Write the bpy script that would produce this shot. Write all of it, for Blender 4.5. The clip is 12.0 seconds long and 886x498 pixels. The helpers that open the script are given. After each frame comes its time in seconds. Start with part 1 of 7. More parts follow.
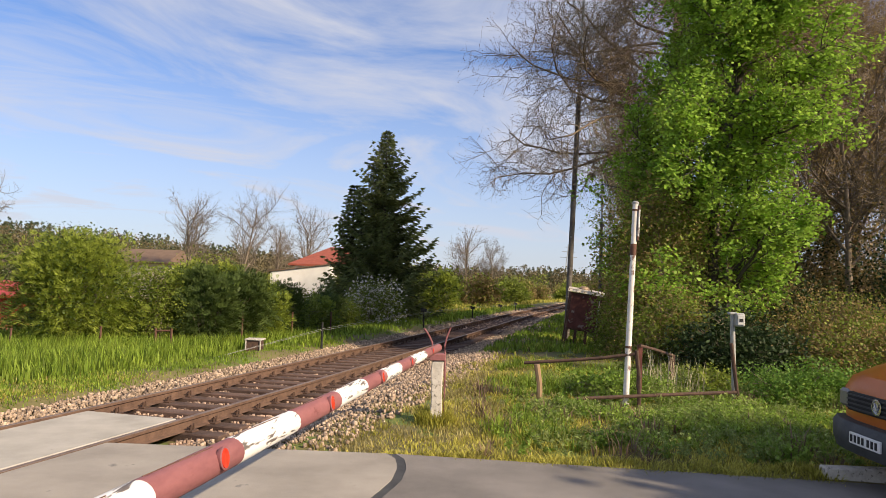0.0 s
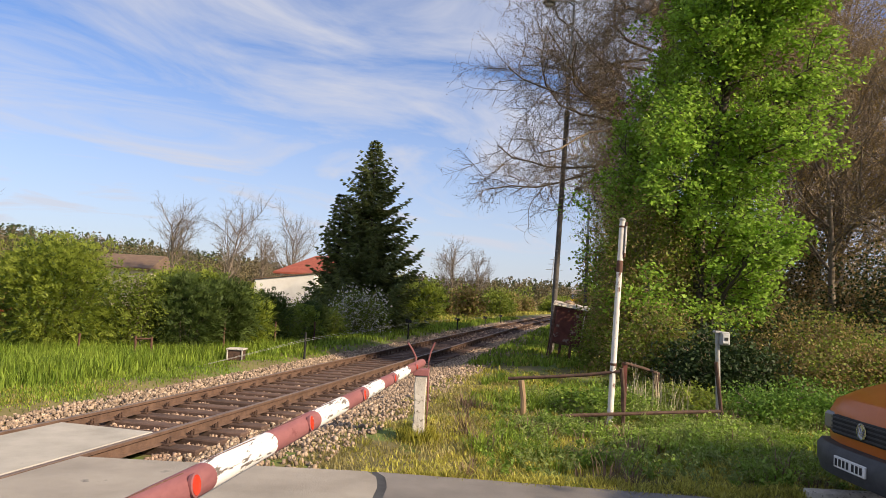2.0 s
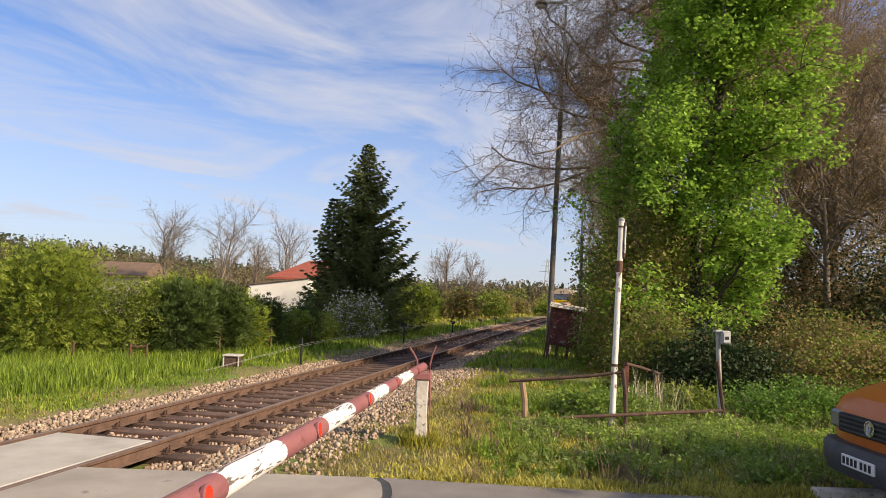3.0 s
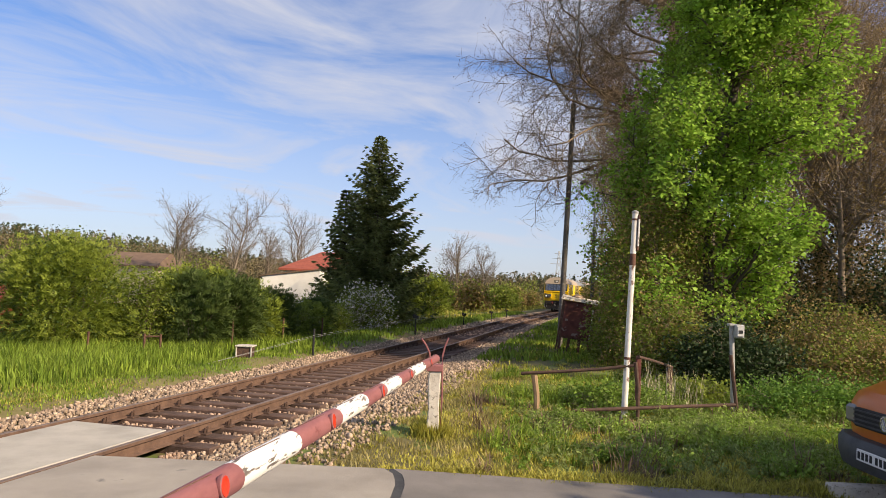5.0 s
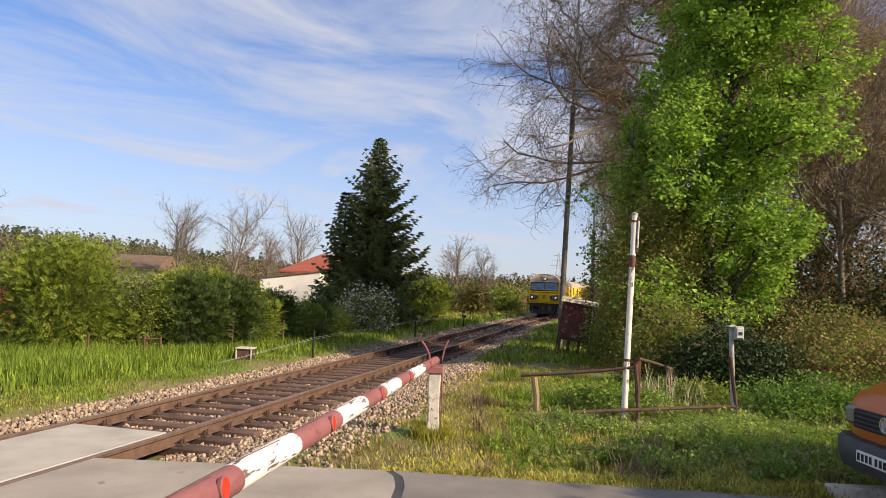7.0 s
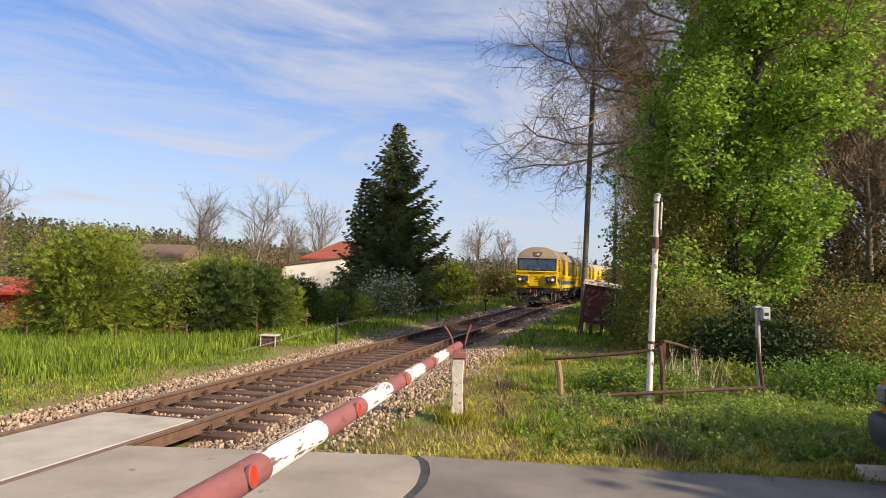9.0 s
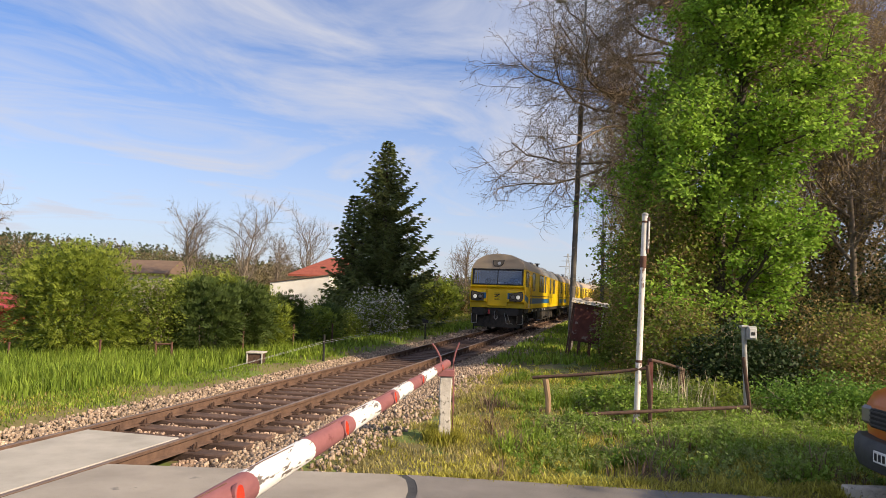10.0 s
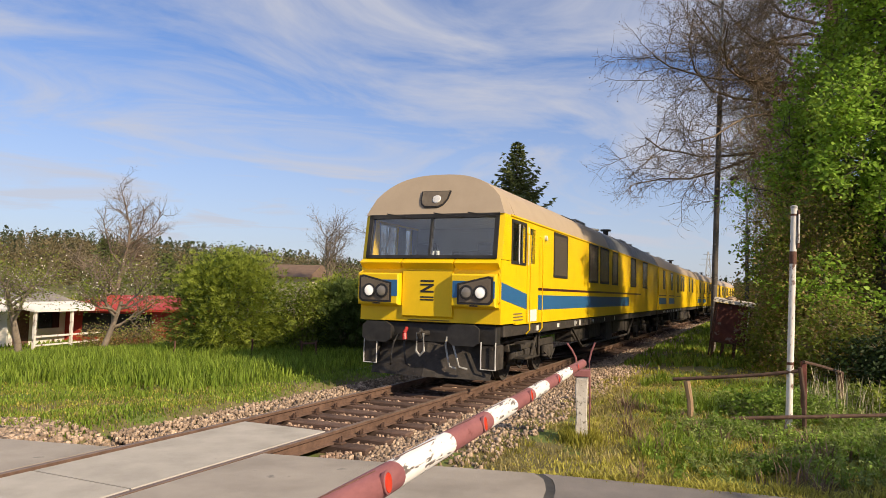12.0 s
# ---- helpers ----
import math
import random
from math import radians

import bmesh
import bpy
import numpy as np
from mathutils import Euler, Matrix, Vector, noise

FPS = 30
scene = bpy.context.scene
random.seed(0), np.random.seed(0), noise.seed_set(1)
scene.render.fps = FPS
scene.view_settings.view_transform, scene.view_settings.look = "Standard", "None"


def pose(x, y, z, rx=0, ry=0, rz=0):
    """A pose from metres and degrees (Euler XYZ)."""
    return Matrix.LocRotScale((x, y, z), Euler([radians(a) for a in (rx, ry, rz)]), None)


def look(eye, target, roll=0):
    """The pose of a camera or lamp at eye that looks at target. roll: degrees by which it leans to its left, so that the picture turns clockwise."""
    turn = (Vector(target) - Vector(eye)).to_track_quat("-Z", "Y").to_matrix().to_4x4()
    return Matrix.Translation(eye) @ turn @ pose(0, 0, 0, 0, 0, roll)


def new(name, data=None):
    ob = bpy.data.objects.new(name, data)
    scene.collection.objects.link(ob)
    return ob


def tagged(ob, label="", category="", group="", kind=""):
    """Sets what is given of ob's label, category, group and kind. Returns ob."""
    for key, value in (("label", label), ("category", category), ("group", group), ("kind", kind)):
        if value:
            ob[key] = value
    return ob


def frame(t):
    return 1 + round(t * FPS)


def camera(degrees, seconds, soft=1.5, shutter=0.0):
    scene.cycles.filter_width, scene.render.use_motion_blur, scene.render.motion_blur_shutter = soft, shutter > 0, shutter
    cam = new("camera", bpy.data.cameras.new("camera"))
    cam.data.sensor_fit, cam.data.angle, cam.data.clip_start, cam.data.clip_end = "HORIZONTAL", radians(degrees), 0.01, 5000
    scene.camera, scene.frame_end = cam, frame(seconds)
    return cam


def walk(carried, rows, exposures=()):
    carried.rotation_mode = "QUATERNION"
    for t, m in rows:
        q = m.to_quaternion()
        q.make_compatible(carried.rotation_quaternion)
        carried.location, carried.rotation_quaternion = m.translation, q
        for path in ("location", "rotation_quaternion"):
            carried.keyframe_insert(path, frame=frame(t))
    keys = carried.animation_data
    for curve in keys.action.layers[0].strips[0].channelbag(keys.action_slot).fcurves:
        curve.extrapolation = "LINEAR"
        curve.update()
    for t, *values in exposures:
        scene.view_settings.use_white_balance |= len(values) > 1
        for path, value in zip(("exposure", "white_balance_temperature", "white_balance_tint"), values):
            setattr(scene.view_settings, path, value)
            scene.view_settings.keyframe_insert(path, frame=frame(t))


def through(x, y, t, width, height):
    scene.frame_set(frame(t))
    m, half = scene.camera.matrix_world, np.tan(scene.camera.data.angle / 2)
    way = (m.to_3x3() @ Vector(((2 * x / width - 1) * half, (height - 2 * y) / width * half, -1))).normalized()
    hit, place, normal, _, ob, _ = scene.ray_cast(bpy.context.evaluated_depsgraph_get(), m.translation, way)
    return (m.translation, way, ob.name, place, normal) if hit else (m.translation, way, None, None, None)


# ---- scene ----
cam = camera(63.4, 12.0, soft=0.6)
PATH = [
    (0.0, pose(0.114, -0.177, 1.772, 92.90, -2.01, 0.82)),
    (0.5, pose(0.085, -0.131, 1.796, 91.08, -1.80, 0.00)),
    (1.0, pose(0.005, -0.094, 1.809, 92.62, -2.72, -0.39)),
    (1.5, pose(0.079, -0.103, 1.822, 93.65, -2.71, 0.18)),
    (2.0, pose(0.117, -0.085, 1.828, 93.76, -3.00, -0.34)),
    (2.5, pose(0.042, -0.049, 1.822, 93.49, -2.38, -0.01)),
    (3.0, pose(0.020, -0.008, 1.818, 94.04, -2.19, -0.88)),
    (5.0, pose(0.000, 0.000, 1.820, 93.36, -2.50, -0.00)),
    (5.5, pose(0.004, -0.007, 1.823, 93.87, -2.38, -0.47)),
    (6.0, pose(0.002, -0.008, 1.817, 93.87, -2.63, -0.88)),
    (6.5, pose(0.005, -0.003, 1.817, 93.61, -2.41, -0.66)),
    (7.0, pose(0.001, -0.011, 1.820, 93.52, -2.42, -0.01)),
    (8.8, pose(-0.014, 0.004, 1.819, 92.50, -1.90, 1.32)),
    (9.0, pose(-0.009, 0.014, 1.827, 92.23, -1.54, 1.68)),
    (9.5, pose(-0.002, 0.015, 1.826, 92.49, -2.01, 0.86)),
    (10.0, pose(-0.016, 0.006, 1.829, 93.66, -1.87, 0.72)),
    (10.5, pose(-0.077, 0.016, 1.844, 93.33, 0.58, 3.12)),
    (10.8, pose(-0.072, 0.050, 1.827, 95.27, -0.04, 0.75)),
    (11.0, pose(-0.088, 0.008, 1.825, 92.94, 0.60, 4.30)),
    (11.5, pose(-0.032, -0.006, 1.828, 93.20, -0.35, 6.09)),
    (12.0, pose(-0.033, -0.063, 1.810, 93.46, -1.41, 11.18)),
]
walk(cam, PATH, [(0.0, 0.37), (11.2, 0.37), (11.6, 0.28), (12.0, 0.17)])

# ---- daylight: low warm sun over the trees, thin high cloud ----
SUN_DIR = Vector((0.85, -0.527, 0)).normalized()
SUN_ELEV = radians(31)


def daylight():
    w = bpy.data.worlds.new("sky")
    scene.world = w
    w.use_nodes = True
    nt = w.node_tree
    nt.nodes.clear()
    out = nt.nodes.new("ShaderNodeOutputWorld")
    bg = nt.nodes.new("ShaderNodeBackground")
    sky = nt.nodes.new("ShaderNodeTexSky")
    sky.sky_type = "NISHITA"
    sky.sun_disc = False
    sky.sun_elevation = SUN_ELEV
    sky.sun_rotation = math.atan2(SUN_DIR.x, SUN_DIR.y)
    sky.air_density, sky.dust_density, sky.ozone_density = 1.0, 0.6, 2.0
    tc = nt.nodes.new("ShaderNodeTexCoord")
    sep = nt.nodes.new("ShaderNodeSeparateXYZ")
    nt.links.new(tc.outputs["Generated"], sep.inputs[0])
    # a flat cloud layer: direction divided by its height
    up = nt.nodes.new("ShaderNodeMath")
    up.operation = "ADD"
    up.inputs[1].default_value = 0.16
    nt.links.new(sep.outputs["Z"], up.inputs[0])
    div = nt.nodes.new("ShaderNodeVectorMath")
    div.operation = "DIVIDE"
    comb = nt.nodes.new("ShaderNodeCombineXYZ")
    for k in range(3):
        nt.links.new(up.outputs[0], comb.inputs[k])
    nt.links.new(tc.outputs["Generated"], div.inputs[0])
    nt.links.new(comb.outputs[0], div.inputs[1])
    mp = nt.nodes.new("ShaderNodeMapping")
    mp.inputs["Scale"].default_value = (1.15, 0.62, 0.0)
    mp.inputs["Location"].default_value = (3.1, 0.6, 0)
    # the cloud bands run away from the road, a little to the right
    turn = nt.nodes.new("ShaderNodeMapping")
    turn.inputs["Rotation"].default_value = (0, 0, radians(52))
    nt.links.new(div.outputs[0], turn.inputs[0])
    nt.links.new(turn.outputs[0], mp.inputs[0])
    n1 = nt.nodes.new("ShaderNodeTexNoise")
    n1.inputs["Scale"].default_value = 1.7
    n1.inputs["Detail"].default_value = 11
    n1.inputs["Roughness"].default_value = 0.58
    n1.inputs["Distortion"].default_value = 0.9
    nt.links.new(mp.outputs[0], n1.inputs["Vector"])
    ramp = nt.nodes.new("ShaderNodeValToRGB")
    ramp.color_ramp.elements[0].position = 0.36
    ramp.color_ramp.elements[1].position = 0.63
    nt.links.new(n1.outputs["Fac"], ramp.inputs[0])
    amount = nt.nodes.new("ShaderNodeMath")
    amount.operation = "MULTIPLY"
    amount.inputs[1].default_value = 0.86
    nt.links.new(ramp.outputs[0], amount.inputs[0])
    # haze thickens the veil near the horizon
    haze = nt.nodes.new("ShaderNodeMapRange")
    haze.inputs["From Min"].default_value = 0.0
    haze.inputs["From Max"].default_value = 0.32
    haze.inputs["To Min"].default_value = 0.72
    haze.inputs["To Max"].default_value = 0.0
    nt.links.new(sep.outputs["Z"], haze.inputs["Value"])
    veil = nt.nodes.new("ShaderNodeMath")
    veil.operation = "MAXIMUM"
    nt.links.new(amount.outputs[0], veil.inputs[0])
    nt.links.new(haze.outputs[0], veil.inputs[1])
    mix = nt.nodes.new("ShaderNodeMix")
    mix.data_type = "RGBA"
    nt.links.new(veil.outputs[0], mix.inputs[0])
    tint = nt.nodes.new("ShaderNodeMix")
    tint.data_type = "RGBA"
    tint.blend_type = "MULTIPLY"
    tint.inputs[0].default_value = 1.0
    tint.inputs[7].default_value = (0.95, 1.10, 1.46, 1)
    nt.links.new(sky.outputs[0], tint.inputs[6])
    nt.links.new(tint.outputs[2], mix.inputs[6])
    mix.inputs[7].default_value = (5.9, 6.0, 6.75, 1)
    nt.links.new(mix.outputs[2], bg.inputs["Color"])
    bg.inputs["Strength"].default_value = 0.088
    nt.links.new(bg.outputs[0], out.inputs[0])
    sun = new("sun", bpy.data.lights.new("sun", "SUN"))
    sun.data.energy = 5.7
    sun.data.angle = radians(0.6)
    sun.data.color = (1.0, 0.80, 0.56)
    d = Vector((SUN_DIR.x * math.cos(SUN_ELEV), SUN_DIR.y * math.cos(SUN_ELEV), math.sin(SUN_ELEV)))
    sun.matrix_world = look(d * 60, (0, 0, 0))


daylight()


# ---- materials ----
def surface(name, dark, light, scale=6.0, rough=0.8, bump=0.0, metal=0.0, fine=60.0, spread=0.0, spots=None, spot_at=0.62,
            spot_scale=None, stretch=(1, 1, 1), spec=0.4, through=0.0):
    """A worn two-tone surface: broad blotches, fine grain, optional third colour in spots, and a little light through leaves."""
    m = bpy.data.materials.new(name)
    m.use_nodes = True
    nt = m.node_tree
    b = nt.nodes["Principled BSDF"]
    tc = nt.nodes.new("ShaderNodeTexCoord")
    mp = nt.nodes.new("ShaderNodeMapping")
    mp.inputs["Scale"].default_value = stretch
    nt.links.new(tc.outputs["Object"], mp.inputs[0])

    def noise_at(sc, detail=4):
        n = nt.nodes.new("ShaderNodeTexNoise")
        n.inputs["Scale"].default_value = sc
        n.inputs["Detail"].default_value = detail
        n.inputs["Roughness"].default_value = 0.62
        nt.links.new(mp.outputs[0], n.inputs["Vector"])
        return n

    broad, grain = noise_at(scale), noise_at(fine, 2)
    mixn = nt.nodes.new("ShaderNodeMath")
    mixn.operation = "MULTIPLY_ADD"
    mixn.inputs[1].default_value = 0.35
    nt.links.new(grain.outputs["Fac"], mixn.inputs[0])
    nt.links.new(broad.outputs["Fac"], mixn.inputs[2])
    ramp = nt.nodes.new("ShaderNodeValToRGB")
    ramp.color_ramp.elements[0].position, ramp.color_ramp.elements[1].position = 0.48, 0.88
    ramp.color_ramp.elements[0].color = (*dark, 1)
    ramp.color_ramp.elements[1].color = (*light, 1)
    nt.links.new(mixn.outputs[0], ramp.inputs[0])
    col = ramp.outputs[0]
    if spots:
        sp = noise_at(spot_scale or scale * 2.3, 5)
        sr = nt.nodes.new("ShaderNodeValToRGB")
        sr.color_ramp.elements[0].position, sr.color_ramp.elements[1].position = spot_at, spot_at + 0.05
        nt.links.new(sp.outputs["Fac"], sr.inputs[0])
        mx = nt.nodes.new("ShaderNodeMix")
        mx.data_type = "RGBA"
        nt.links.new(sr.outputs[0], mx.inputs[0])
        nt.links.new(col, mx.inputs[6])
        mx.inputs[7].default_value = (*spots, 1)
        col = mx.outputs[2]
    if spread:
        geo = nt.nodes.new("ShaderNodeNewGeometry")
        oi = nt.nodes.new("ShaderNodeObjectInfo")
        add = nt.nodes.new("ShaderNodeMath")
        add.operation = "ADD"
        nt.links.new(geo.outputs["Random Per Island"], add.inputs[0])
        nt.links.new(oi.outputs["Random"], add.inputs[1])
        fr = nt.nodes.new("ShaderNodeMath")
        fr.operation = "FRACT"
        nt.links.new(add.outputs[0], fr.inputs[0])
        mr = nt.nodes.new("ShaderNodeMapRange")
        mr.inputs["To Min"].default_value, mr.inputs["To Max"].default_value = 1 - spread, 1 + spread
        nt.links.new(fr.outputs[0], mr.inputs["Value"])
        hs = nt.nodes.new("ShaderNodeHueSaturation")
        nt.links.new(col, hs.inputs["Color"])
        nt.links.new(mr.outputs[0], hs.inputs["Value"])
        col = hs.outputs[0]
    nt.links.new(col, b.inputs["Base Color"])
    b.inputs["Roughness"].default_value = rough
    b.inputs["Metallic"].default_value = metal
    b.inputs["Specular IOR Level"].default_value = spec
    if bump:
        bp = nt.nodes.new("ShaderNodeBump")
        bp.inputs["Strength"].default_value = min(1.0, bump)
        bp.inputs["Distance"].default_value = 0.02
        nt.links.new(mixn.outputs[0], bp.inputs["Height"])
        nt.links.new(bp.outputs[0], b.inputs["Normal"])
    if through:
        tr = nt.nodes.new("ShaderNodeBsdfTranslucent")
        nt.links.new(col, tr.inputs["Color"])
        ms = nt.nodes.new("ShaderNodeMixShader")
        ms.inputs[0].default_value = through
        nt.links.new(b.outputs[0], ms.inputs[1])
        nt.links.new(tr.outputs[0], ms.inputs[2])
        nt.links.new(ms.outputs[0], nt.nodes["Material Output"].inputs["Surface"])
    return m


def glow(name, color, power):
    m = bpy.data.materials.new(name)
    m.use_nodes = True
    b = m.node_tree.nodes["Principled BSDF"]
    b.inputs["Base Color"].default_value = (*color, 1)
    b.inputs["Emission Color"].default_value = (*color, 1)
    b.inputs["Emission Strength"].default_value = power
    return m


def glassy(name, color, rough=0.05):
    m = bpy.data.materials.new(name)
    m.use_nodes = True
    b = m.node_tree.nodes["Principled BSDF"]
    b.inputs["Base Color"].default_value = (*color, 1)
    b.inputs["Roughness"].default_value = rough
    b.inputs["Specular IOR Level"].default_value = 0.8
    return m


ASPHALT = surface("asphalt", (0.13, 0.12, 0.112), (0.23, 0.21, 0.195), 0.9, 0.9, 0.5, fine=130, spots=(0.075, 0.072, 0.07), spot_at=0.66, spot_scale=1.6)
ASPHALT_OLD = surface("asphalt_old", (0.25, 0.225, 0.195), (0.37, 0.335, 0.29), 1.1, 0.92, 0.5, fine=140, spots=(0.17, 0.16, 0.15), spot_at=0.66, spot_scale=2.2)
TAR = surface("tar", (0.035, 0.035, 0.036), (0.07, 0.07, 0.07), 5, 0.7, 0.3)
CONCRETE = surface("concrete", (0.33, 0.31, 0.27), (0.45, 0.42, 0.37), 2.0, 0.9, 0.35, fine=90, spots=(0.25, 0.24, 0.21), spot_at=0.67)
CONCRETE_OLD = surface("concrete_old", (0.42, 0.38, 0.33), (0.62, 0.58, 0.52), 9, 0.95, 0.8, fine=60, spots=(0.2, 0.18, 0.15), spot_at=0.58)
SOIL = surface("soil", (0.11, 0.095, 0.04), (0.18, 0.16, 0.065), 1.3, 1.0, 0.6, fine=25, spots=(0.12, 0.16, 0.035), spot_at=0.52, spot_scale=0.7)
STONE = surface("stone", (0.17, 0.12, 0.085), (0.50, 0.385, 0.285), 9, 0.95, 0.6, spread=0.45)
STONE_DARK = surface("stone_dark", (0.18, 0.12, 0.085), (0.46, 0.33, 0.245), 9, 0.95, 0.6, spread=0.5)
RAIL_RUST = surface("rail_rust", (0.085, 0.05, 0.036), (0.165, 0.10, 0.07), 6, 0.85, 0.4, fine=80)
RAIL_TOP = surface("rail_top", (0.17, 0.115, 0.085), (0.26, 0.19, 0.145), 3, 0.5, 0.1, metal=0.35, fine=60, stretch=(1, 1, 1))
SLEEPER = surface("sleeper_wood", (0.06, 0.037, 0.03), (0.145, 0.092, 0.07), 4, 0.9, 0.7, fine=70, spread=0.25)
IRON = surface("rusty_iron", (0.05, 0.032, 0.025), (0.115, 0.065, 0.045), 12, 0.85, 0.4)


# ---- mesh kit ----
class Geo:
    """Vertices and faces gathered from simple shaped pieces."""

    def __init__(self):
        self.v, self.f = [], []

    def add(self, v, f):
        k = len(self.v)
        self.v += [tuple(p) for p in v]
        self.f += [tuple(i + k for i in q) for q in f]
        return self

    def box(self, x0, x1, y0, y1, z0, z1, c=0.0, m=None):
        """A box with its edges cut by c."""
        if c <= 0:
            v = [(x, y, z) for z in (z0, z1) for y in (y0, y1) for x in (x0, x1)]
            f = [(0, 2, 3, 1), (4, 5, 7, 6), (0, 1, 5, 4), (2, 6, 7, 3), (0, 4, 6, 2), (1, 3, 7, 5)]
        else:
            ring = lambda a, b, e, g: [(a + c, e), (b - c, e), (b, e + c), (b, g - c), (b - c, g), (a + c, g), (a, g - c), (a, e + c)]
            inner = lambda: [(x0 + c, y0 + c), (x1 - c, y0 + c), (x1 - c, y0 + c), (x1 - c, y1 - c), (x1 - c, y1 - c), (x0 + c, y1 - c), (x0 + c, y1 - c), (x0 + c, y0 + c)]
            o, i = ring(x0, x1, y0, y1), inner()
            v = [(*p, z0) for p in i] + [(*p, z0 + c) for p in o] + [(*p, z1 - c) for p in o] + [(*p, z1) for p in i]
            f = [tuple(range(7, -1, -1)), tuple(range(24, 32))]
            for r in range(3):
                f += [(r * 8 + k, r * 8 + (k + 1) % 8, r * 8 + 8 + (k + 1) % 8, r * 8 + 8 + k) for k in range(8)]
        if m:
            v = [m @ Vector(p) for p in v]
        return self.add(v, f)

    def rod(self, a, b, r0, r1=None, n=10, caps=True):
        a, b = Vector(a), Vector(b)
        r1 = r0 if r1 is None else r1
        q = (b - a).to_track_quat("Z", "Y")
        v = []
        for p, r in ((a, r0), (b, r1)):
            v += [p + q @ Vector((r * math.cos(2 * math.pi * k / n), r * math.sin(2 * math.pi * k / n), 0)) for k in range(n)]
        f = [(k, (k + 1) % n, n + (k + 1) % n, n + k) for k in range(n)]
        if caps:
            f += [tuple(range(n - 1, -1, -1)), tuple(range(n, 2 * n))]
        return self.add(v, f)

    def path(self, pts, r, n=6):
        """A bent rod through points; r is one radius or one for each point."""
        pts = [Vector(p) for p in pts]
        rs = r if isinstance(r, (list, tuple)) else [r] * len(pts)
        v, f = [], []
        for i, p in enumerate(pts):
            d = pts[min(i + 1, len(pts) - 1)] - pts[max(i - 1, 0)]
            q = d.to_track_quat("Z", "Y")
            v += [p + q @ Vector((rs[i] * math.cos(2 * math.pi * k / n), rs[i] * math.sin(2 * math.pi * k / n), 0)) for k in range(n)]
        for i in range(len(pts) - 1):
            f += [(i * n + k, i * n + (k + 1) % n, i * n + n + (k + 1) % n, i * n + n + k) for k in range(n)]
        f += [tuple(range(n - 1, -1, -1)), tuple(range((len(pts) - 1) * n, len(pts) * n))]
        return self.add(v, f)

    def lathe(self, prof, n=20, m=None):
        """A round body from (radius, z) pairs."""
        v, f = [], []
        for r, z in prof:
            v += [(r * math.cos(2 * math.pi * k / n), r * math.sin(2 * math.pi * k / n), z) for k in range(n)]
        for i in range(len(prof) - 1):
            f += [(i * n + k, i * n + (k + 1) % n, i * n + n + (k + 1) % n, i * n + n + k) for k in range(n)]
        f += [tuple(range(n - 1, -1, -1)), tuple(range((len(prof) - 1) * n, len(prof) * n))]
        if m:
            v = [m @ Vector(p) for p in v]
        return self.add(v, f)

    def loft(self, rings, cap=True):
        """A skin over rings of equal count."""
        n = len(rings[0])
        v = [p for r in rings for p in r]
        f = []
        for i in range(len(rings) - 1):
            f += [(i * n + k, i * n + (k + 1) % n, i * n + n + (k + 1) % n, i * n + n + k) for k in range(n)]
        if cap:
            f += [tuple(range(n - 1, -1, -1)), tuple(range((len(rings) - 1) * n, len(rings) * n))]
        return self.add(v, f)

    def plate(self, pts, thick, m=None):
        """A flat outline (x, z) in the plane y = 0, given thickness in y."""
        n = len(pts)
        v = [(x, 0, z) for x, z in pts] + [(x, thick, z) for x, z in pts]
        f = [tuple(range(n)), tuple(range(2 * n - 1, n - 1, -1))] + [(k, n + k, n + (k + 1) % n, (k + 1) % n) for k in range(n)]
        if m:
            v = [m @ Vector(p) for p in v]
        return self.add(v, f)


def mesh_of(geo, name, mat, smooth=False):
    me = bpy.data.meshes.new(name)
    me.from_pydata(geo.v, [], geo.f)
    bm = bmesh.new()
    bm.from_mesh(me)
    bmesh.ops.recalc_face_normals(bm, faces=bm.faces)
    if smooth:
        for fc in bm.faces:
            fc.smooth = True
        for e in bm.edges:
            if len(e.link_faces) == 2 and e.calc_face_angle(0) > 0.7:
                e.smooth = False
    bm.to_mesh(me)
    bm.free()
    me.materials.append(mat)
    return me


def part(name, geo, mat, parent=None, label="", smooth=False, at=None):
    """One mesh object, under a thing or a part."""
    ob = new(name, geo if isinstance(geo, bpy.types.Mesh) else mesh_of(geo, name, mat, smooth))
    if parent:
        ob.parent = parent
    if at:
        ob.matrix_basis = at
    if label:
        ob["label"] = label
    return ob


def thing(name, label, category, m=None, group="", kind=""):
    ob = new(name)
    if m:
        ob.matrix_basis = m
    return tagged(ob, label, category, group, kind)


def fast_mesh(name, verts, faces, mat, smooth=False):
    """A large mesh from arrays: verts n x 3, faces n x 3 or n x 4."""
    verts, faces = np.asarray(verts, np.float32), np.asarray(faces, np.int32)
    me = bpy.data.meshes.new(name)
    k = faces.shape[1]
    me.vertices.add(len(verts))
    me.vertices.foreach_set("co", verts.ravel())
    me.loops.add(faces.size)
    me.loops.foreach_set("vertex_index", faces.ravel())
    me.polygons.add(len(faces))
    me.polygons.foreach_set("loop_start", np.arange(0, faces.size, k, dtype=np.int32))
    if smooth:
        me.polygons.foreach_set("use_smooth", np.ones(len(faces), bool))
    me.update(calc_edges=True)
    me.validate()
    me.materials.append(mat)
    return me


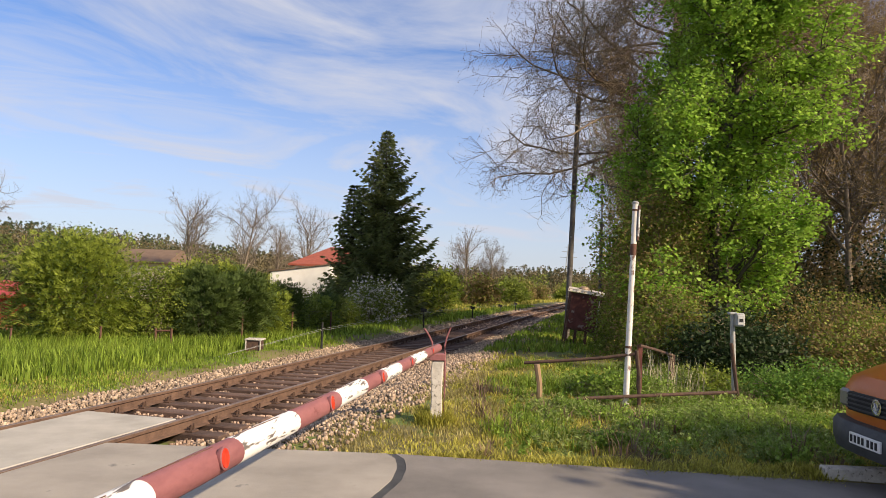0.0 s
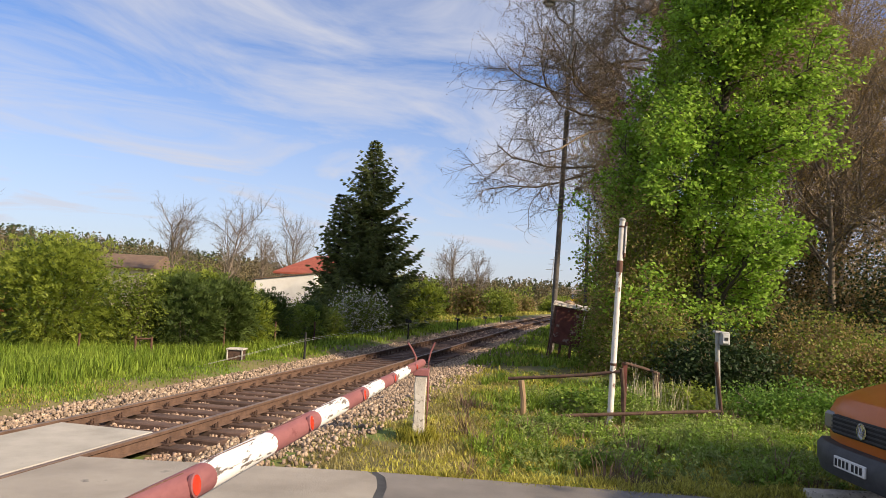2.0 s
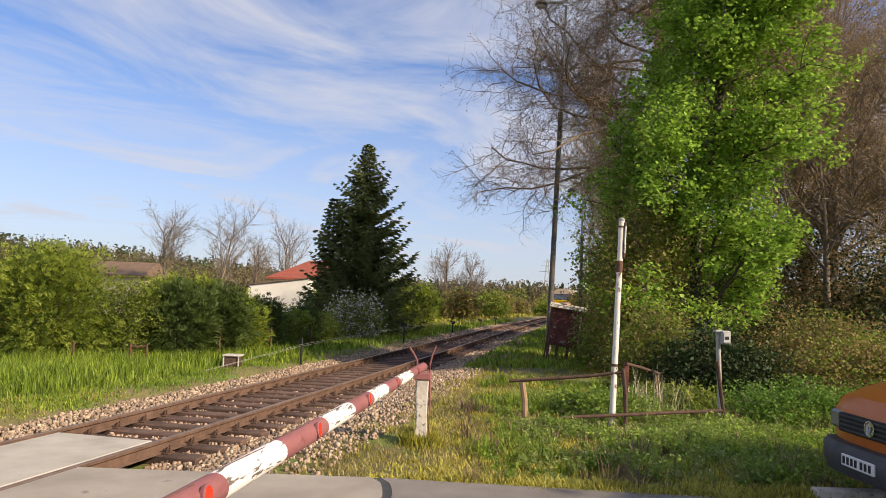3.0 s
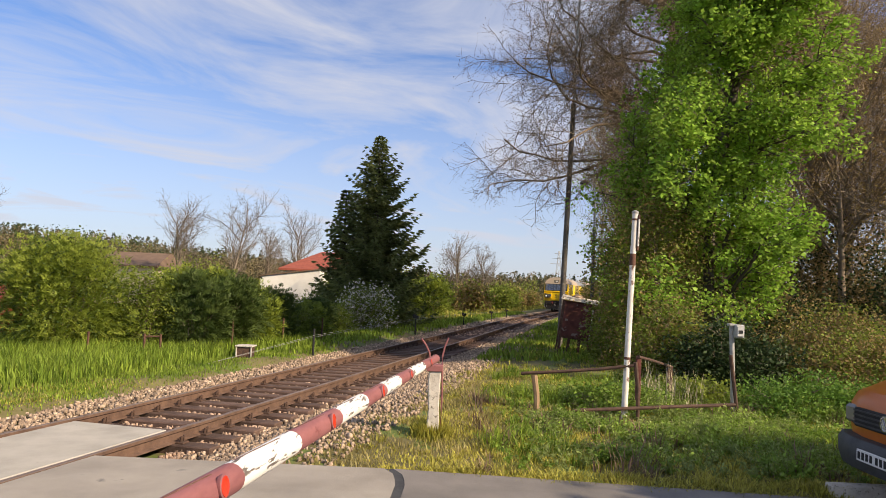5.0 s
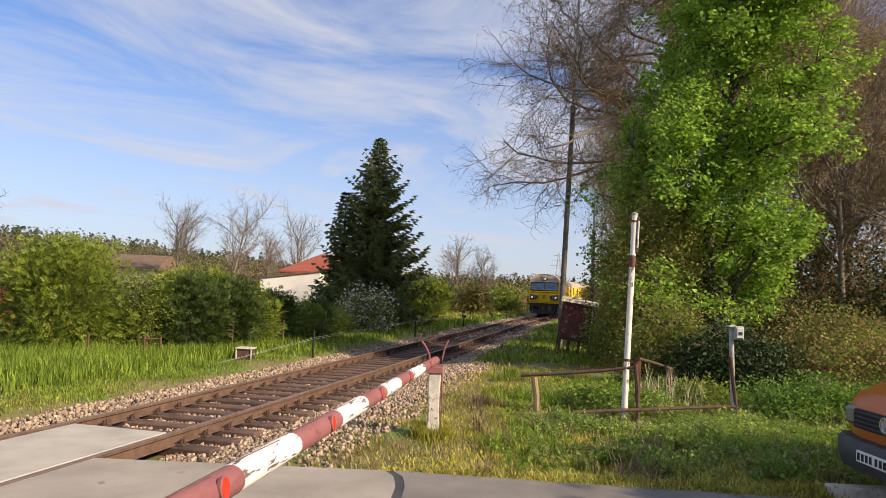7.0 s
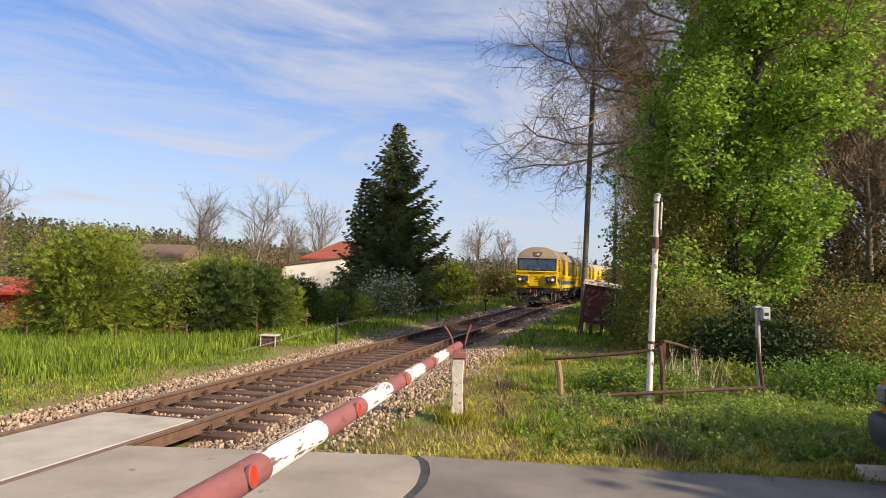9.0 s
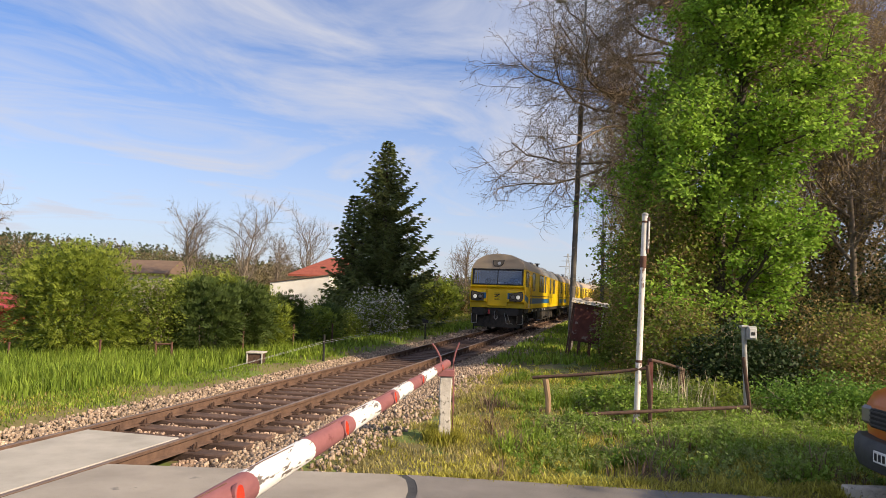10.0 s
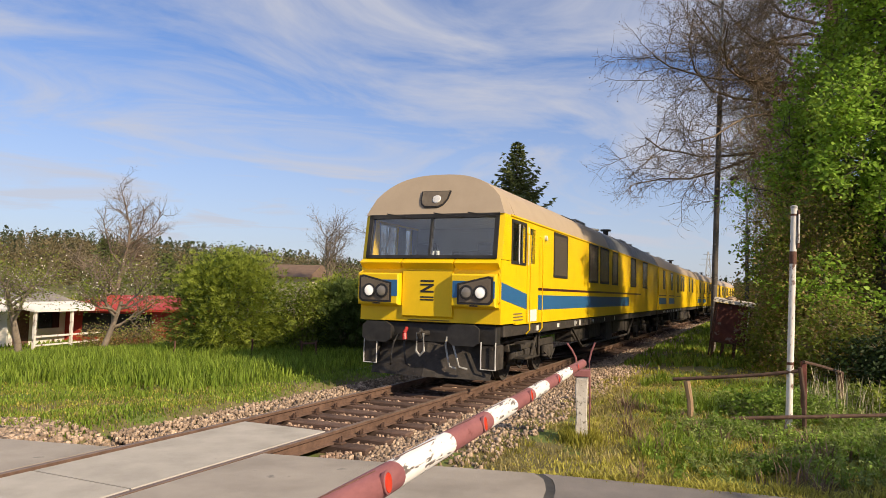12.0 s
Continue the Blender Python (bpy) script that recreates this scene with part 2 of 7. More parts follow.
# ---- the line of the track: heading and place by the metres from the crossing ----
S_ = np.arange(-60, 190, 0.1)
A_ = radians(13.08) - 0.00147 * S_.clip(-60, 75) + 0.00006 * S_.clip(0, 60) ** 2 / 2 + 0.006 * (S_ - 82).clip(0, 100)
X_ = np.cumsum(np.sin(A_)) * 0.1
Y_ = np.cumsum(np.cos(A_)) * 0.1
I0 = int(np.argmin(abs(S_)))
X_, Y_ = X_ - X_[I0] - 4.165, Y_ - Y_[I0] + 8.0


def track(s, off=0.0, z=0.0):
    a = np.interp(s, S_, A_)
    return Vector((np.interp(s, S_, X_) + off * math.cos(a), np.interp(s, S_, Y_) - off * math.sin(a), z))


def heading(s):
    return math.degrees(np.interp(s, S_, A_))


def off_track(x, y):
    """Sideways distance from the track's middle (right is positive), for arrays."""
    x, y = np.asarray(x, float), np.asarray(y, float)
    s = (y - 8.0) / 0.975
    for _ in range(3):
        px, py, a = np.interp(s, S_, X_), np.interp(s, S_, Y_), np.interp(s, S_, A_)
        s = np.clip(s + (x - px) * np.sin(a) + (y - py) * np.cos(a), -59, 189)
    px, py, a = np.interp(s, S_, X_), np.interp(s, S_, Y_), np.interp(s, S_, A_)
    return (x - px) * np.cos(a) - (y - py) * np.sin(a), s


# ---- ground, road and track ----
def smooth(a, b, x):
    t = np.clip((np.asarray(x, float) - a) / (b - a), 0, 1)
    return t * t * (3 - 2 * t)


def wob(x, y, k=1.0):
    return np.sin(x * 1.3 * k + 0.7) * np.cos(y * 1.1 * k - 0.4) + 0.5 * np.sin(x * 3.1 * k - y * 2.3 * k)


def ground_z(x, y):
    x, y = np.asarray(x, float), np.asarray(y, float)
    off, s = off_track(x, y)
    r = np.hypot(x, y)
    z = -0.06 + 0.03 * wob(x, y) - 0.10 * smooth(2.0, 6.0, -off) * smooth(8, 12, y)
    z = z + 0.03 * smooth(2.2, 4.0, off) * smooth(8.2, 10.5, y) * (1 - smooth(40, 60, y))
    z = z - 0.6 * smooth(8.5, 16, -off) * smooth(10, 18, y) * (1 - smooth(80, 140, r))
    bed = 1 - smooth(1.75, 2.5, abs(off))
    z = z * (1 - bed) - 0.27 * bed
    road = smooth(0.2, 0.7, y) * (1 - smooth(7.25, 7.6, y))
    z = z * (1 - road) + (-0.09 - 0.03 * np.clip(x - 1, 0, 8)) * road
    left = smooth(0.05, 0.75, -np.arctan2(x, np.maximum(y, 1e-3))) * (y > 0)
    z = z + smooth(110, 330, r) * (1.5 + 10.0 * left) + smooth(300, 1500, r) * 10
    return z


def make_ground():
    half = np.concatenate([np.arange(0, 16, 0.25), 16 * 1.12 ** np.arange(0, 46)])
    xs = np.unique(np.concatenate([-half, half]))
    ys = np.unique(np.concatenate([-np.concatenate([np.arange(0, 4, 0.5), 4 * 1.25 ** np.arange(0, 29)]), np.arange(0, 34, 0.25), 34 * 1.09 ** np.arange(0, 50)]))
    gx, gy = np.meshgrid(xs, ys)
    v = np.stack([gx, gy, ground_z(gx, gy)], -1).reshape(-1, 3)
    nx, ny = len(xs), len(ys)
    i = (np.arange(ny - 1)[:, None] * nx + np.arange(nx - 1)[None]).ravel()
    f = np.stack([i, i + 1, i + nx + 1, i + nx], -1)
    tagged(new("ground", fast_mesh("ground", v, f, SOIL, True)), "grassy earth verge and fields beside the railway", "ground", kind="structure")


make_ground()


def strip(name, left, right, mat, label, category, thick=0.08, top=0.0, y0=0.6, y1=7.4, step=0.2, fall=0.03):
    """A slab of paving between two edges, x as functions of y."""
    g = Geo()
    ys = np.arange(y0, y1 + 1e-6, step)
    k = 7
    v, f = [], []
    for y in ys:
        a, b = left(y), right(y)
        for j in range(k):
            x = a + (b - a) * j / (k - 1)
            v.append((x, y, top - fall * max(0, min(x - 1, 8))))
    n = len(v)
    v += [(x, y, z - thick) for x, y, z in v]
    for i in range(len(ys) - 1):
        for j in range(k - 1):
            q = i * k + j
            f.append((q, q + 1, q + k + 1, q + k))
    for i in range(len(ys) - 1):
        for j, sgn in ((0, 1), (k - 1, -1)):
            q = i * k + j
            f.append((q, q + k, q + k + n, q + n))
    for i in (0, len(ys) - 1):
        for j in range(k - 1):
            q = i * k + j
            f.append((q, q + 1, q + 1 + n, q + n))
    g.add(v, f)
    return tagged(part(name, g, mat), label, category, kind="structure")


def rail_x(off):
    return lambda y: float(track((y - 8.0) / 0.974, off).x) + 0.0


def seam(y):
    return float(np.interp(y, [0, 3.5, 5.34, 5.77, 6.37, 6.87, 7.2, 7.45], [-2.2, -1.25, -0.61, -0.48, -0.34, -0.32, -0.37, -0.5]))


strip("road_middle", rail_x(0.86), lambda y: seam(y) - 0.045, ASPHALT_OLD, "worn light grey asphalt road beside the rails", "road")
strip("road_seam", lambda y: seam(y) - 0.045, lambda y: seam(y) + 0.045, TAR, "black tar joint across the road", "road", top=-0.004)
strip("road_east", lambda y: seam(y) + 0.045, lambda y: 60.0, ASPHALT, "grey asphalt road with patched surface", "road")
strip("road_west", lambda y: -60.0, rail_x(-0.86), ASPHALT_OLD, "worn light grey asphalt road across the railway", "road", y1=7.3)


def rail_mesh(off, s0, s1, step, prof):
    g = Geo()
    rings = []
    for s in np.arange(s0, s1 + 1e-6, step):
        rings.append([track(s, off + u, w) for u, w in prof])
    g.loft(rings)
    return g


FOOT = [(-0.036, -0.004), (-0.036, -0.036), (-0.008, -0.050), (-0.008, -0.128), (-0.0625, -0.145), (-0.0625, -0.155), (0.0625, -0.155), (0.0625, -0.145),
        (0.008, -0.128), (0.008, -0.050), (0.036, -0.036), (0.036, -0.004)]
HEAD = [(-0.035, -0.006), (-0.028, 0.0), (0.028, 0.0), (0.035, -0.006)]


def make_track():
    th = thing("railway_track", "rusty rails on dark wooden sleepers in stone ballast", "railway track", kind="structure")
    for off in (-0.7535, 0.7535):
        r = part("rail", rail_mesh(off, -30, 180, 1.0, FOOT), RAIL_RUST, th, "rusty brown steel rail")
        part("rail_head", rail_mesh(off, -30, 180, 1.0, HEAD), RAIL_TOP, r, "worn running surface of the rail")
    sl = Geo().box(-1.3, 1.3, -0.125, 0.125, -0.30, -0.158, 0.015)
    me = mesh_of(sl, "sleeper", SLEEPER)
    clip = Geo()
    for sgn in (-1, 1):
        for inner in (-1, 1):
            c = sgn * 0.7535 + inner * 0.10
            clip.box(c - 0.05, c + 0.05, -0.07, 0.07, -0.158, -0.135, 0.004)
            clip.rod((c, 0.03, -0.14), (c, 0.03, -0.06), 0.016, n=6)
            clip.rod((c, -0.035, -0.14), (c + 0.012, -0.035, -0.065), 0.016, n=6)
            clip.path([(c - 0.03 * inner, -0.05, -0.10), (c, 0, -0.085), (c - 0.03 * inner, 0.05, -0.10)], 0.011, 5)
    cm = mesh_of(clip, "rail_fastening", IRON)
    s, k = 1.04, 0
    while s < 150:
        m = Matrix.Translation(track(s, random.uniform(-0.03, 0.03))) @ pose(0, 0, 0, 0, 0, -heading(s) + random.uniform(-0.8, 0.8))
        o = part("sleeper", me, SLEEPER, th, at=m)
        part("rail_fastening", cm, IRON, o)
        s += 0.573
    return th


make_track()


def make_crossing():
    th = thing("crossing_panels", "pale concrete panels laid between the rails", "crossing panel", kind="structure")
    ends = [0.98, -2.12, -5.22, -8.32]
    for a, b in zip(ends, ends[1:]):
        g = Geo()
        rings = []
        for s in np.linspace(b + 0.012, a - 0.012, 5):
            rings.append([track(s, u, w) for u, w in ((-0.615, -0.15), (-0.615, -0.012), (-0.60, 0.0), (0.685, 0.0), (0.70, -0.012), (0.70, -0.15))])
        g.loft(rings)
        part("concrete_panel", g, CONCRETE, th)


make_crossing()


# ---- barrier, posts and things beside the line ----
RED_OLD = surface("faded_red", (0.20, 0.075, 0.078), (0.29, 0.115, 0.115), 4, 0.7, 0.25, fine=40, spots=(0.16, 0.05, 0.05), spot_at=0.62, spot_scale=7, stretch=(1, 0.35, 1))
WHITE_OLD = surface("flaking_white", (0.70, 0.68, 0.64), (0.82, 0.80, 0.77), 3, 0.65, 0.4, fine=30, spots=(0.13, 0.11, 0.10), spot_at=0.56, spot_scale=34, stretch=(1, 0.13, 1))
WHITE_POLE = surface("chipped_white", (0.60, 0.57, 0.52), (0.78, 0.75, 0.70), 5, 0.7, 0.3, fine=40, spots=(0.17, 0.10, 0.07), spot_at=0.585, spot_scale=9, stretch=(1, 1, 0.35))
REFLECT = surface("red_reflector", (0.50, 0.03, 0.015), (0.62, 0.05, 0.025), 20, 0.25, 0.2, fine=300)
RUST = surface("rust", (0.07, 0.035, 0.025), (0.16, 0.08, 0.055), 9, 0.9, 0.6, fine=50, spots=(0.22, 0.15, 0.11), spot_at=0.62)
RUST_RED = surface("rust_red", (0.085, 0.028, 0.024), (0.17, 0.06, 0.048), 3.5, 0.85, 0.5, fine=40, spots=(0.27, 0.20, 0.17), spot_at=0.58, spot_scale=4)
PEELING = surface("peeling_paint", (0.55, 0.50, 0.44), (0.72, 0.68, 0.62), 6, 0.9, 0.8, fine=30, spots=(0.25, 0.17, 0.12), spot_at=0.55)
WOOD = surface("bare_wood", (0.22, 0.14, 0.075), (0.36, 0.25, 0.15), 5, 0.9, 0.5, fine=50, stretch=(1, 1, 0.2))
GALV = surface("galvanised", (0.30, 0.30, 0.29), (0.45, 0.45, 0.43), 9, 0.55, 0.2, metal=0.3)
LAMP_IRON = surface("lamp_steel", (0.07, 0.062, 0.055), (0.15, 0.135, 0.12), 3, 0.75, 0.3, fine=20, spots=(0.24, 0.22, 0.2), spot_at=0.6)
ORANGE = surface("orange_paint", (0.46, 0.125, 0.02), (0.54, 0.155, 0.026), 1.5, 0.32, 0.03, fine=30, spots=(0.26, 0.08, 0.03), spot_at=0.7)
PLASTIC = surface("grey_plastic", (0.035, 0.036, 0.038), (0.06, 0.061, 0.064), 8, 0.6, 0.15, fine=90)
RUBBER = surface("rubber", (0.015, 0.015, 0.015), (0.03, 0.03, 0.03), 8, 0.85, 0.2)


def make_boom():
    th = thing("barrier_boom", "lowered crossing barrier with peeling red and white bands", "barrier")
    a, b = Vector((-1.72, -2.6, 0.955)), Vector((-0.055, 9.15, 0.965))
    cuts = [-2.6, -1.4, -0.55, 0.25, 1.0, 1.72, 2.45, 3.2, 3.95, 4.75, 5.45, 6.1, 6.72, 7.35, 8.08, 9.15]
    at = lambda y: a + (b - a) * ((y - a.y) / (b.y - a.y))
    rad = lambda y: 0.082 - 0.030 * (y + 2.6) / 11.75
    for i, (y0, y1) in enumerate(zip(cuts, cuts[1:])):
        red = (len(cuts) - 2 - i) % 2 == 0
        g = Geo()
        n, m = 18, 6
        rings = []
        for k in range(m + 1):
            y = y0 + (y1 - y0) * k / m
            c, r = at(y), rad(y)
            rings.append([(c.x + r * math.cos(2 * math.pi * j / n), y, c.z + r * math.sin(2 * math.pi * j / n)) for j in range(n)])
        g.loft(rings)
        band = part("red_band" if red else "white_band", g, RED_OLD if red else WHITE_OLD, th, "faded dark red painted band" if red else "flaking white painted band", True)
        if red and y1 > 0.3:
            y = y0 + (y1 - y0) * (0.72 if y1 < 9 else 0.35)
            c = at(y) + Vector((rad(y) * 0.92, 0.0, rad(y) * 0.33))
            rot = Matrix.Translation(c) @ Vector((1.0, -0.05, 0.16)).to_track_quat("Z", "Y").to_matrix().to_4x4()
            rr = 0.78 if y < 6 else 0.62
            rot = rot @ Matrix.Diagonal((rr, rr, 1, 1))
            hs = part("reflector", Geo().lathe([(0.060, -0.012), (0.066, 0.0), (0.066, 0.007), (0.058, 0.010)], 20, rot), RED_OLD, band, "round red painted reflector rim", True)
            part("reflector_lens", Geo().lathe([(0.056, 0.009), (0.054, 0.013), (0.02, 0.016)], 20, rot), REFLECT, hs, "bright red reflector lens", True)
            part("bracket", Geo().box(c.x - 0.05, c.x - 0.02, y - 0.015, y + 0.015, c.z - 0.03, c.z + 0.03, 0.004), RUST, band)
    for y in np.arange(-0.5, 9.0, 0.75):
        c, r = at(y), rad(y)
        c2, c3 = at(y + 0.32), at(y + 0.5)
        part("surface_crack", Geo().path([(c.x - r * 0.2, y, c.z + r * 0.97), (c2.x, y + 0.32, c2.z + rad(y + 0.32) * 0.99), (c3.x + r * 0.1, y + 0.5, c3.z + rad(y + 0.5) * 0.98)], 0.0035, 4), RUST, th)


make_boom()


def make_catch_post():
    th = thing("barrier_rest", "weathered concrete post with a red iron fork", "post")
    g = Geo()
    rings = []
    for z, w in ((-0.25, 0.105), (0.0, 0.105), (0.3, 0.102), (0.6, 0.10), (0.79, 0.098), (0.81, 0.09)):
        rings.append([(-0.06 + sx * w * 0.74 + 0.01 * math.sin(z * 9 + sx), 9.42 + sy * w, z) for sx, sy in ((-0.85, -1), (0.85, -1), (1, -0.85), (1, 0.85), (0.85, 1), (-0.85, 1), (-1, 0.85), (-1, -0.85))])
    g.loft(rings)
    part("concrete_post", g, CONCRETE_OLD, th, "pitted pale concrete post")
    part("cap_bracket", Geo().box(-0.165, 0.045, 9.30, 9.54, 0.78, 0.865, 0.008), RED_OLD, th, "faded red iron bracket")
    part("fork_prong", Geo().path([(-0.12, 9.36, 0.86), (-0.14, 9.34, 1.02), (-0.19, 9.32, 1.12), (-0.25, 9.3, 1.20)], 0.013, 7), RED_OLD, th)
    part("fork_prong", Geo().path([(0.04, 9.36, -0.03), (0.045, 9.36, 0.4), (0.035, 9.36, 0.88), (0.03, 9.36, 0.98), (0.055, 9.36, 1.1), (0.10, 9.36, 1.22)], 0.012, 7), RED_OLD, th)


make_catch_post()


def make_frame_fence():
    th = thing("broken_frame", "rusty broken iron railing standing in the weeds", "railing", pose(0, 0, 0.06))
    part("iron_post", Geo().path([(3.06, 11.1, -0.15), (3.05, 11.1, 0.4), (3.0, 11.1, 0.80)], 0.032, 8), IRON, th)
    part("iron_post", Geo().path([(4.72, 11.4, -0.12), (4.66, 11.4, 0.35), (4.58, 11.4, 0.95)], 0.032, 8), IRON, th)
    part("iron_post", Geo().box(3.955, 4.045, 12.55, 12.64, -0.1, 0.62, 0.006), IRON, th)
    part("iron_post", Geo().box(3.05, 3.12, 11.2, 11.27, 0.2, 0.88, 0.006), RUST_RED, th)
    part("top_rail", Geo().path([(1.30, 11.5, 0.51), (1.9, 11.36, 0.58), (2.5, 11.22, 0.66), (2.98, 11.1, 0.75)], 0.026, 8), IRON, th)
    part("bottom_rail", Geo().path([(2.05, 11.0, 0.04), (2.9, 11.05, 0.10), (3.7, 11.2, 0.14), (4.68, 11.4, 0.18)], 0.028, 8), IRON, th)
    part("back_rail", Geo().path([(3.06, 11.15, 0.88), (3.5, 11.8, 0.77), (4.05, 12.62, 0.61)], 0.025, 8), IRON, th)
    part("wooden_stub", Geo().path([(1.50, 11.46, 0.5), (1.55, 11.46, 0.2), (1.56, 11.46, -0.1)], [0.05, 0.045, 0.05], 8), WOOD, th, "pale broken wooden stub")


make_frame_fence()


def make_white_pole():
    th = thing("white_pole", "chipped white pole with dark bands on the verge", "pole", Matrix.Translation((2.86, 11.15, 0)) @ pose(0, 0, 0, 0, 1.6, 0) @ Matrix.Translation((-2.93, -11.15, 0.03)))
    part("shaft", Geo().rod((2.93, 11.15, -0.1), (2.93, 11.15, 3.14), 0.048, 0.045, 14), WHITE_POLE, th, "chipped white painted shaft", True)
    for z0, z1 in ((3.02, 3.05), (2.32, 2.50), (0.86, 0.9)):
        part("dark_band", Geo().rod((2.93, 11.15, z0), (2.93, 11.15, z1), 0.0495, n=14), RUST, th, "", True)
    part("bracket_plate", Geo().box(2.97, 3.0, 11.1, 11.2, 2.55, 3.11, 0.004), RUST, th)
    part("cap", Geo().lathe([(0.05, 0), (0.052, 0.03), (0.02, 0.05)], 14, Matrix.Translation((2.93, 11.15, 3.13))), GALV, th, "", True)
    part("side_tube", Geo().rod((2.985, 11.1, 2.62), (2.985, 11.1, 3.04), 0.014, n=8), WHITE_POLE, th)


make_white_pole()


def make_box_post():
    th = thing("switch_post", "grey steel post carrying a small box", "post")
    part("shaft", Geo().path([(4.77, 11.72, -0.1), (4.74, 11.7, 0.6), (4.69, 11.66, 1.46)], 0.038, 12), GALV, th, "grey weathered steel tube", True)
    b = part("box", Geo().box(4.71, 4.86, 11.55, 11.7, 1.27, 1.49, 0.018), GALV, th, "grey metal switch box")
    part("box_lid", Geo().box(4.735, 4.845, 11.535, 11.55, 1.30, 1.46, 0.006), LIGHT, b)
    part("box_label", Geo().box(4.76, 4.82, 11.528, 11.535, 1.35, 1.40), RUBBER, b)
    part("cap", Geo().box(4.63, 4.75, 11.6, 11.72, 1.46, 1.50, 0.01), GALV, th)


LIGHT = surface("light_metal", (0.42, 0.42, 0.41), (0.55, 0.55, 0.54), 8, 0.6, 0.1)
make_box_post()


def make_cabinet():
    th = thing("relay_cabinet", "leaning rusty cabinet with a peeling white lid", "cabinet", pose(4.47, 24.3, 0.06, 0, 6.5, -8))
    part("body", Geo().box(-0.55, 0.55, -0.3, 0.4, 0.34, 1.60, 0.015), RUST, th)
    d = part("door", Geo().box(-0.50, 0.40, -0.325, -0.295, 0.40, 1.56, 0.008), RUST_RED, th, "dark red rusty door with worn paint")
    part("door_edge", Geo().box(0.42, 0.455, -0.33, -0.29, 0.40, 1.56, 0.004), PEELING, d)
    part("handle", Geo().box(0.32, 0.35, -0.35, -0.32, 0.9, 1.05, 0.004), RUST, d)
    part("lid", Geo().add([(-0.64, -0.42, 1.62), (0.64, -0.42, 1.58), (0.64, 0.5, 1.60), (-0.64, 0.5, 1.64), (-0.62, -0.40, 1.72), (0.62, -0.40, 1.68), (0.6, 0.46, 1.74), (-0.6, 0.46, 1.78)],
                          [(3, 2, 1, 0), (4, 5, 6, 7), (0, 1, 5, 4), (1, 2, 6, 5), (2, 3, 7, 6), (3, 0, 4, 7)]), PEELING, th, "flaking white lid")
    for x in (-0.5, -0.2, 0.15, 0.48):
        for y in (-0.24, 0.34):
            part("leg", Geo().box(x - 0.035, x + 0.035, y - 0.03, y + 0.03, -0.3, 0.35, 0.004), RUST, th)
    part("side_strut", Geo().path([(-0.6, -0.2, -0.2), (-0.58, -0.2, 0.6), (-0.56, -0.2, 1.6)], 0.03, 6), RUST, th)
    part("lid_stone", Geo().lathe([(0.18, 0), (0.2, 0.06), (0.12, 0.13), (0.03, 0.15)], 9, pose(-0.1, 0.1, 1.70)), STONE, th, "rough stone lying on the lid")


make_cabinet()


def lamp_post(name, x, y, h, r, lean, arm, label):
    th = thing(name, label, "lamp post")
    z = float(ground_z(x, y))
    part("lower_shaft", Geo().rod((x, y, z - 0.1), (x + lean * h * 0.68, y, h * 0.68), r, r * 0.8, 14), LAMP_IRON, th, "weathered lower steel shaft", True)
    part("upper_shaft", Geo().rod((x + lean * h * 0.67, y, h * 0.67), (x + lean * h, y, h), r * 0.6, r * 0.42, 12), GALV, th, "thinner grey upper shaft", True)
    part("collar", Geo().rod((x + lean * h * 0.665, y, h * 0.665), (x + lean * h * 0.685, y, h * 0.685), r * 0.95, n=12), LAMP_IRON, th, "", True)
    tx = x + lean * h
    part("arm", Geo().path([(tx, y, h - 0.1), (tx - arm * 0.3, y, h + 0.10), (tx - arm, y, h + 0.06)], 0.035, 7), GALV, th)
    hd = part("lamp_head", Geo().lathe([(0.10, 0.12), (0.2, 0.06), (0.24, -0.04), (0.2, -0.10)], 16, pose(tx - arm - 0.2, y, h + 0.03)), LAMP_IRON, th, "dull metal lamp head", True)
    part("lamp_glass", Geo().lathe([(0.18, 0), (0.15, -0.07), (0.04, -0.10)], 16, pose(tx - arm - 0.2, y, h - 0.07)), LIGHT, hd, "", True)


lamp_post("street_lamp", 4.27, 26.0, 12.95, 0.105, 0.026, 0.75, "tall weathered steel street lamp behind the cabinet")
lamp_post("street_lamp", 8.3, 40.0, 8.2, 0.11, 0.0, 0.45, "distant street lamp among the trees")
lamp_post("street_lamp", 11.4, 52.0, 8.6, 0.10, 0.0, 0.45, "far street lamp along the line")


def wire_guide(x, y, h, head):
    th = thing("wire_guide", "small black iron post carrying signal wires", "post", group="signal wire posts")
    z = float(ground_z(x, y))
    part("stake", Geo().rod((x, y, z - 0.2), (x, y, z + h), 0.035, 0.03, 8), RUBBER, th)
    if head:
        part("pulley", Geo().box(x - 0.13, x + 0.13, y - 0.04, y + 0.04, z + h - 0.14, z + h, 0.02), RUBBER, th)
        part("pulley_wheel", Geo().rod((x - 0.08, y - 0.05, z + h - 0.02), (x - 0.08, y + 0.05, z + h - 0.02), 0.07, n=12), RUBBER, th)


for x, y, h, head in ((-3.61, 20.5, 0.75, False), (-1.15, 31.8, 0.85, True), (1.3, 42.3, 0.8, True), (3.5, 51.0, 0.8, True), (5.3, 59.0, 0.8, True)):
    wire_guide(x, y, h, head)


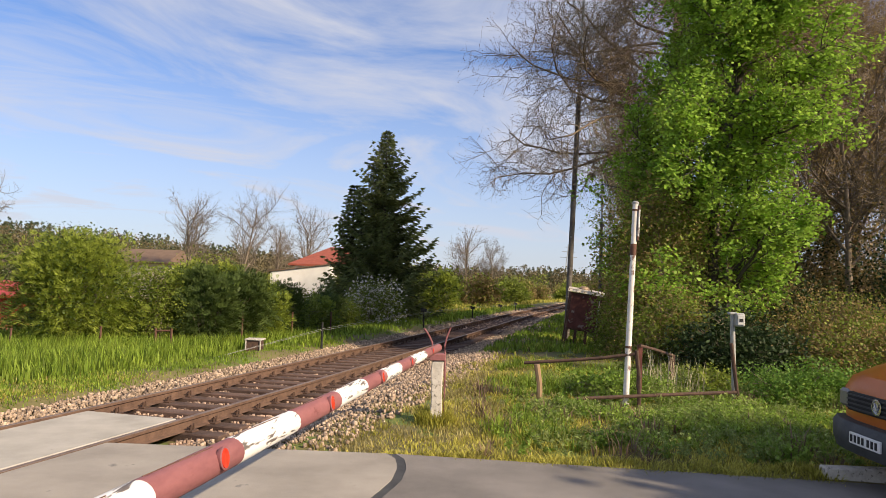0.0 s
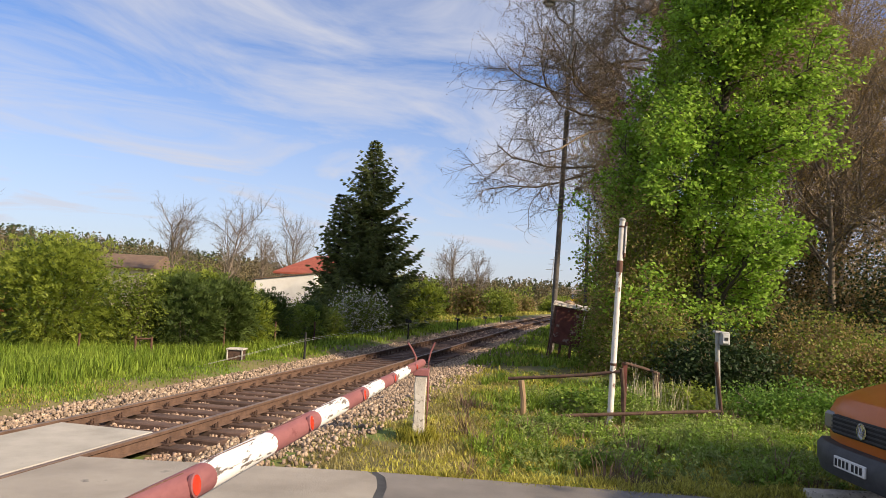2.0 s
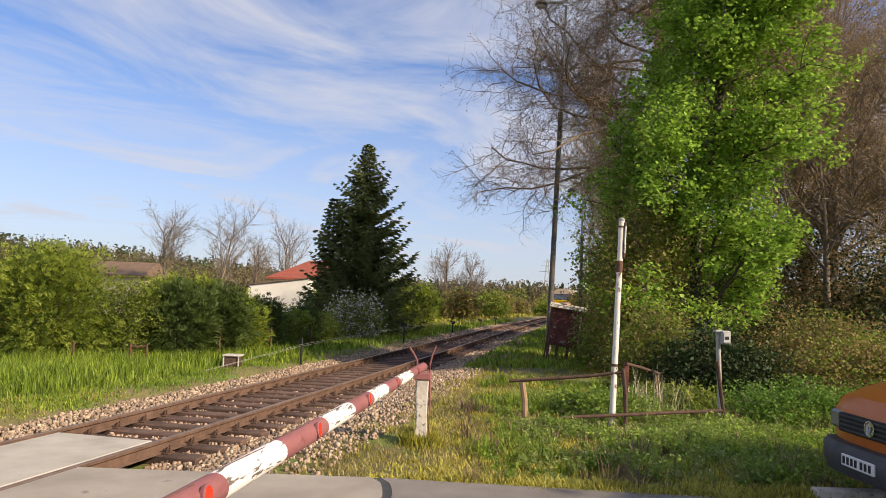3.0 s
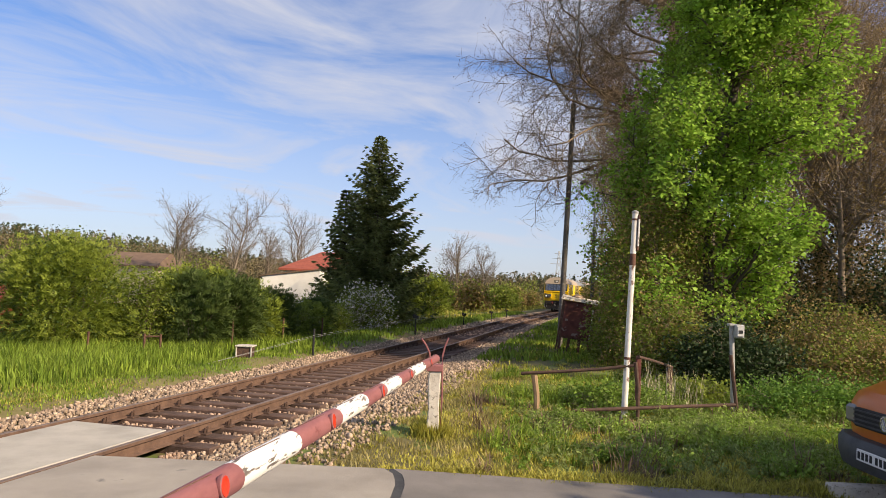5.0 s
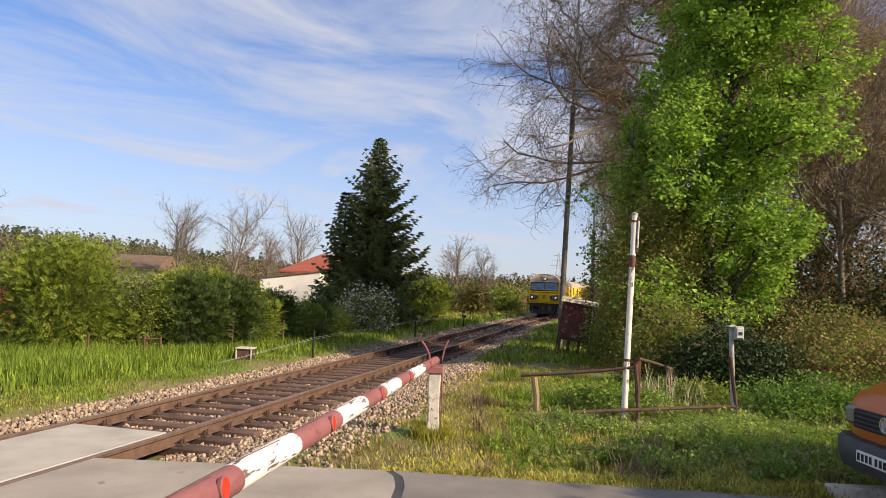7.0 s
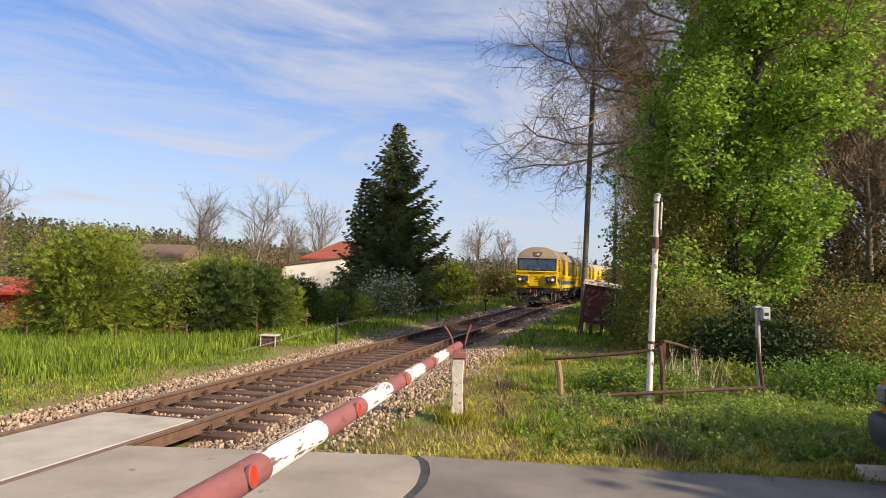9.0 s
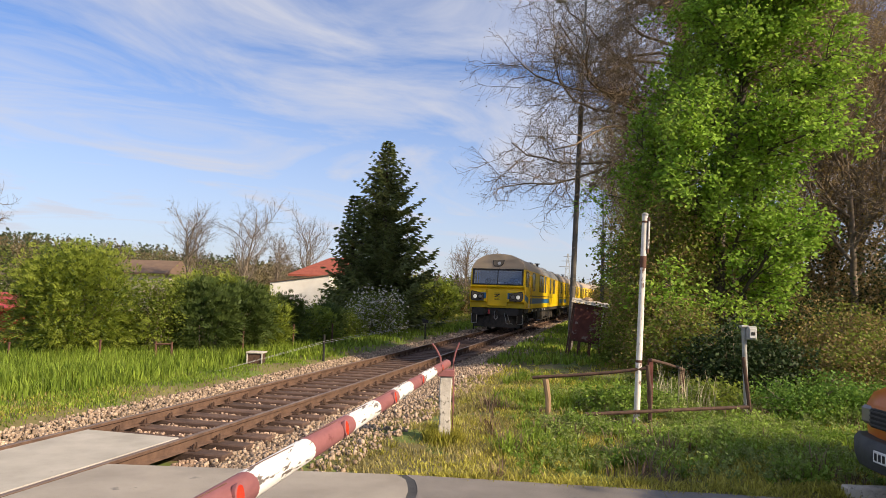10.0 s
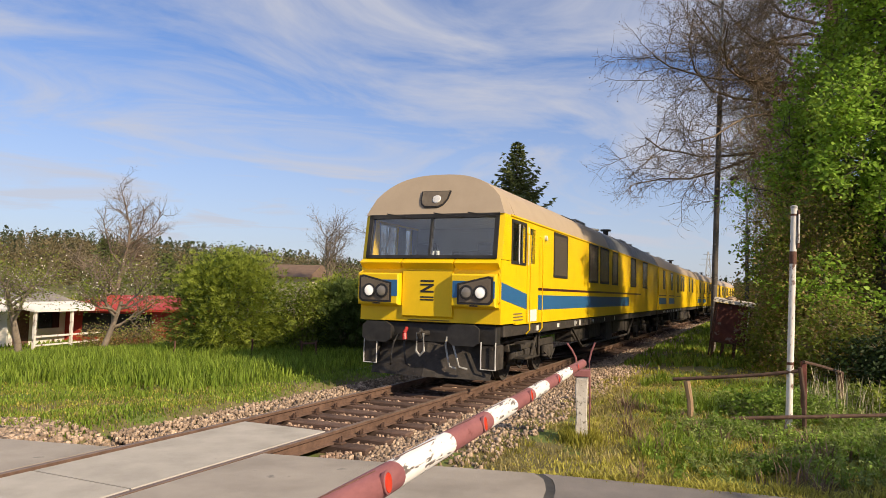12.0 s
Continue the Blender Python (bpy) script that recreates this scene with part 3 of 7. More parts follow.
def make_small_things():
    th = thing("cable_box", "low concrete cable box with pale rim in the grass", "cable box")
    z = float(ground_z(-4.93, 18.2)) + 0.08
    part("body", Geo().box(-5.09, -4.73, 18.05, 18.4, z - 0.2, z + 0.20, 0.01), IRON, th, "dark weathered side of the box")
    part("rim", Geo().box(-5.13, -4.69, 18.01, 18.44, z + 0.20, z + 0.24, 0.01), CONCRETE_OLD, th, "pale concrete rim")
    for x in (-5.11, -4.74):
        part("corner_stud", Geo().box(x, x + 0.03, 18.02, 18.05, z - 0.05, z + 0.20, 0.005), CONCRETE_OLD, th)
    st = thing("marker_stake", "short pale stake beside the ballast", "stake")
    z = float(ground_z(-2.55, 19.0))
    part("stake", Geo().box(-2.58, -2.51, 18.97, 19.04, z - 0.1, z + 0.3, 0.008), WOOD, st)
    gt = thing("garden_gate_frame", "small rusty gate frame before the hedge", "gate")
    z = float(ground_z(-7.2, 18.0))
    for x in (-7.35, -6.95):
        part("post", Geo().rod((x, 17.9, z - 0.1), (x, 17.9, z + 0.62), 0.03, n=8), RUST, gt)
    part("cross_bar", Geo().rod((-7.35, 17.9, z + 0.55), (-6.95, 17.9, z + 0.57), 0.022, n=8), RUST, gt)
    for k, (x, y, h) in enumerate(((-8.6, 17.6, 0.55), (-10.6, 17.2, 0.5), (-5.9, 20.4, 0.8), (-5.0, 22.8, 0.8), (-4.2, 25.4, 0.8))):
        fp = thing("fence_post", "thin weathered fence post along the garden", "fence post", group="garden fence posts")
        z = float(ground_z(x, y))
        part("post", Geo().rod((x, y, z - 0.1), (x, y, z + h), 0.03, 0.026, 8), RUST, fp)
        part("cap", Geo().rod((x, y, z + h), (x, y, z + h + 0.03), 0.036, n=8), RUST, fp)
    # kerb where the footpath starts
    kb = thing("kerb", "worn concrete kerb at the end of the footpath", "kerb", kind="structure")
    for x in (4.05, 4.85, 5.65, 6.45, 7.25):
        part("kerb_stone", Geo().box(x, x + 0.78, 7.44, 7.60, -0.35, 0.02 - 0.03 * (x - 1) + 0.09, 0.015), CONCRETE_OLD, kb)
    part("footpath", Geo().box(4.3, 9, 7.605, 8.5, -0.35, -0.075, 0.01), CONCRETE, kb, "pale worn footpath")
    wires = thing("signal_wires", "thin twin wires stretched between the posts", "wire")
    z = float(ground_z(-3.6, 20.5))
    for h, lft in ((0.52, 0.0), (0.58, 0.05)):
        part("wire", Geo().path([(-5.6, 15.6, z + 0.02), (-3.61 + lft, 20.5, z + h), (-1.15 + lft, 31.8, z + h + 0.15), (1.3 + lft, 42.3, z + h + 0.15), (5.3, 59, z + h)], 0.0035, 4), GALV, wires)


make_small_things()


def make_van():
    """A forward-facing van waiting at the barrier; it points to -x."""
    th = thing("van", "orange van with dark grey bumper waiting on the road", "van", pose(4.28, 6.9, -0.03))
    # side outline: x back from the nose, z up
    side = [(0.04, 0.55), (0.02, 0.72), (0.03, 0.86), (0.10, 1.02), (0.35, 1.13), (0.85, 1.24), (1.02, 1.30), (1.62, 1.86), (1.85, 1.94), (4.6, 1.96), (4.78, 1.85), (4.82, 0.5), (4.2, 0.38), (0.5, 0.38)]
    g = Geo()
    rings = []
    for yy, k in ((-0.90, 0.10), (-0.915, 0.0), (-0.80, 0.0), (-0.5, -0.02), (0.0, -0.03), (0.5, -0.02), (0.80, 0.0), (0.915, 0.0), (0.90, 0.10)):
        edge = abs(yy) / 0.915
        ring = []
        for x, z in side:
            tuck = 0.10 * max(0, (z - 1.1)) * (yy > 0) - 0.10 * max(0, (z - 1.1)) * (yy < 0)
            ring.append((x + 0.14 * edge ** 4 * (x < 0.4), yy - tuck * (abs(yy) > 0.6), z - 0.05 * edge ** 4 * (z > 0.9)))
        rings.append(ring)
    g.loft(rings)
    part("body", g, ORANGE, th, "orange painted van body", True)
    nose = part("grille", Geo().box(-0.005, 0.06, -0.56, 0.56, 0.66, 0.85, 0.01), RUBBER, th, "black slatted grille")
    for z in (0.69, 0.735, 0.78, 0.825):
        part("slat", Geo().box(-0.018, 0.02, -0.55, 0.55, z - 0.008, z + 0.008), PLASTIC, nose)
    rot = Matrix.Translation((-0.02, 0, 0.765)) @ Matrix.Rotation(radians(-90), 4, "Y")
    part("emblem", Geo().lathe([(0.075, 0), (0.08, 0.012), (0.066, 0.014), (0.064, 0.004), (0.0, 0.004)], 22, rot), STEEL_V, nose, "round bright emblem", True)
    part("emblem_mark", Geo().path([(-0.03, 0.04, 0.80), (-0.03, 0.0, 0.72), (-0.03, -0.04, 0.80)], 0.008, 5), STEEL_V, nose)
    for sd in (-1, 1):
        y0, y1 = sorted((sd * 0.60, sd * 0.88))
        part("headlight", Geo().box(0.06, 0.20, y0, y1 - 0.03 * (sd > 0), 0.665, 0.855, 0.03), LENS_V, th, "clear headlight")
        part("front_wheel", Geo().lathe([(0.12, -0.1), (0.31, -0.1), (0.33, -0.07), (0.33, 0.07), (0.31, 0.1), (0.12, 0.1)], 24, Matrix.Translation((0.95, sd * 0.80, 0.33)) @ Matrix.Rotation(radians(90), 4, "X")), RUBBER, th, "", True)
        part("rear_wheel", Geo().lathe([(0.12, -0.1), (0.31, -0.1), (0.33, -0.07), (0.33, 0.07), (0.31, 0.1), (0.12, 0.1)], 24, Matrix.Translation((3.85, sd * 0.80, 0.33)) @ Matrix.Rotation(radians(90), 4, "X")), RUBBER, th, "", True)
        part("side_window", Geo().box(1.5, 2.5, sd * 0.86 - 0.02, sd * 0.86 + 0.02, 1.3, 1.78, 0.01), GLASS_V, th)
        part("mirror", Geo().box(1.25, 1.4, min(sd * 0.92, sd * 1.08), max(sd * 0.92, sd * 1.08), 1.2, 1.42, 0.03), PLASTIC, th)
    part("windscreen", Geo().add([(1.04, -0.76, 1.27), (1.04, 0.76, 1.27), (1.58, 0.70, 1.83), (1.58, -0.70, 1.83), (1.10, -0.76, 1.25), (1.10, 0.76, 1.25), (1.64, 0.70, 1.81), (1.64, -0.70, 1.81)],
                                 [(0, 1, 2, 3), (4, 7, 6, 5), (0, 4, 5, 1), (1, 5, 6, 2), (2, 6, 7, 3), (3, 7, 4, 0)]), GLASS_V, th)
    bp = Geo()
    rings = []
    for yy in np.linspace(-0.93, 0.93, 9):
        e = 0.17 * abs(yy / 0.93) ** 3.5
        rings.append([(-0.10 + e, yy, 0.27), (-0.13 + e, yy, 0.36), (-0.13 + e, yy, 0.50), (-0.08 + e, yy, 0.56), (0.14 + e, yy, 0.56), (0.14 + e, yy, 0.25)])
    bp.loft(rings)
    bm_ = part("bumper", bp, PLASTIC, th, "dark grey plastic bumper", True)
    pt = part("number_plate", Geo().box(-0.150, -0.128, -0.26, 0.26, 0.375, 0.485, 0.004), WHITE_PAINT_V, bm_, "white number plate")
    for y in (-0.20, -0.135, -0.07, 0.02, 0.085, 0.15, 0.215):
        part("plate_bar", Geo().box(-0.153, -0.149, y - 0.02, y + 0.02, 0.395, 0.465), RUBBER, pt)


STEEL_V = surface("chrome", (0.5, 0.5, 0.5), (0.65, 0.65, 0.65), 8, 0.25, 0, metal=0.9)
LENS_V = glassy("clear_lens", (0.20, 0.19, 0.17), 0.12)
GLASS_V = glassy("van_glass", (0.02, 0.022, 0.024), 0.03)
WHITE_PAINT_V = surface("plate_white", (0.62, 0.62, 0.6), (0.72, 0.72, 0.7), 8, 0.5)
make_van()


# ---- houses and garden ----
PLASTER = surface("white_plaster", (0.68, 0.65, 0.60), (0.80, 0.78, 0.73), 1.2, 0.95, 0.3, fine=20)
CREAM = surface("cream_plaster", (0.55, 0.48, 0.36), (0.66, 0.58, 0.45), 1.2, 0.95, 0.3)
TILE_RED = surface("roof_red", (0.23, 0.06, 0.04), (0.32, 0.09, 0.055), 2.0, 0.85, 0.5, fine=8, stretch=(1, 1, 3))
TILE_BROWN = surface("roof_brown", (0.13, 0.085, 0.06), (0.20, 0.135, 0.09), 1.5, 0.9, 0.5, fine=8)
SHED_RED = surface("shed_red", (0.36, 0.035, 0.025), (0.48, 0.055, 0.04), 1.2, 0.6, 0.2, fine=12)
SLATE = surface("slate_grey", (0.16, 0.15, 0.14), (0.26, 0.25, 0.23), 2, 0.8, 0.3)
DARK_GLASS = glassy("house_glass", (0.02, 0.022, 0.025), 0.06)


def gable_house(name, label, x0, x1, y0, y1, z0, eave, ridge, wall, tile, windows, hip=0.0):
    th = thing(name, label, "house")
    part("wall", Geo().box(x0, x1, y0, y1, z0, eave, 0.0), wall, th)
    ym = (y0 + y1) / 2
    o = 0.45
    v = [(x0 - o, y0 - o, eave - 0.12), (x1 + o, y0 - o, eave - 0.12), (x1 + o, y1 + o, eave - 0.12), (x0 - o, y1 + o, eave - 0.12), (x0 - o + hip, ym, ridge), (x1 + o - hip, ym, ridge),
         (x0 - o, y0 - o, eave + 0.02), (x1 + o, y0 - o, eave + 0.02), (x1 + o, y1 + o, eave + 0.02), (x0 - o, y1 + o, eave + 0.02)]
    part("roof", Geo().add(v, [(0, 3, 2, 1), (6, 7, 5, 4), (8, 9, 4, 5), (7, 8, 5), (9, 6, 4), (0, 1, 7, 6), (1, 2, 8, 7), (2, 3, 9, 8), (3, 0, 6, 9)]), tile, th)
    for x, z, w, h in windows:
        f = part("window", Geo().box(x - w / 2 - 0.07, x + w / 2 + 0.07, y0 - 0.03, y0 + 0.02, z - 0.07, z + h + 0.07), WHITE_POLE, th, "white window frame")
        part("pane", Geo().box(x - w / 2, x + w / 2, y0 - 0.04, y0 - 0.02, z, z + h), DARK_GLASS, f)
    return th


def make_houses():
    gable_house("house", "white house with a red hipped roof behind the spruces", -11.9, -6.6, 54.0, 62.0, -0.5, 3.0, 4.55, PLASTER, TILE_RED, [], 2.4)
    an = thing("annexe", "low white outbuilding with a sloping flat roof", "outbuilding")
    part("wall", Geo().add([(-12.1, 47.5, -0.5), (-8.2, 47.5, -0.5), (-8.2, 53.5, -0.5), (-12.1, 53.5, -0.5), (-12.1, 47.5, 2.28), (-8.2, 47.5, 2.85), (-8.2, 53.5, 2.85), (-12.1, 53.5, 2.28)],
                           [(0, 3, 2, 1), (4, 5, 6, 7), (0, 1, 5, 4), (1, 2, 6, 5), (2, 3, 7, 6), (3, 0, 4, 7)]), PLASTER, an, "white plastered wall")
    part("roof", Geo().add([(-12.2, 47.4, 2.285), (-8.1, 47.4, 2.88), (-8.1, 53.6, 2.88), (-12.2, 53.6, 2.285), (-12.2, 47.4, 2.35), (-8.1, 47.4, 2.945), (-8.1, 53.6, 2.945), (-12.2, 53.6, 2.35)],
                           [(0, 3, 2, 1), (4, 5, 6, 7), (0, 1, 5, 4), (1, 2, 6, 5), (2, 3, 7, 6), (3, 0, 4, 7)]), TILE_BROWN, an)
    gable_house("house", "cream house with a long brown tiled roof", -31.2, -25.5, 63.0, 71.0, -0.5, 2.9, 4.2, CREAM, TILE_BROWN, [], 0.5)
    sh = thing("garden_shed", "bright red shed with a low red roof", "shed")
    z = -0.75
    part("wall", Geo().box(-22.4, -16.4, 27.6, 30.5, z, 0.75), SHED_RED, sh, "red painted wall")
    part("roof", Geo().add([(-22.8, 27.0, 0.62), (-16.2, 27.0, 0.72), (-16.2, 30.8, 1.25), (-22.8, 30.8, 1.18), (-22.8, 27.0, 0.72), (-16.2, 27.0, 0.82), (-16.2, 30.8, 1.36), (-22.8, 30.8, 1.29)],
                           [(0, 3, 2, 1), (4, 5, 6, 7), (0, 1, 5, 4), (1, 2, 6, 5), (2, 3, 7, 6), (3, 0, 4, 7)]), SHED_RED, sh, "red sheet roof")
    # a dark sheet on the solid wall stands for the shaded opening
    part("open_front", Geo().box(-21.4, -18.1, 27.56, 27.61, z + 0.3, 0.55), RUBBER, sh, "dark sheet for the shade inside the open front")
    ph = thing("garden_house", "small white summer house with a pale porch roof", "summer house", pose(-1.9, 0, 0))
    part("wall", Geo().box(-24.5, -20.3, 24.3, 27.5, z, 1.1), PLASTER, ph)
    part("door", Geo().box(-23.1, -22.4, 24.26, 24.3, z, 0.95), RUST, ph, "dark brown door")
    part("porch_rail", Geo().box(-22.6, -19.3, 22.72, 22.77, z + 0.35, z + 0.42).box(-22.6, -19.3, 22.72, 22.77, z + 0.05, z + 0.12), WHITE_POLE, ph, "white porch rail")
    part("roof", Geo().add([(-25, 24.0, 1.0), (-20.0, 24.0, 1.0), (-20.0, 27.8, 1.0), (-25, 27.8, 1.0), (-24.6, 25.8, 1.95), (-21.2, 25.8, 1.95)],
                           [(0, 3, 2, 1), (0, 1, 5, 4), (1, 2, 5), (2, 3, 4, 5), (3, 0, 4)]), SLATE, ph, "grey slate roof")
    part("porch_roof", Geo().add([(-23.5, 22.2, 0.78), (-18.9, 22.6, 0.70), (-19.4, 24.2, 1.05), (-23.5, 24.2, 1.10), (-23.5, 22.2, 0.86), (-18.9, 22.6, 0.78), (-19.4, 24.2, 1.13), (-23.5, 24.2, 1.18)],
                                 [(0, 3, 2, 1), (4, 5, 6, 7), (0, 1, 5, 4), (1, 2, 6, 5), (2, 3, 7, 6), (3, 0, 4, 7)]), PLASTER, ph, "pale porch roof")
    for x in (-22.6, -20.9, -19.3):
        part("porch_post", Geo().box(x - 0.05, x + 0.05, 22.7, 22.8, z, 0.75), WOOD, ph)
    part("window", Geo().box(-21.9, -21.2, 24.27, 24.3, 0.0, 0.7), DARK_GLASS, ph)
    part("side_porch_roof", Geo().add([(-20.35, 23.6, 1.0), (-18.5, 23.6, 0.68), (-18.5, 28.0, 0.68), (-20.35, 28.0, 1.0), (-20.35, 23.6, 1.08), (-18.5, 23.6, 0.76), (-18.5, 28.0, 0.76), (-20.35, 28.0, 1.08)],
                                      [(0, 3, 2, 1), (4, 5, 6, 7), (0, 1, 5, 4), (1, 2, 6, 5), (2, 3, 7, 6), (3, 0, 4, 7)]), PLASTER, ph, "pale side porch roof")
    for y in (23.8, 25.8, 27.8):
        part("side_porch_post", Geo().box(-18.68, -18.58, y - 0.05, y + 0.05, z, 0.70), WHITE_POLE, ph, "white porch post")
    for y in (23.8, 25.8):
        part("side_porch_rail", Geo().box(-18.66, -18.6, y + 0.05, y + 1.95, z + 0.45, z + 0.52).box(-18.66, -18.6, y + 0.05, y + 1.95, z + 0.12, z + 0.18), WHITE_POLE, ph, "white porch rail")
    # dark door and pane are added for the shaded inside of the porch
    part("side_door", Geo().box(-20.30, -20.26, 24.6, 25.4, z, 0.9, 0.005), RUST, ph, "dark brown door")
    part("side_window", Geo().box(-20.30, -20.26, 25.9, 27.1, -0.1, 0.75, 0.005), DARK_GLASS, ph)
    py = thing("power_pylon", "distant lattice power pylon on the skyline", "pylon")
    c = Vector((46.6, 292.0, float(ground_z(46.6, 292))))
    H = 19.0
    g = Geo()
    lv = [0, 0.25, 0.45, 0.62, 0.76, 0.88, 1.0]
    wd = lambda u: 1.7 * (1 - u) + 0.18
    for sx in (-1, 1):
        for sy in (-1, 1):
            g.rod(c + Vector((sx * wd(0), sy * wd(0), 0)), c + Vector((sx * wd(1), sy * wd(1), H)), 0.12, 0.08, 4)
        for u0, u1 in zip(lv, lv[1:]):
            g.rod(c + Vector((sx * wd(u0), -wd(u0), H * u0)), c + Vector((-sx * wd(u1), -wd(u1), H * u1)), 0.07, n=4)
    part("mast", g, GALV, py)
    for u, w in ((0.72, 3.4), (0.84, 2.6), (0.94, 1.8)):
        part("cross_arm", Geo().rod(c + Vector((-w, 0, H * u)), c + Vector((w, 0, H * u)), 0.1, n=4), GALV, py)


make_houses()


# ---- the yellow measuring train ----
def paint(name, color, rough=0.38, dirt=(0.25, 0.2, 0.12), worn=0.72):
    return surface(name, tuple(c * 0.9 for c in color), color, 2.2, rough, 0.03, fine=30, spots=tuple(c * 0.8 + d * 0.1 for c, d in zip(color, dirt)), spot_at=worn, spot_scale=3)


YELLOW = paint("yellow_paint", (0.84, 0.56, 0.006))
BLUE = paint("blue_paint", (0.03, 0.13, 0.30))
MAROON = paint("maroon_paint", (0.06, 0.012, 0.015))
TAN = paint("tan_paint", (0.40, 0.32, 0.23), 0.6)
# tree shade on the roof is mixed into this mottled grey
ROOF_SHADED = surface("roof_shaded", (0.13, 0.135, 0.14), (0.26, 0.265, 0.265), 2.5, 0.6, 0.2, fine=14, spots=(0.34, 0.33, 0.31), spot_at=0.62, spot_scale=1.6)
BLACK = surface("black_paint", (0.012, 0.012, 0.013), (0.035, 0.033, 0.032), 5, 0.6, 0.1)
UNDER = surface("underframe", (0.02, 0.018, 0.016), (0.06, 0.052, 0.045), 6, 0.8, 0.3, spots=(0.09, 0.07, 0.055), spot_at=0.62)
GREY = surface("grey_metal", (0.28, 0.28, 0.27), (0.42, 0.42, 0.4), 8, 0.5, 0.1, metal=0.3)
LIGHT_GREY = surface("light_grey", (0.5, 0.5, 0.5), (0.68, 0.68, 0.66), 8, 0.6, 0.1)
CLEAR = glassy("cab_glass", (0.66, 0.70, 0.73), 0.0)
CLEAR.node_tree.nodes["Principled BSDF"].inputs["Transmission Weight"].default_value = 1.0
CLEAR.node_tree.nodes["Principled BSDF"].inputs["IOR"].default_value = 1.95
CAB_WALL = surface("cab_wall", (0.20, 0.22, 0.25), (0.28, 0.30, 0.33), 3, 0.8)
TINTED = glassy("tinted_pane", (0.10, 0.085, 0.07), 0.18)
LAMP_ON = glow("lamp_on", (1.0, 0.95, 0.85), 0.25)
LENS = glassy("lamp_lens", (0.22, 0.2, 0.17), 0.1)
RED_PAINT = paint("red_paint", (0.35, 0.03, 0.03))
WHITE_PAINT = paint("white_paint", (0.75, 0.74, 0.70), 0.5)

CAR = 23.3
HALF = 1.45


def roof_z(x, top=4.12, eave=3.3):
    u = min(1.0, abs(x) / HALF)
    return eave + (top - eave) * (1 - u ** 2.6) ** 0.62


def shell(y0, y1, front):
    """The painted sides, floor to eaves, as a hollow-looking closed body; the front end is raked in the cab."""
    g = Geo()
    rows = []
    for y in (y0, y1):
        rows.append([(-HALF, y, 1.22), (-HALF, y, 3.3), (HALF, y, 3.3), (HALF, y, 1.22)])
    g.loft(rows)
    return g


def roof(y0, y1, top=4.12):
    n = 18
    rings = []
    for y in (y0, y1):
        arc = [(-HALF - 0.012 + (2 * HALF + 0.024) * k / n, y) for k in range(n + 1)]
        rings.append([(x, yy, roof_z(x, top)) for x, yy in arc] + [(HALF, y, 3.29), (-HALF, y, 3.29)])
    return Geo().loft(rings)


def roof_rib(y):
    """A raised seam across the arched roof."""
    n = 16
    rings = []
    for yy, up in ((y, 0.0), (y + 0.02, 0.022), (y + 0.06, 0.022), (y + 0.08, 0.0)):
        xs = [-HALF + 2 * HALF * k / n for k in range(n + 1)]
        rings.append([(x, yy, roof_z(x) + up) for x in xs] + [(HALF, yy, 3.3), (-HALF, yy, 3.3)])
    return Geo().loft(rings)


def side_windows(car, spans, sides=(-1, 1), glass=None):
    for a, b, z0, z1 in spans:
        for sd in sides:
            x = sd * HALF
            lo, hi = (x - 0.004, x + 0.018) if sd > 0 else (x - 0.018, x + 0.004)
            fr = Geo()
            t = 0.055
            for q in ((a - t, a, z0 - t, z1 + t), (b, b + t, z0 - t, z1 + t), (a, b, z0 - t, z0), (a, b, z1, z1 + t)):
                fr.box(lo, hi, q[0], q[1], q[2], q[3])
            w = part("window", fr, BLACK, car, "dark rubber-framed window")
            part("pane", Geo().box(min(x + sd * 0.003, x + sd * 0.010), max(x + sd * 0.003, x + sd * 0.010), a, b, z0, z1), glass or TINTED, w, "clear side pane" if glass else "brownish tinted pane").visible_shadow = not glass


def stripes(car, y0, y1, flare):
    for sd in (-1, 1):
        x0, x1 = (HALF - 0.002, HALF + 0.004) if sd > 0 else (-HALF - 0.004, -HALF + 0.002)
        g = Geo()
        if flare:
            pts = [(0.02, 1.71), (1.75, 1.49), (y1, 1.49), (y1, 1.80), (1.75, 1.80), (0.02, 2.02)]
        else:
            pts = [(y0, 1.49), (y1, 1.49), (y1, 1.80), (y0, 1.80)]
        v = [(x0, y, z) for y, z in pts] + [(x1, y, z) for y, z in pts]
        n = len(pts)
        g.add(v, [tuple(range(n)), tuple(range(2 * n - 1, n - 1, -1))] + [(k, (k + 1) % n, n + (k + 1) % n, n + k) for k in range(n)])
        part("blue_stripe", g, BLUE, car)
        a = 1.9 if flare else y0
        part("maroon_stripe", Geo().box(x0, x1, a, y1 + 3, 1.90, 1.955), MAROON, car)


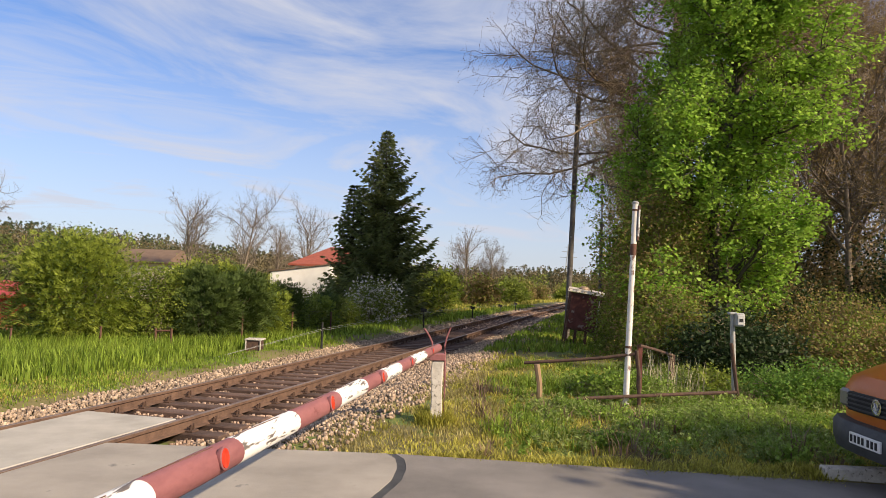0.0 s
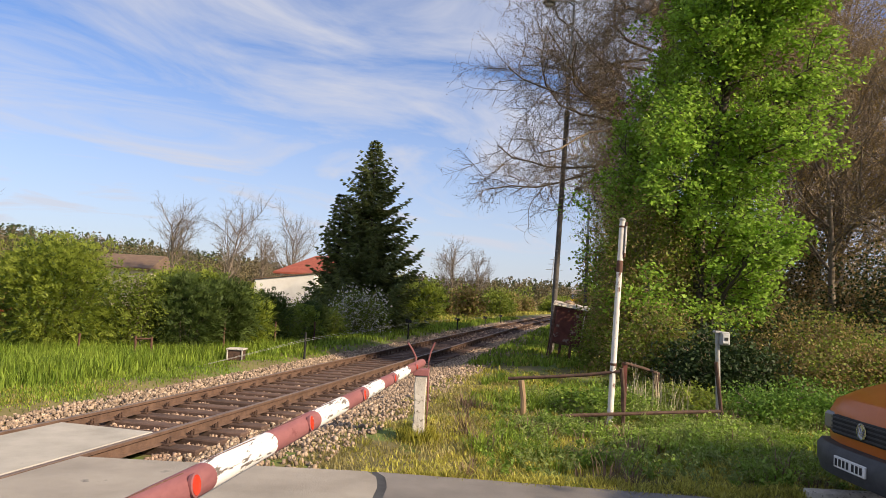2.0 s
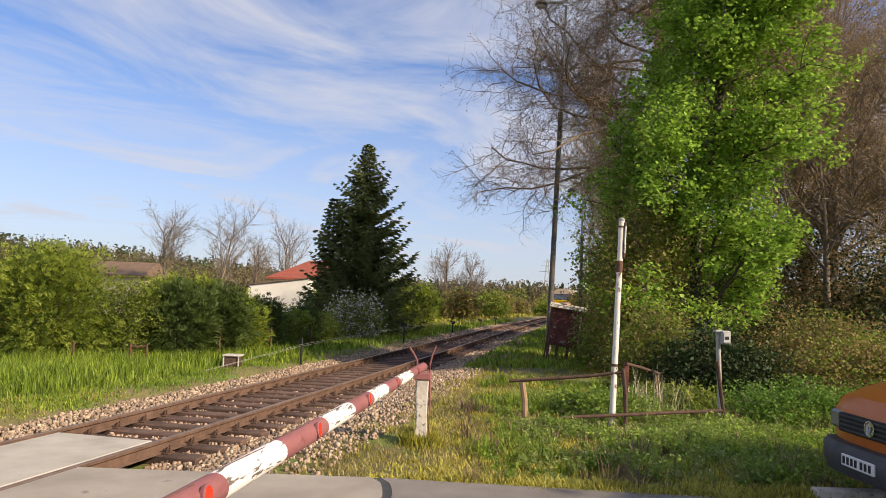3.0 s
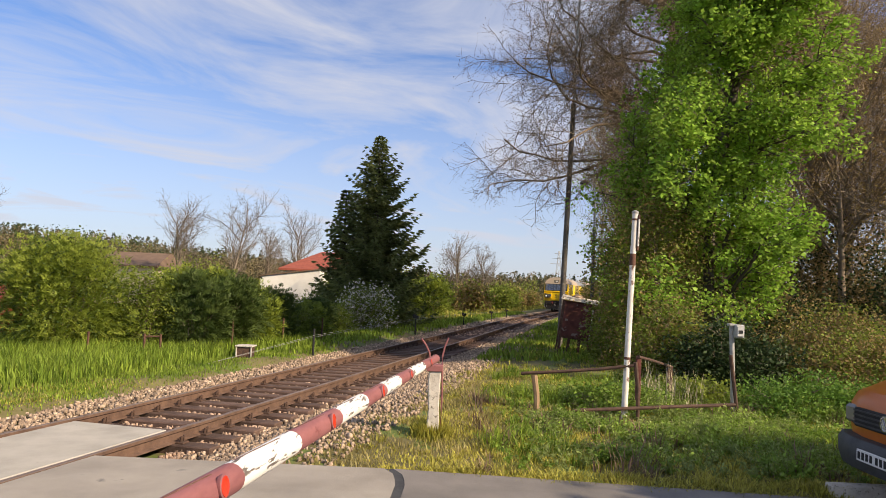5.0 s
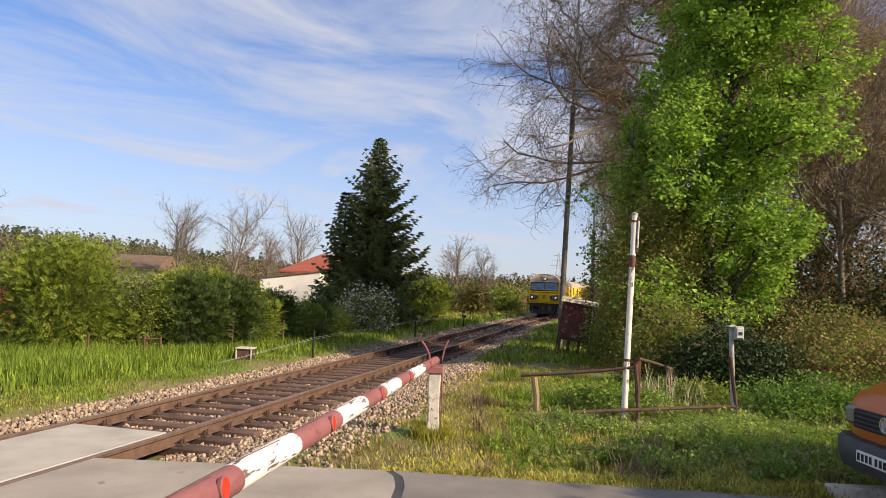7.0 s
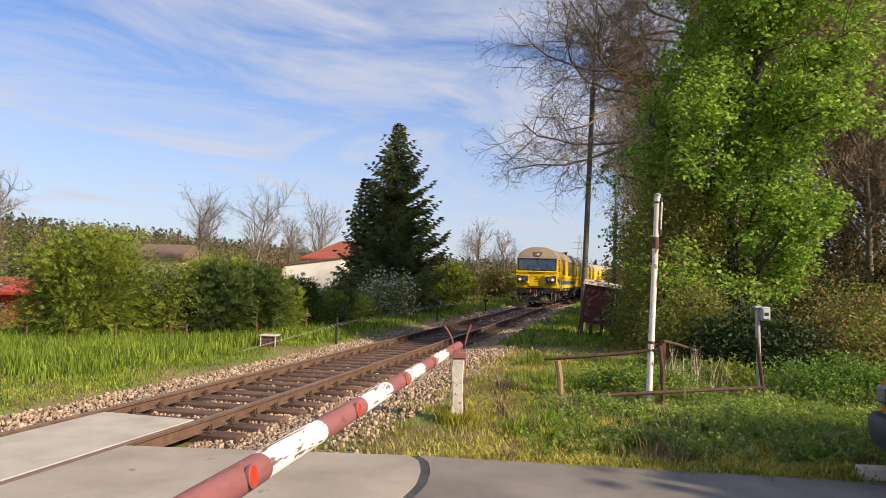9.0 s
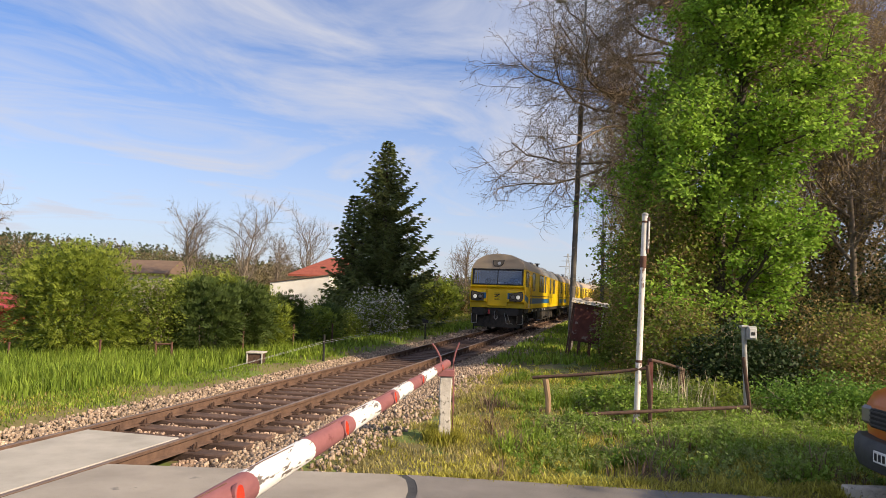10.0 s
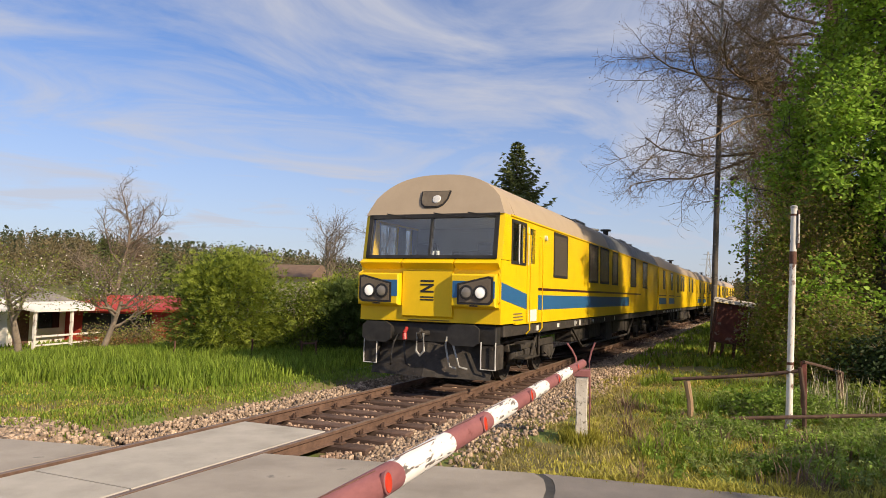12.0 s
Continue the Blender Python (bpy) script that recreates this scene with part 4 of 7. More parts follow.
def bogie(car, y):
    g = Geo()
    for sd in (-1, 1):
        x = sd * 1.02
        g.box(x - 0.06, x + 0.06, y - 1.75, y + 1.75, 0.62, 0.78, 0.02)
        g.box(x - 0.07, x + 0.07, y - 0.55, y + 0.55, 0.38, 0.62, 0.02)
        for yy in (y - 1.25, y + 1.25):
            g.box(x - 0.05, x + 0.13, yy - 0.16, yy + 0.16, 0.33, 0.62, 0.03)
            for dy in (-0.28, 0.28):
                g.lathe([(0.085, 0.36), (0.1, 0.40), (0.085, 0.44), (0.1, 0.48), (0.085, 0.52), (0.1, 0.56), (0.085, 0.62)], 10, Matrix.Translation((x + sd * 0.04, yy + dy, 0)))
            g.path([(x + sd * 0.1, yy - 0.5, 0.5), (x + sd * 0.14, yy, 0.28), (x + sd * 0.1, yy + 0.5, 0.5)], 0.02, 5)
        g.rod((x + sd * 0.1, y - 0.3, 0.45), (x + sd * 0.16, y - 0.05, 1.0), 0.035, n=8)
        g.rod((x + sd * 0.1, y + 0.3, 0.45), (x + sd * 0.16, y + 0.05, 1.0), 0.035, n=8)
    g.box(-1.0, 1.0, y - 0.3, y + 0.3, 0.55, 0.95, 0.03)
    part("bogie", g, UNDER, car, "dark grimy bogie frame with coil springs", True)
    made = []
    for yy in (y - 1.25, y + 1.25):
        w = Geo()
        w.rod((-0.9, 0, 0), (0.9, 0, 0), 0.08, n=12)
        for sd in (-1, 1):
            m = Matrix.Rotation(radians(90), 4, "Y")
            prof = [(0.10, -0.07), (0.40, -0.035), (0.46, -0.065), (0.46, 0.045), (0.49, 0.05), (0.49, 0.075), (0.40, 0.06), (0.10, 0.05)]
            w.lathe([(r, -sd * q) for r, q in prof], 28, Matrix.Translation((sd * 0.755, 0, 0)) @ m)
            for k in range(4):
                w.rod((sd * 0.80, 0.25 * math.cos(k * 1.5708), 0.25 * math.sin(k * 1.5708)), (sd * 0.83, 0.25 * math.cos(k * 1.5708), 0.25 * math.sin(k * 1.5708)), 0.05, n=6)
        o = part("wheelset", w, UNDER, car, "pair of steel wheels on an axle", True, Matrix.Translation((0, yy, 0.46)))
        made.append((o, yy))
    return made


def frame_and_gear(car, seed):
    rng = random.Random(seed)
    part("underframe", Geo().box(-1.40, 1.40, 0.35, CAR - 0.1, 1.0, 1.215, 0.01), UNDER, car, "black steel side sill")
    for sd in (-1, 1):
        y = 2.5
        while y < 12:
            w = rng.choice((0.05, 0.09, 0.13, 0.2))
            x0, x1 = (1.399, 1.404) if sd > 0 else (-1.404, -1.399)
            h = rng.uniform(0.03, 0.07)
            part("sill_marking", Geo().box(x0, x1, y, y + w, 1.1 - h, 1.1 + h), WHITE_PAINT, car, "small white stencilled marks")
            y += w + rng.choice((0.12, 0.3, 0.9, 1.6))
    y = 6.6
    while y < 16.2:
        L = rng.uniform(0.7, 1.8)
        for sd in (-1, 1):
            x0, x1 = sorted((sd * 0.75, sd * rng.uniform(1.2, 1.34)))
            part("equipment_box", Geo().box(x0, x1, y, y + L, rng.uniform(0.4, 0.6), 1.0, 0.03), UNDER, car, "dark box of equipment under the floor")
        y += L + rng.uniform(0.15, 0.5)
    g = Geo()
    for sd in (-1, 1):
        g.path([(sd * 1.3, 6.2, 0.98), (sd * 1.3, 7.4, 0.42), (sd * 1.3, 15.4, 0.42), (sd * 1.3, 16.6, 0.98)], 0.035, 5)
        g.path([(sd * 1.1, 0.9, 0.85), (sd * 1.1, 9, 0.9), (sd * 1.1, 21, 0.85)], 0.03, 5)
    part("truss_rod", g, UNDER, car)


def roof_gear(car, items):
    for kind, y in items:
        if kind == "fan":
            part("roof_fan", Geo().lathe([(0.28, 0), (0.28, 0.10), (0.34, 0.12), (0.34, 0.17), (0.1, 0.22)], 18, Matrix.Translation((0.3, y, 4.0))), GREY, car, smooth=True)
        elif kind == "stack":
            part("exhaust", Geo().rod((0.5, y, 3.9), (0.5, y, 4.28), 0.1).rod((0.5, y, 4.28), (0.5, y, 4.34), 0.2), BLACK, car)
        else:
            part("roof_hatch", Geo().box(-0.55, 0.75, y, y + 1.3, 3.95, 4.13, 0.04), GREY, car)


def cab_inside(car):
    """The cab behind the glass: side walls with their openings, desk, seats, back wall and ceiling."""
    for sd in (-1, 1):
        x0, x1 = sorted((sd * (HALF - 0.05), sd * HALF))
        g = Geo().box(x0, x1, 0.905, 2.46, 1.22, 2.44).box(x0, x1, 0.505, 2.46, 3.18, 3.295)
        for a, b in ((0.505, 0.62), (1.45, 1.78), (2.12, 2.46)):
            g.box(x0, x1, a, b, 2.44, 3.18)
        part("cab_side", g, YELLOW, car, "yellow cab side wall round the windows")
        x0, x1 = sorted((sd * (HALF - 0.07), sd * (HALF - 0.055)))
        g = Geo()
        for a, b in ((0.2, 0.62), (1.45, 1.78), (2.12, 2.38)):
            g.box(x0, x1, a, b, 2.44, 3.2)
        part("cab_lining", g, CAB_WALL, car, "grey lining of the cab")
    part("cab_back_wall", Geo().box(-1.38, 1.38, 2.39, 2.44, 1.3, 3.24).box(-0.35, 0.35, 2.375, 2.392, 1.32, 3.15, 0.005), CAB_WALL, car, "grey cab back wall with a door")
    part("cab_ceiling", Geo().box(-1.38, 1.38, 0.2, 2.44, 3.24, 3.28), LIGHT_GREY, car, "pale cab ceiling")
    part("cab_floor", Geo().box(-1.38, 1.38, 0.92, 2.38, 1.26, 1.3), UNDER, car)
    desk = part("driver_desk", Geo().box(-1.33, 1.33, 0.10, 0.80, 2.434, 2.50, 0.015).box(0.25, 1.1, 0.5, 0.8, 2.50, 2.62, 0.02), UNDER, car, "dark driver's desk")
    for x in (-0.02, 0.09):
        part("cup", Geo().lathe([(0.03, 0), (0.042, 0.09), (0.04, 0.1)], 10, Matrix.Translation((x, 0.2, 2.50))), WHITE_PAINT, desk, "small white cup", True)
    for x in (-0.7, 0.7):
        part("cab_seat", Geo().box(x - 0.25, x + 0.25, 1.35, 1.47, 2.0, 2.85, 0.05).box(x - 0.25, x + 0.25, 1.0, 1.45, 1.85, 2.0, 0.04).rod((x, 1.2, 1.3), (x, 1.2, 1.86), 0.05), BLACK, car, "dark driver's seat")


def cab_front(car):
    """The raked cab end: windscreen, light boxes, nose, buffers and plough."""
    y_top, y_low = 0.14, 0.0
    # tan arch over the windscreen, leaning back
    n = 20
    arch = Geo()
    ring0, ring1, ring2 = [], [], []
    for k in range(n + 1):
        x = -HALF + 2 * HALF * k / n
        z = roof_z(x)
        ring0.append((x, 0.12 + 0.32 * (z - 3.3) / 0.82, z))
        ring1.append((x, 0.75, z))
        ring2.append((x, 0.75, 3.29))
    low = [(x, 0.115, 3.3) for x, _, _ in ring0]
    v = low + ring0 + ring1
    f = []
    for k in range(n):
        for r in (0, 1):
            a = r * (n + 1) + k
            f.append((a, a + 1, a + n + 2, a + n + 1))
    arch.add(v, f)
    part("roof_front", arch, TAN, car, "tan painted roof end above the windscreen", True)
    # roof lamp in its dark recess
    lean = pose(0, 0.145, 3.44, -21.5)
    rim = [(-0.31, 0.36), (-0.31, 0.16), (-0.28, 0.07), (-0.20, 0.0), (0.10, 0.0), (0.19, 0.05), (0.27, 0.17), (0.31, 0.36)]
    lamp = part("marker_window", Geo().plate(rim, 0.05, lean), BLACK, car, "black-rimmed roof light window")
    inner = [(x * 0.9, 0.025 + z * 0.88) for x, z in rim]
    part("lamp_backing", Geo().plate(inner, 0.02, lean @ Matrix.Translation((0, -0.012, 0))), surface_cache("bronze"), lamp, "brownish glazed recess")
    part("lamp_lens", Geo().lathe([(0.09, 0), (0.08, 0.015), (0.03, 0.022)], 18, lean @ Matrix.Translation((0.04, -0.012, 0.17)) @ Matrix.Rotation(radians(90), 4, "X")), LIGHT_GREY, lamp, "pale round roof lamp", True)
    # side pillars and the windscreen
    face = Geo()
    for sd in (-1, 1):
        face.add([(sd * 1.34, y_top, 3.3), (sd * HALF, y_top + 0.02, 3.3), (sd * HALF, 0.02, 2.44), (sd * 1.34, 0.0, 2.44),
                  (sd * 1.34, 0.5, 3.3), (sd * HALF, 0.5, 3.3), (sd * HALF, 0.5, 2.44), (sd * 1.34, 0.5, 2.44)],
                 [(0, 1, 2, 3), (1, 5, 6, 2), (0, 3, 7, 4), (4, 7, 6, 5)])
    face.box(-HALF, HALF, 0.0, 0.9, 1.25, 2.43, 0.0)
    # shelf under the glass, split in three shallow lips
    for a, b in ((-1.43, -0.56), (-0.53, 0.53), (0.56, 1.43)):
        face.add([(a, -0.13, 2.36), (b, -0.13, 2.36), (b, 0.02, 2.45), (a, 0.02, 2.45), (a + 0.06, 0.0, 2.24), (b - 0.06, 0.0, 2.24), (b, 0.02, 2.24), (a, 0.02, 2.24)],
                 [(0, 1, 2, 3), (0, 4, 5, 1), (1, 5, 6, 2), (0, 3, 7, 4)])
    part("cab_end", face, YELLOW, car, "bright yellow cab front")
    fr = Geo()
    def bar(x0, x1, z0, z1, d=0.03):
        ya = lambda z: y_low + (z - 2.44) / 0.86 * y_top
        fr.add([(x0, ya(z0) - d, z0), (x1, ya(z0) - d, z0), (x1, ya(z1) - d, z1), (x0, ya(z1) - d, z1),
                (x0, ya(z0) + 0.1, z0), (x1, ya(z0) + 0.1, z0), (x1, ya(z1) + 0.1, z1), (x0, ya(z1) + 0.1, z1)],
               [(0, 1, 2, 3), (4, 7, 6, 5), (0, 4, 5, 1), (1, 5, 6, 2), (2, 6, 7, 3), (3, 7, 4, 0)])
    bar(-1.36, 1.36, 2.45, 2.51), bar(-1.36, 1.36, 3.23, 3.31), bar(-1.36, -1.28, 2.45, 3.3), bar(1.28, 1.36, 2.45, 3.3), bar(-0.02, 0.02, 2.5, 3.25)
    ws = part("windscreen", fr, BLACK, car, "wide windscreen in a black rubber frame")
    for a, b in ((-1.28, -0.02), (0.02, 1.28)):
        part("pane", Geo().add([(a, 0.005, 2.51), (b, 0.005, 2.51), (b, 0.125, 3.23), (a, 0.125, 3.23), (a, 0.02, 2.51), (b, 0.02, 2.51), (b, 0.14, 3.23), (a, 0.14, 3.23)],
                               [(0, 1, 2, 3), (4, 7, 6, 5), (0, 4, 5, 1), (1, 5, 6, 2), (2, 6, 7, 3), (3, 7, 4, 0)]), CLEAR, ws, "clear windscreen pane").visible_shadow = False
    for x, k in ((-0.95, 0.5), (0.05, 0.55), (0.75, 0.6)):
        part("wiper", Geo().path([(x, 0.05, 3.32), (x + 0.1, 0.03, 3.30), (x + k, 0.06, 3.24)], 0.012, 5), BLACK, ws)
    cab_inside(car)
    # light boxes and centre panel
    for sd in (-1, 1):
        bx = Geo()
        xs = sorted((sd * 0.54, sd * 1.42))
        rings = []
        for y, inset in ((-0.20, 0.03), (-0.17, 0.0), (0.02, 0.0)):
            rings.append([(xs[0] + inset, y, 1.55 + inset), (xs[1] - inset, y, 1.55 + inset), (xs[1] - inset, y, 2.16 - inset), (xs[0] + inset, y, 2.16 - inset)])
        bx.loft(rings)
        hb = part("light_box", bx, YELLOW, car, "yellow box round the twin headlights")
        band = Geo().box(xs[0] + 0.04, xs[1] - 0.02, -0.206, -0.195, 1.72, 2.03)
        part("blue_band", band, BLUE, hb)
        rec = [(sd * 0.68, 1.60), (sd * 1.30, 1.60), (sd * 1.37, 1.66), (sd * 1.37, 2.10), (sd * 1.28, 2.12), (sd * 0.68, 1.98)]
        part("lamp_rim", Geo().plate(rec, 0.025, pose(0, -0.222, 0)), BLACK, hb, "black bevelled lamp surround")
        inn = [(sd * 0.72, 1.64), (sd * 1.28, 1.64), (sd * 1.33, 1.69), (sd * 1.33, 2.06), (sd * 1.27, 2.08), (sd * 0.72, 1.95)]
        part("lamp_plate", Geo().plate(inn, 0.012, pose(0, -0.230, 0)), surface_cache("bronze"), hb, "brownish reflector plate")
        for cx, lit in ((sd * 1.14, True), (sd * 0.87, False)):
            rot = Matrix.Translation((cx, -0.23, 1.82)) @ Matrix.Rotation(radians(90), 4, "X")
            part("headlight_ring", Geo().lathe([(0.135, 0), (0.135, 0.025), (0.105, 0.03), (0.105, 0.0)], 22, rot), BLACK, hb, smooth=True)
            part("headlight", Geo().lathe([(0.105, 0.0), (0.095, 0.022), (0.04, 0.035)], 20, rot), LAMP_ON if lit else LENS, hb, "lit white headlight" if lit else "unlit headlight", True)
        part("light_label", Geo().box(sd * 1.0 - 0.08, sd * 1.0 + 0.08, -0.206, -0.198, 1.565, 1.59), BLACK, hb)
    cp = Geo()
    cp.add([(-0.52, -0.05, 2.20), (0.52, -0.05, 2.20), (0.52, -0.05, 1.36), (-0.52, -0.05, 1.36), (-0.52, 0.02, 2.22), (0.52, 0.02, 2.22), (0.52, 0.02, 1.30), (-0.52, 0.02, 1.30)],
           [(0, 1, 2, 3), (0, 4, 5, 1), (1, 5, 6, 2), (2, 6, 7, 3), (3, 7, 4, 0)])
    nose = part("centre_panel", cp, YELLOW, car, "yellow centre panel with a dark emblem")
    bars = Geo()
    def flat(x0, x1, z0, z1):
        ya = lambda z: -0.056
        bars.add([(x0, ya(z0), z0), (x1, ya(z0), z0), (x1, ya(z1), z1), (x0, ya(z1), z1)], [(0, 1, 2, 3)])
    flat(-0.14, 0.14, 2.00, 2.035), flat(-0.14, 0.14, 1.93, 1.965), flat(-0.14, 0.14, 1.80, 1.835)
    bars.add([(0.04, -0.056, 1.93), (0.14, -0.056, 1.93), (-0.04, -0.056, 1.835), (-0.14, -0.056, 1.835)], [(0, 1, 2, 3)])
    for z in (1.70, 1.65):
        flat(-0.14, 0.14, z, z + 0.028)
    part("emblem", bars, BLACK, nose, "dark bars of an emblem")
    # lower edge of the nose, angled back
    low = Geo()
    low.add([(-1.43, -0.02, 1.56), (1.43, -0.02, 1.56), (1.43, 0.10, 1.24), (-1.43, 0.10, 1.24), (-1.43, 0.3, 1.56), (1.43, 0.3, 1.56), (1.43, 0.3, 1.24), (-1.43, 0.3, 1.24)],
            [(0, 1, 2, 3), (0, 4, 5, 1), (1, 5, 6, 2), (2, 6, 7, 3), (3, 7, 4, 0)])
    part("nose_skirt", low, YELLOW, car)
    part("nose_label", Geo().box(-0.4, 0.45, -0.02, 0.09, 1.275, 1.285), BLACK, car)
    # buffer beam, buffers, plough, hoses
    part("buffer_beam", Geo().box(-1.36, 1.36, 0.06, 0.30, 0.86, 1.23, 0.02), BLACK, car, "black buffer beam")
    for sd in (-1, 1):
        b = Geo().rod((sd * 0.88, 0.08, 1.05), (sd * 0.88, -0.32, 1.05), 0.11, n=14).rod((sd * 0.88, 0.06, 1.05), (sd * 0.88, -0.04, 1.05), 0.16, n=14)
        bf = part("buffer", b, BLACK, car, "", True)
        part("buffer_head", Geo().plate([(-0.30, -0.12), (-0.2, -0.19), (0.2, -0.19), (0.30, -0.12), (0.30, 0.12), (0.2, 0.19), (-0.2, 0.19), (-0.30, 0.12)], 0.06, pose(sd * 0.88, -0.38, 1.05)), BLACK, bf, "wide dark buffer head")
    pl = Geo()
    pl.add([(-1.25, 0.30, 0.86), (0, 0.05, 0.86), (1.25, 0.30, 0.86), (-1.22, 0.10, 0.22), (0, -0.18, 0.24), (1.22, 0.10, 0.22),
            (-1.25, 0.36, 0.86), (0, 0.11, 0.86), (1.25, 0.36, 0.86), (-1.22, 0.16, 0.22), (0, -0.12, 0.24), (1.22, 0.16, 0.22)],
           [(0, 1, 4, 3), (1, 2, 5, 4), (6, 9, 10, 7), (7, 10, 11, 8), (3, 4, 10, 9), (4, 5, 11, 10), (0, 6, 7, 1), (1, 7, 8, 2), (0, 3, 9, 6), (2, 8, 11, 5)])
    part("plough", pl, UNDER, car, "dark rail guard plough")
    for sd in (-1, 1):
        st = Geo()
        x0, x1 = sorted((sd * 1.08, sd * 1.36))
        st.path([(x0, 0.02, 0.92), (x0, 0.02, 0.42), (x1, 0.02, 0.42), (x1, 0.02, 0.92)], 0.014, 5)
        part("step_rail", st, LIGHT_GREY, car, "white tubular step")
        part("step_plate", Geo().box(x0 - 0.05, x1, 0.08, 0.5, 0.40, 0.86, 0.02), UNDER, car)
    part("coupling_hook", Geo().path([(0, 0.05, 1.04), (0, -0.22, 1.04), (0, -0.30, 1.10), (0, -0.36, 1.04), (0, -0.30, 0.97)], 0.045, 8), UNDER, car)
    part("coupling_link", Geo().path([(-0.06, -0.3, 1.05), (-0.08, -0.3, 0.72), (0, -0.3, 0.64), (0.08, -0.3, 0.72), (0.06, -0.3, 1.05)], 0.025, 7), GREY, car)
    part("brake_tap", Geo().rod((-0.42, -0.02, 1.12), (-0.42, -0.12, 1.02), 0.035).rod((-0.42, -0.12, 1.02), (-0.40, -0.14, 0.9), 0.05), RED_PAINT, car, "red brake pipe tap")
    for x, bend in ((-0.42, 0.06), (0.42, 0.1), (0.56, 0.14), (-0.6, -0.05)):
        part("brake_hose", Geo().path([(x, -0.02, 0.98), (x + bend * 0.3, -0.16, 0.86), (x + bend, -0.2, 0.6), (x + bend * 1.2, -0.16, 0.46), (x + bend * 2.2, -0.1, 0.42)], 0.02, 7), GREY if x > 0 else BLACK, car)
    for sd in (-1, 1):
        part("corner_handrail", Geo().path([(sd * 1.40, -0.03, 2.2), (sd * 1.46, -0.09, 2.15), (sd * 1.46, -0.09, 1.66), (sd * 1.40, -0.03, 1.6)], 0.014, 6), YELLOW, car)


CACHE = {}


def surface_cache(name):
    if name not in CACHE:
        CACHE[name] = surface("bronze_plate", (0.12, 0.095, 0.07), (0.17, 0.14, 0.10), 6, 0.5)
    return CACHE[name]


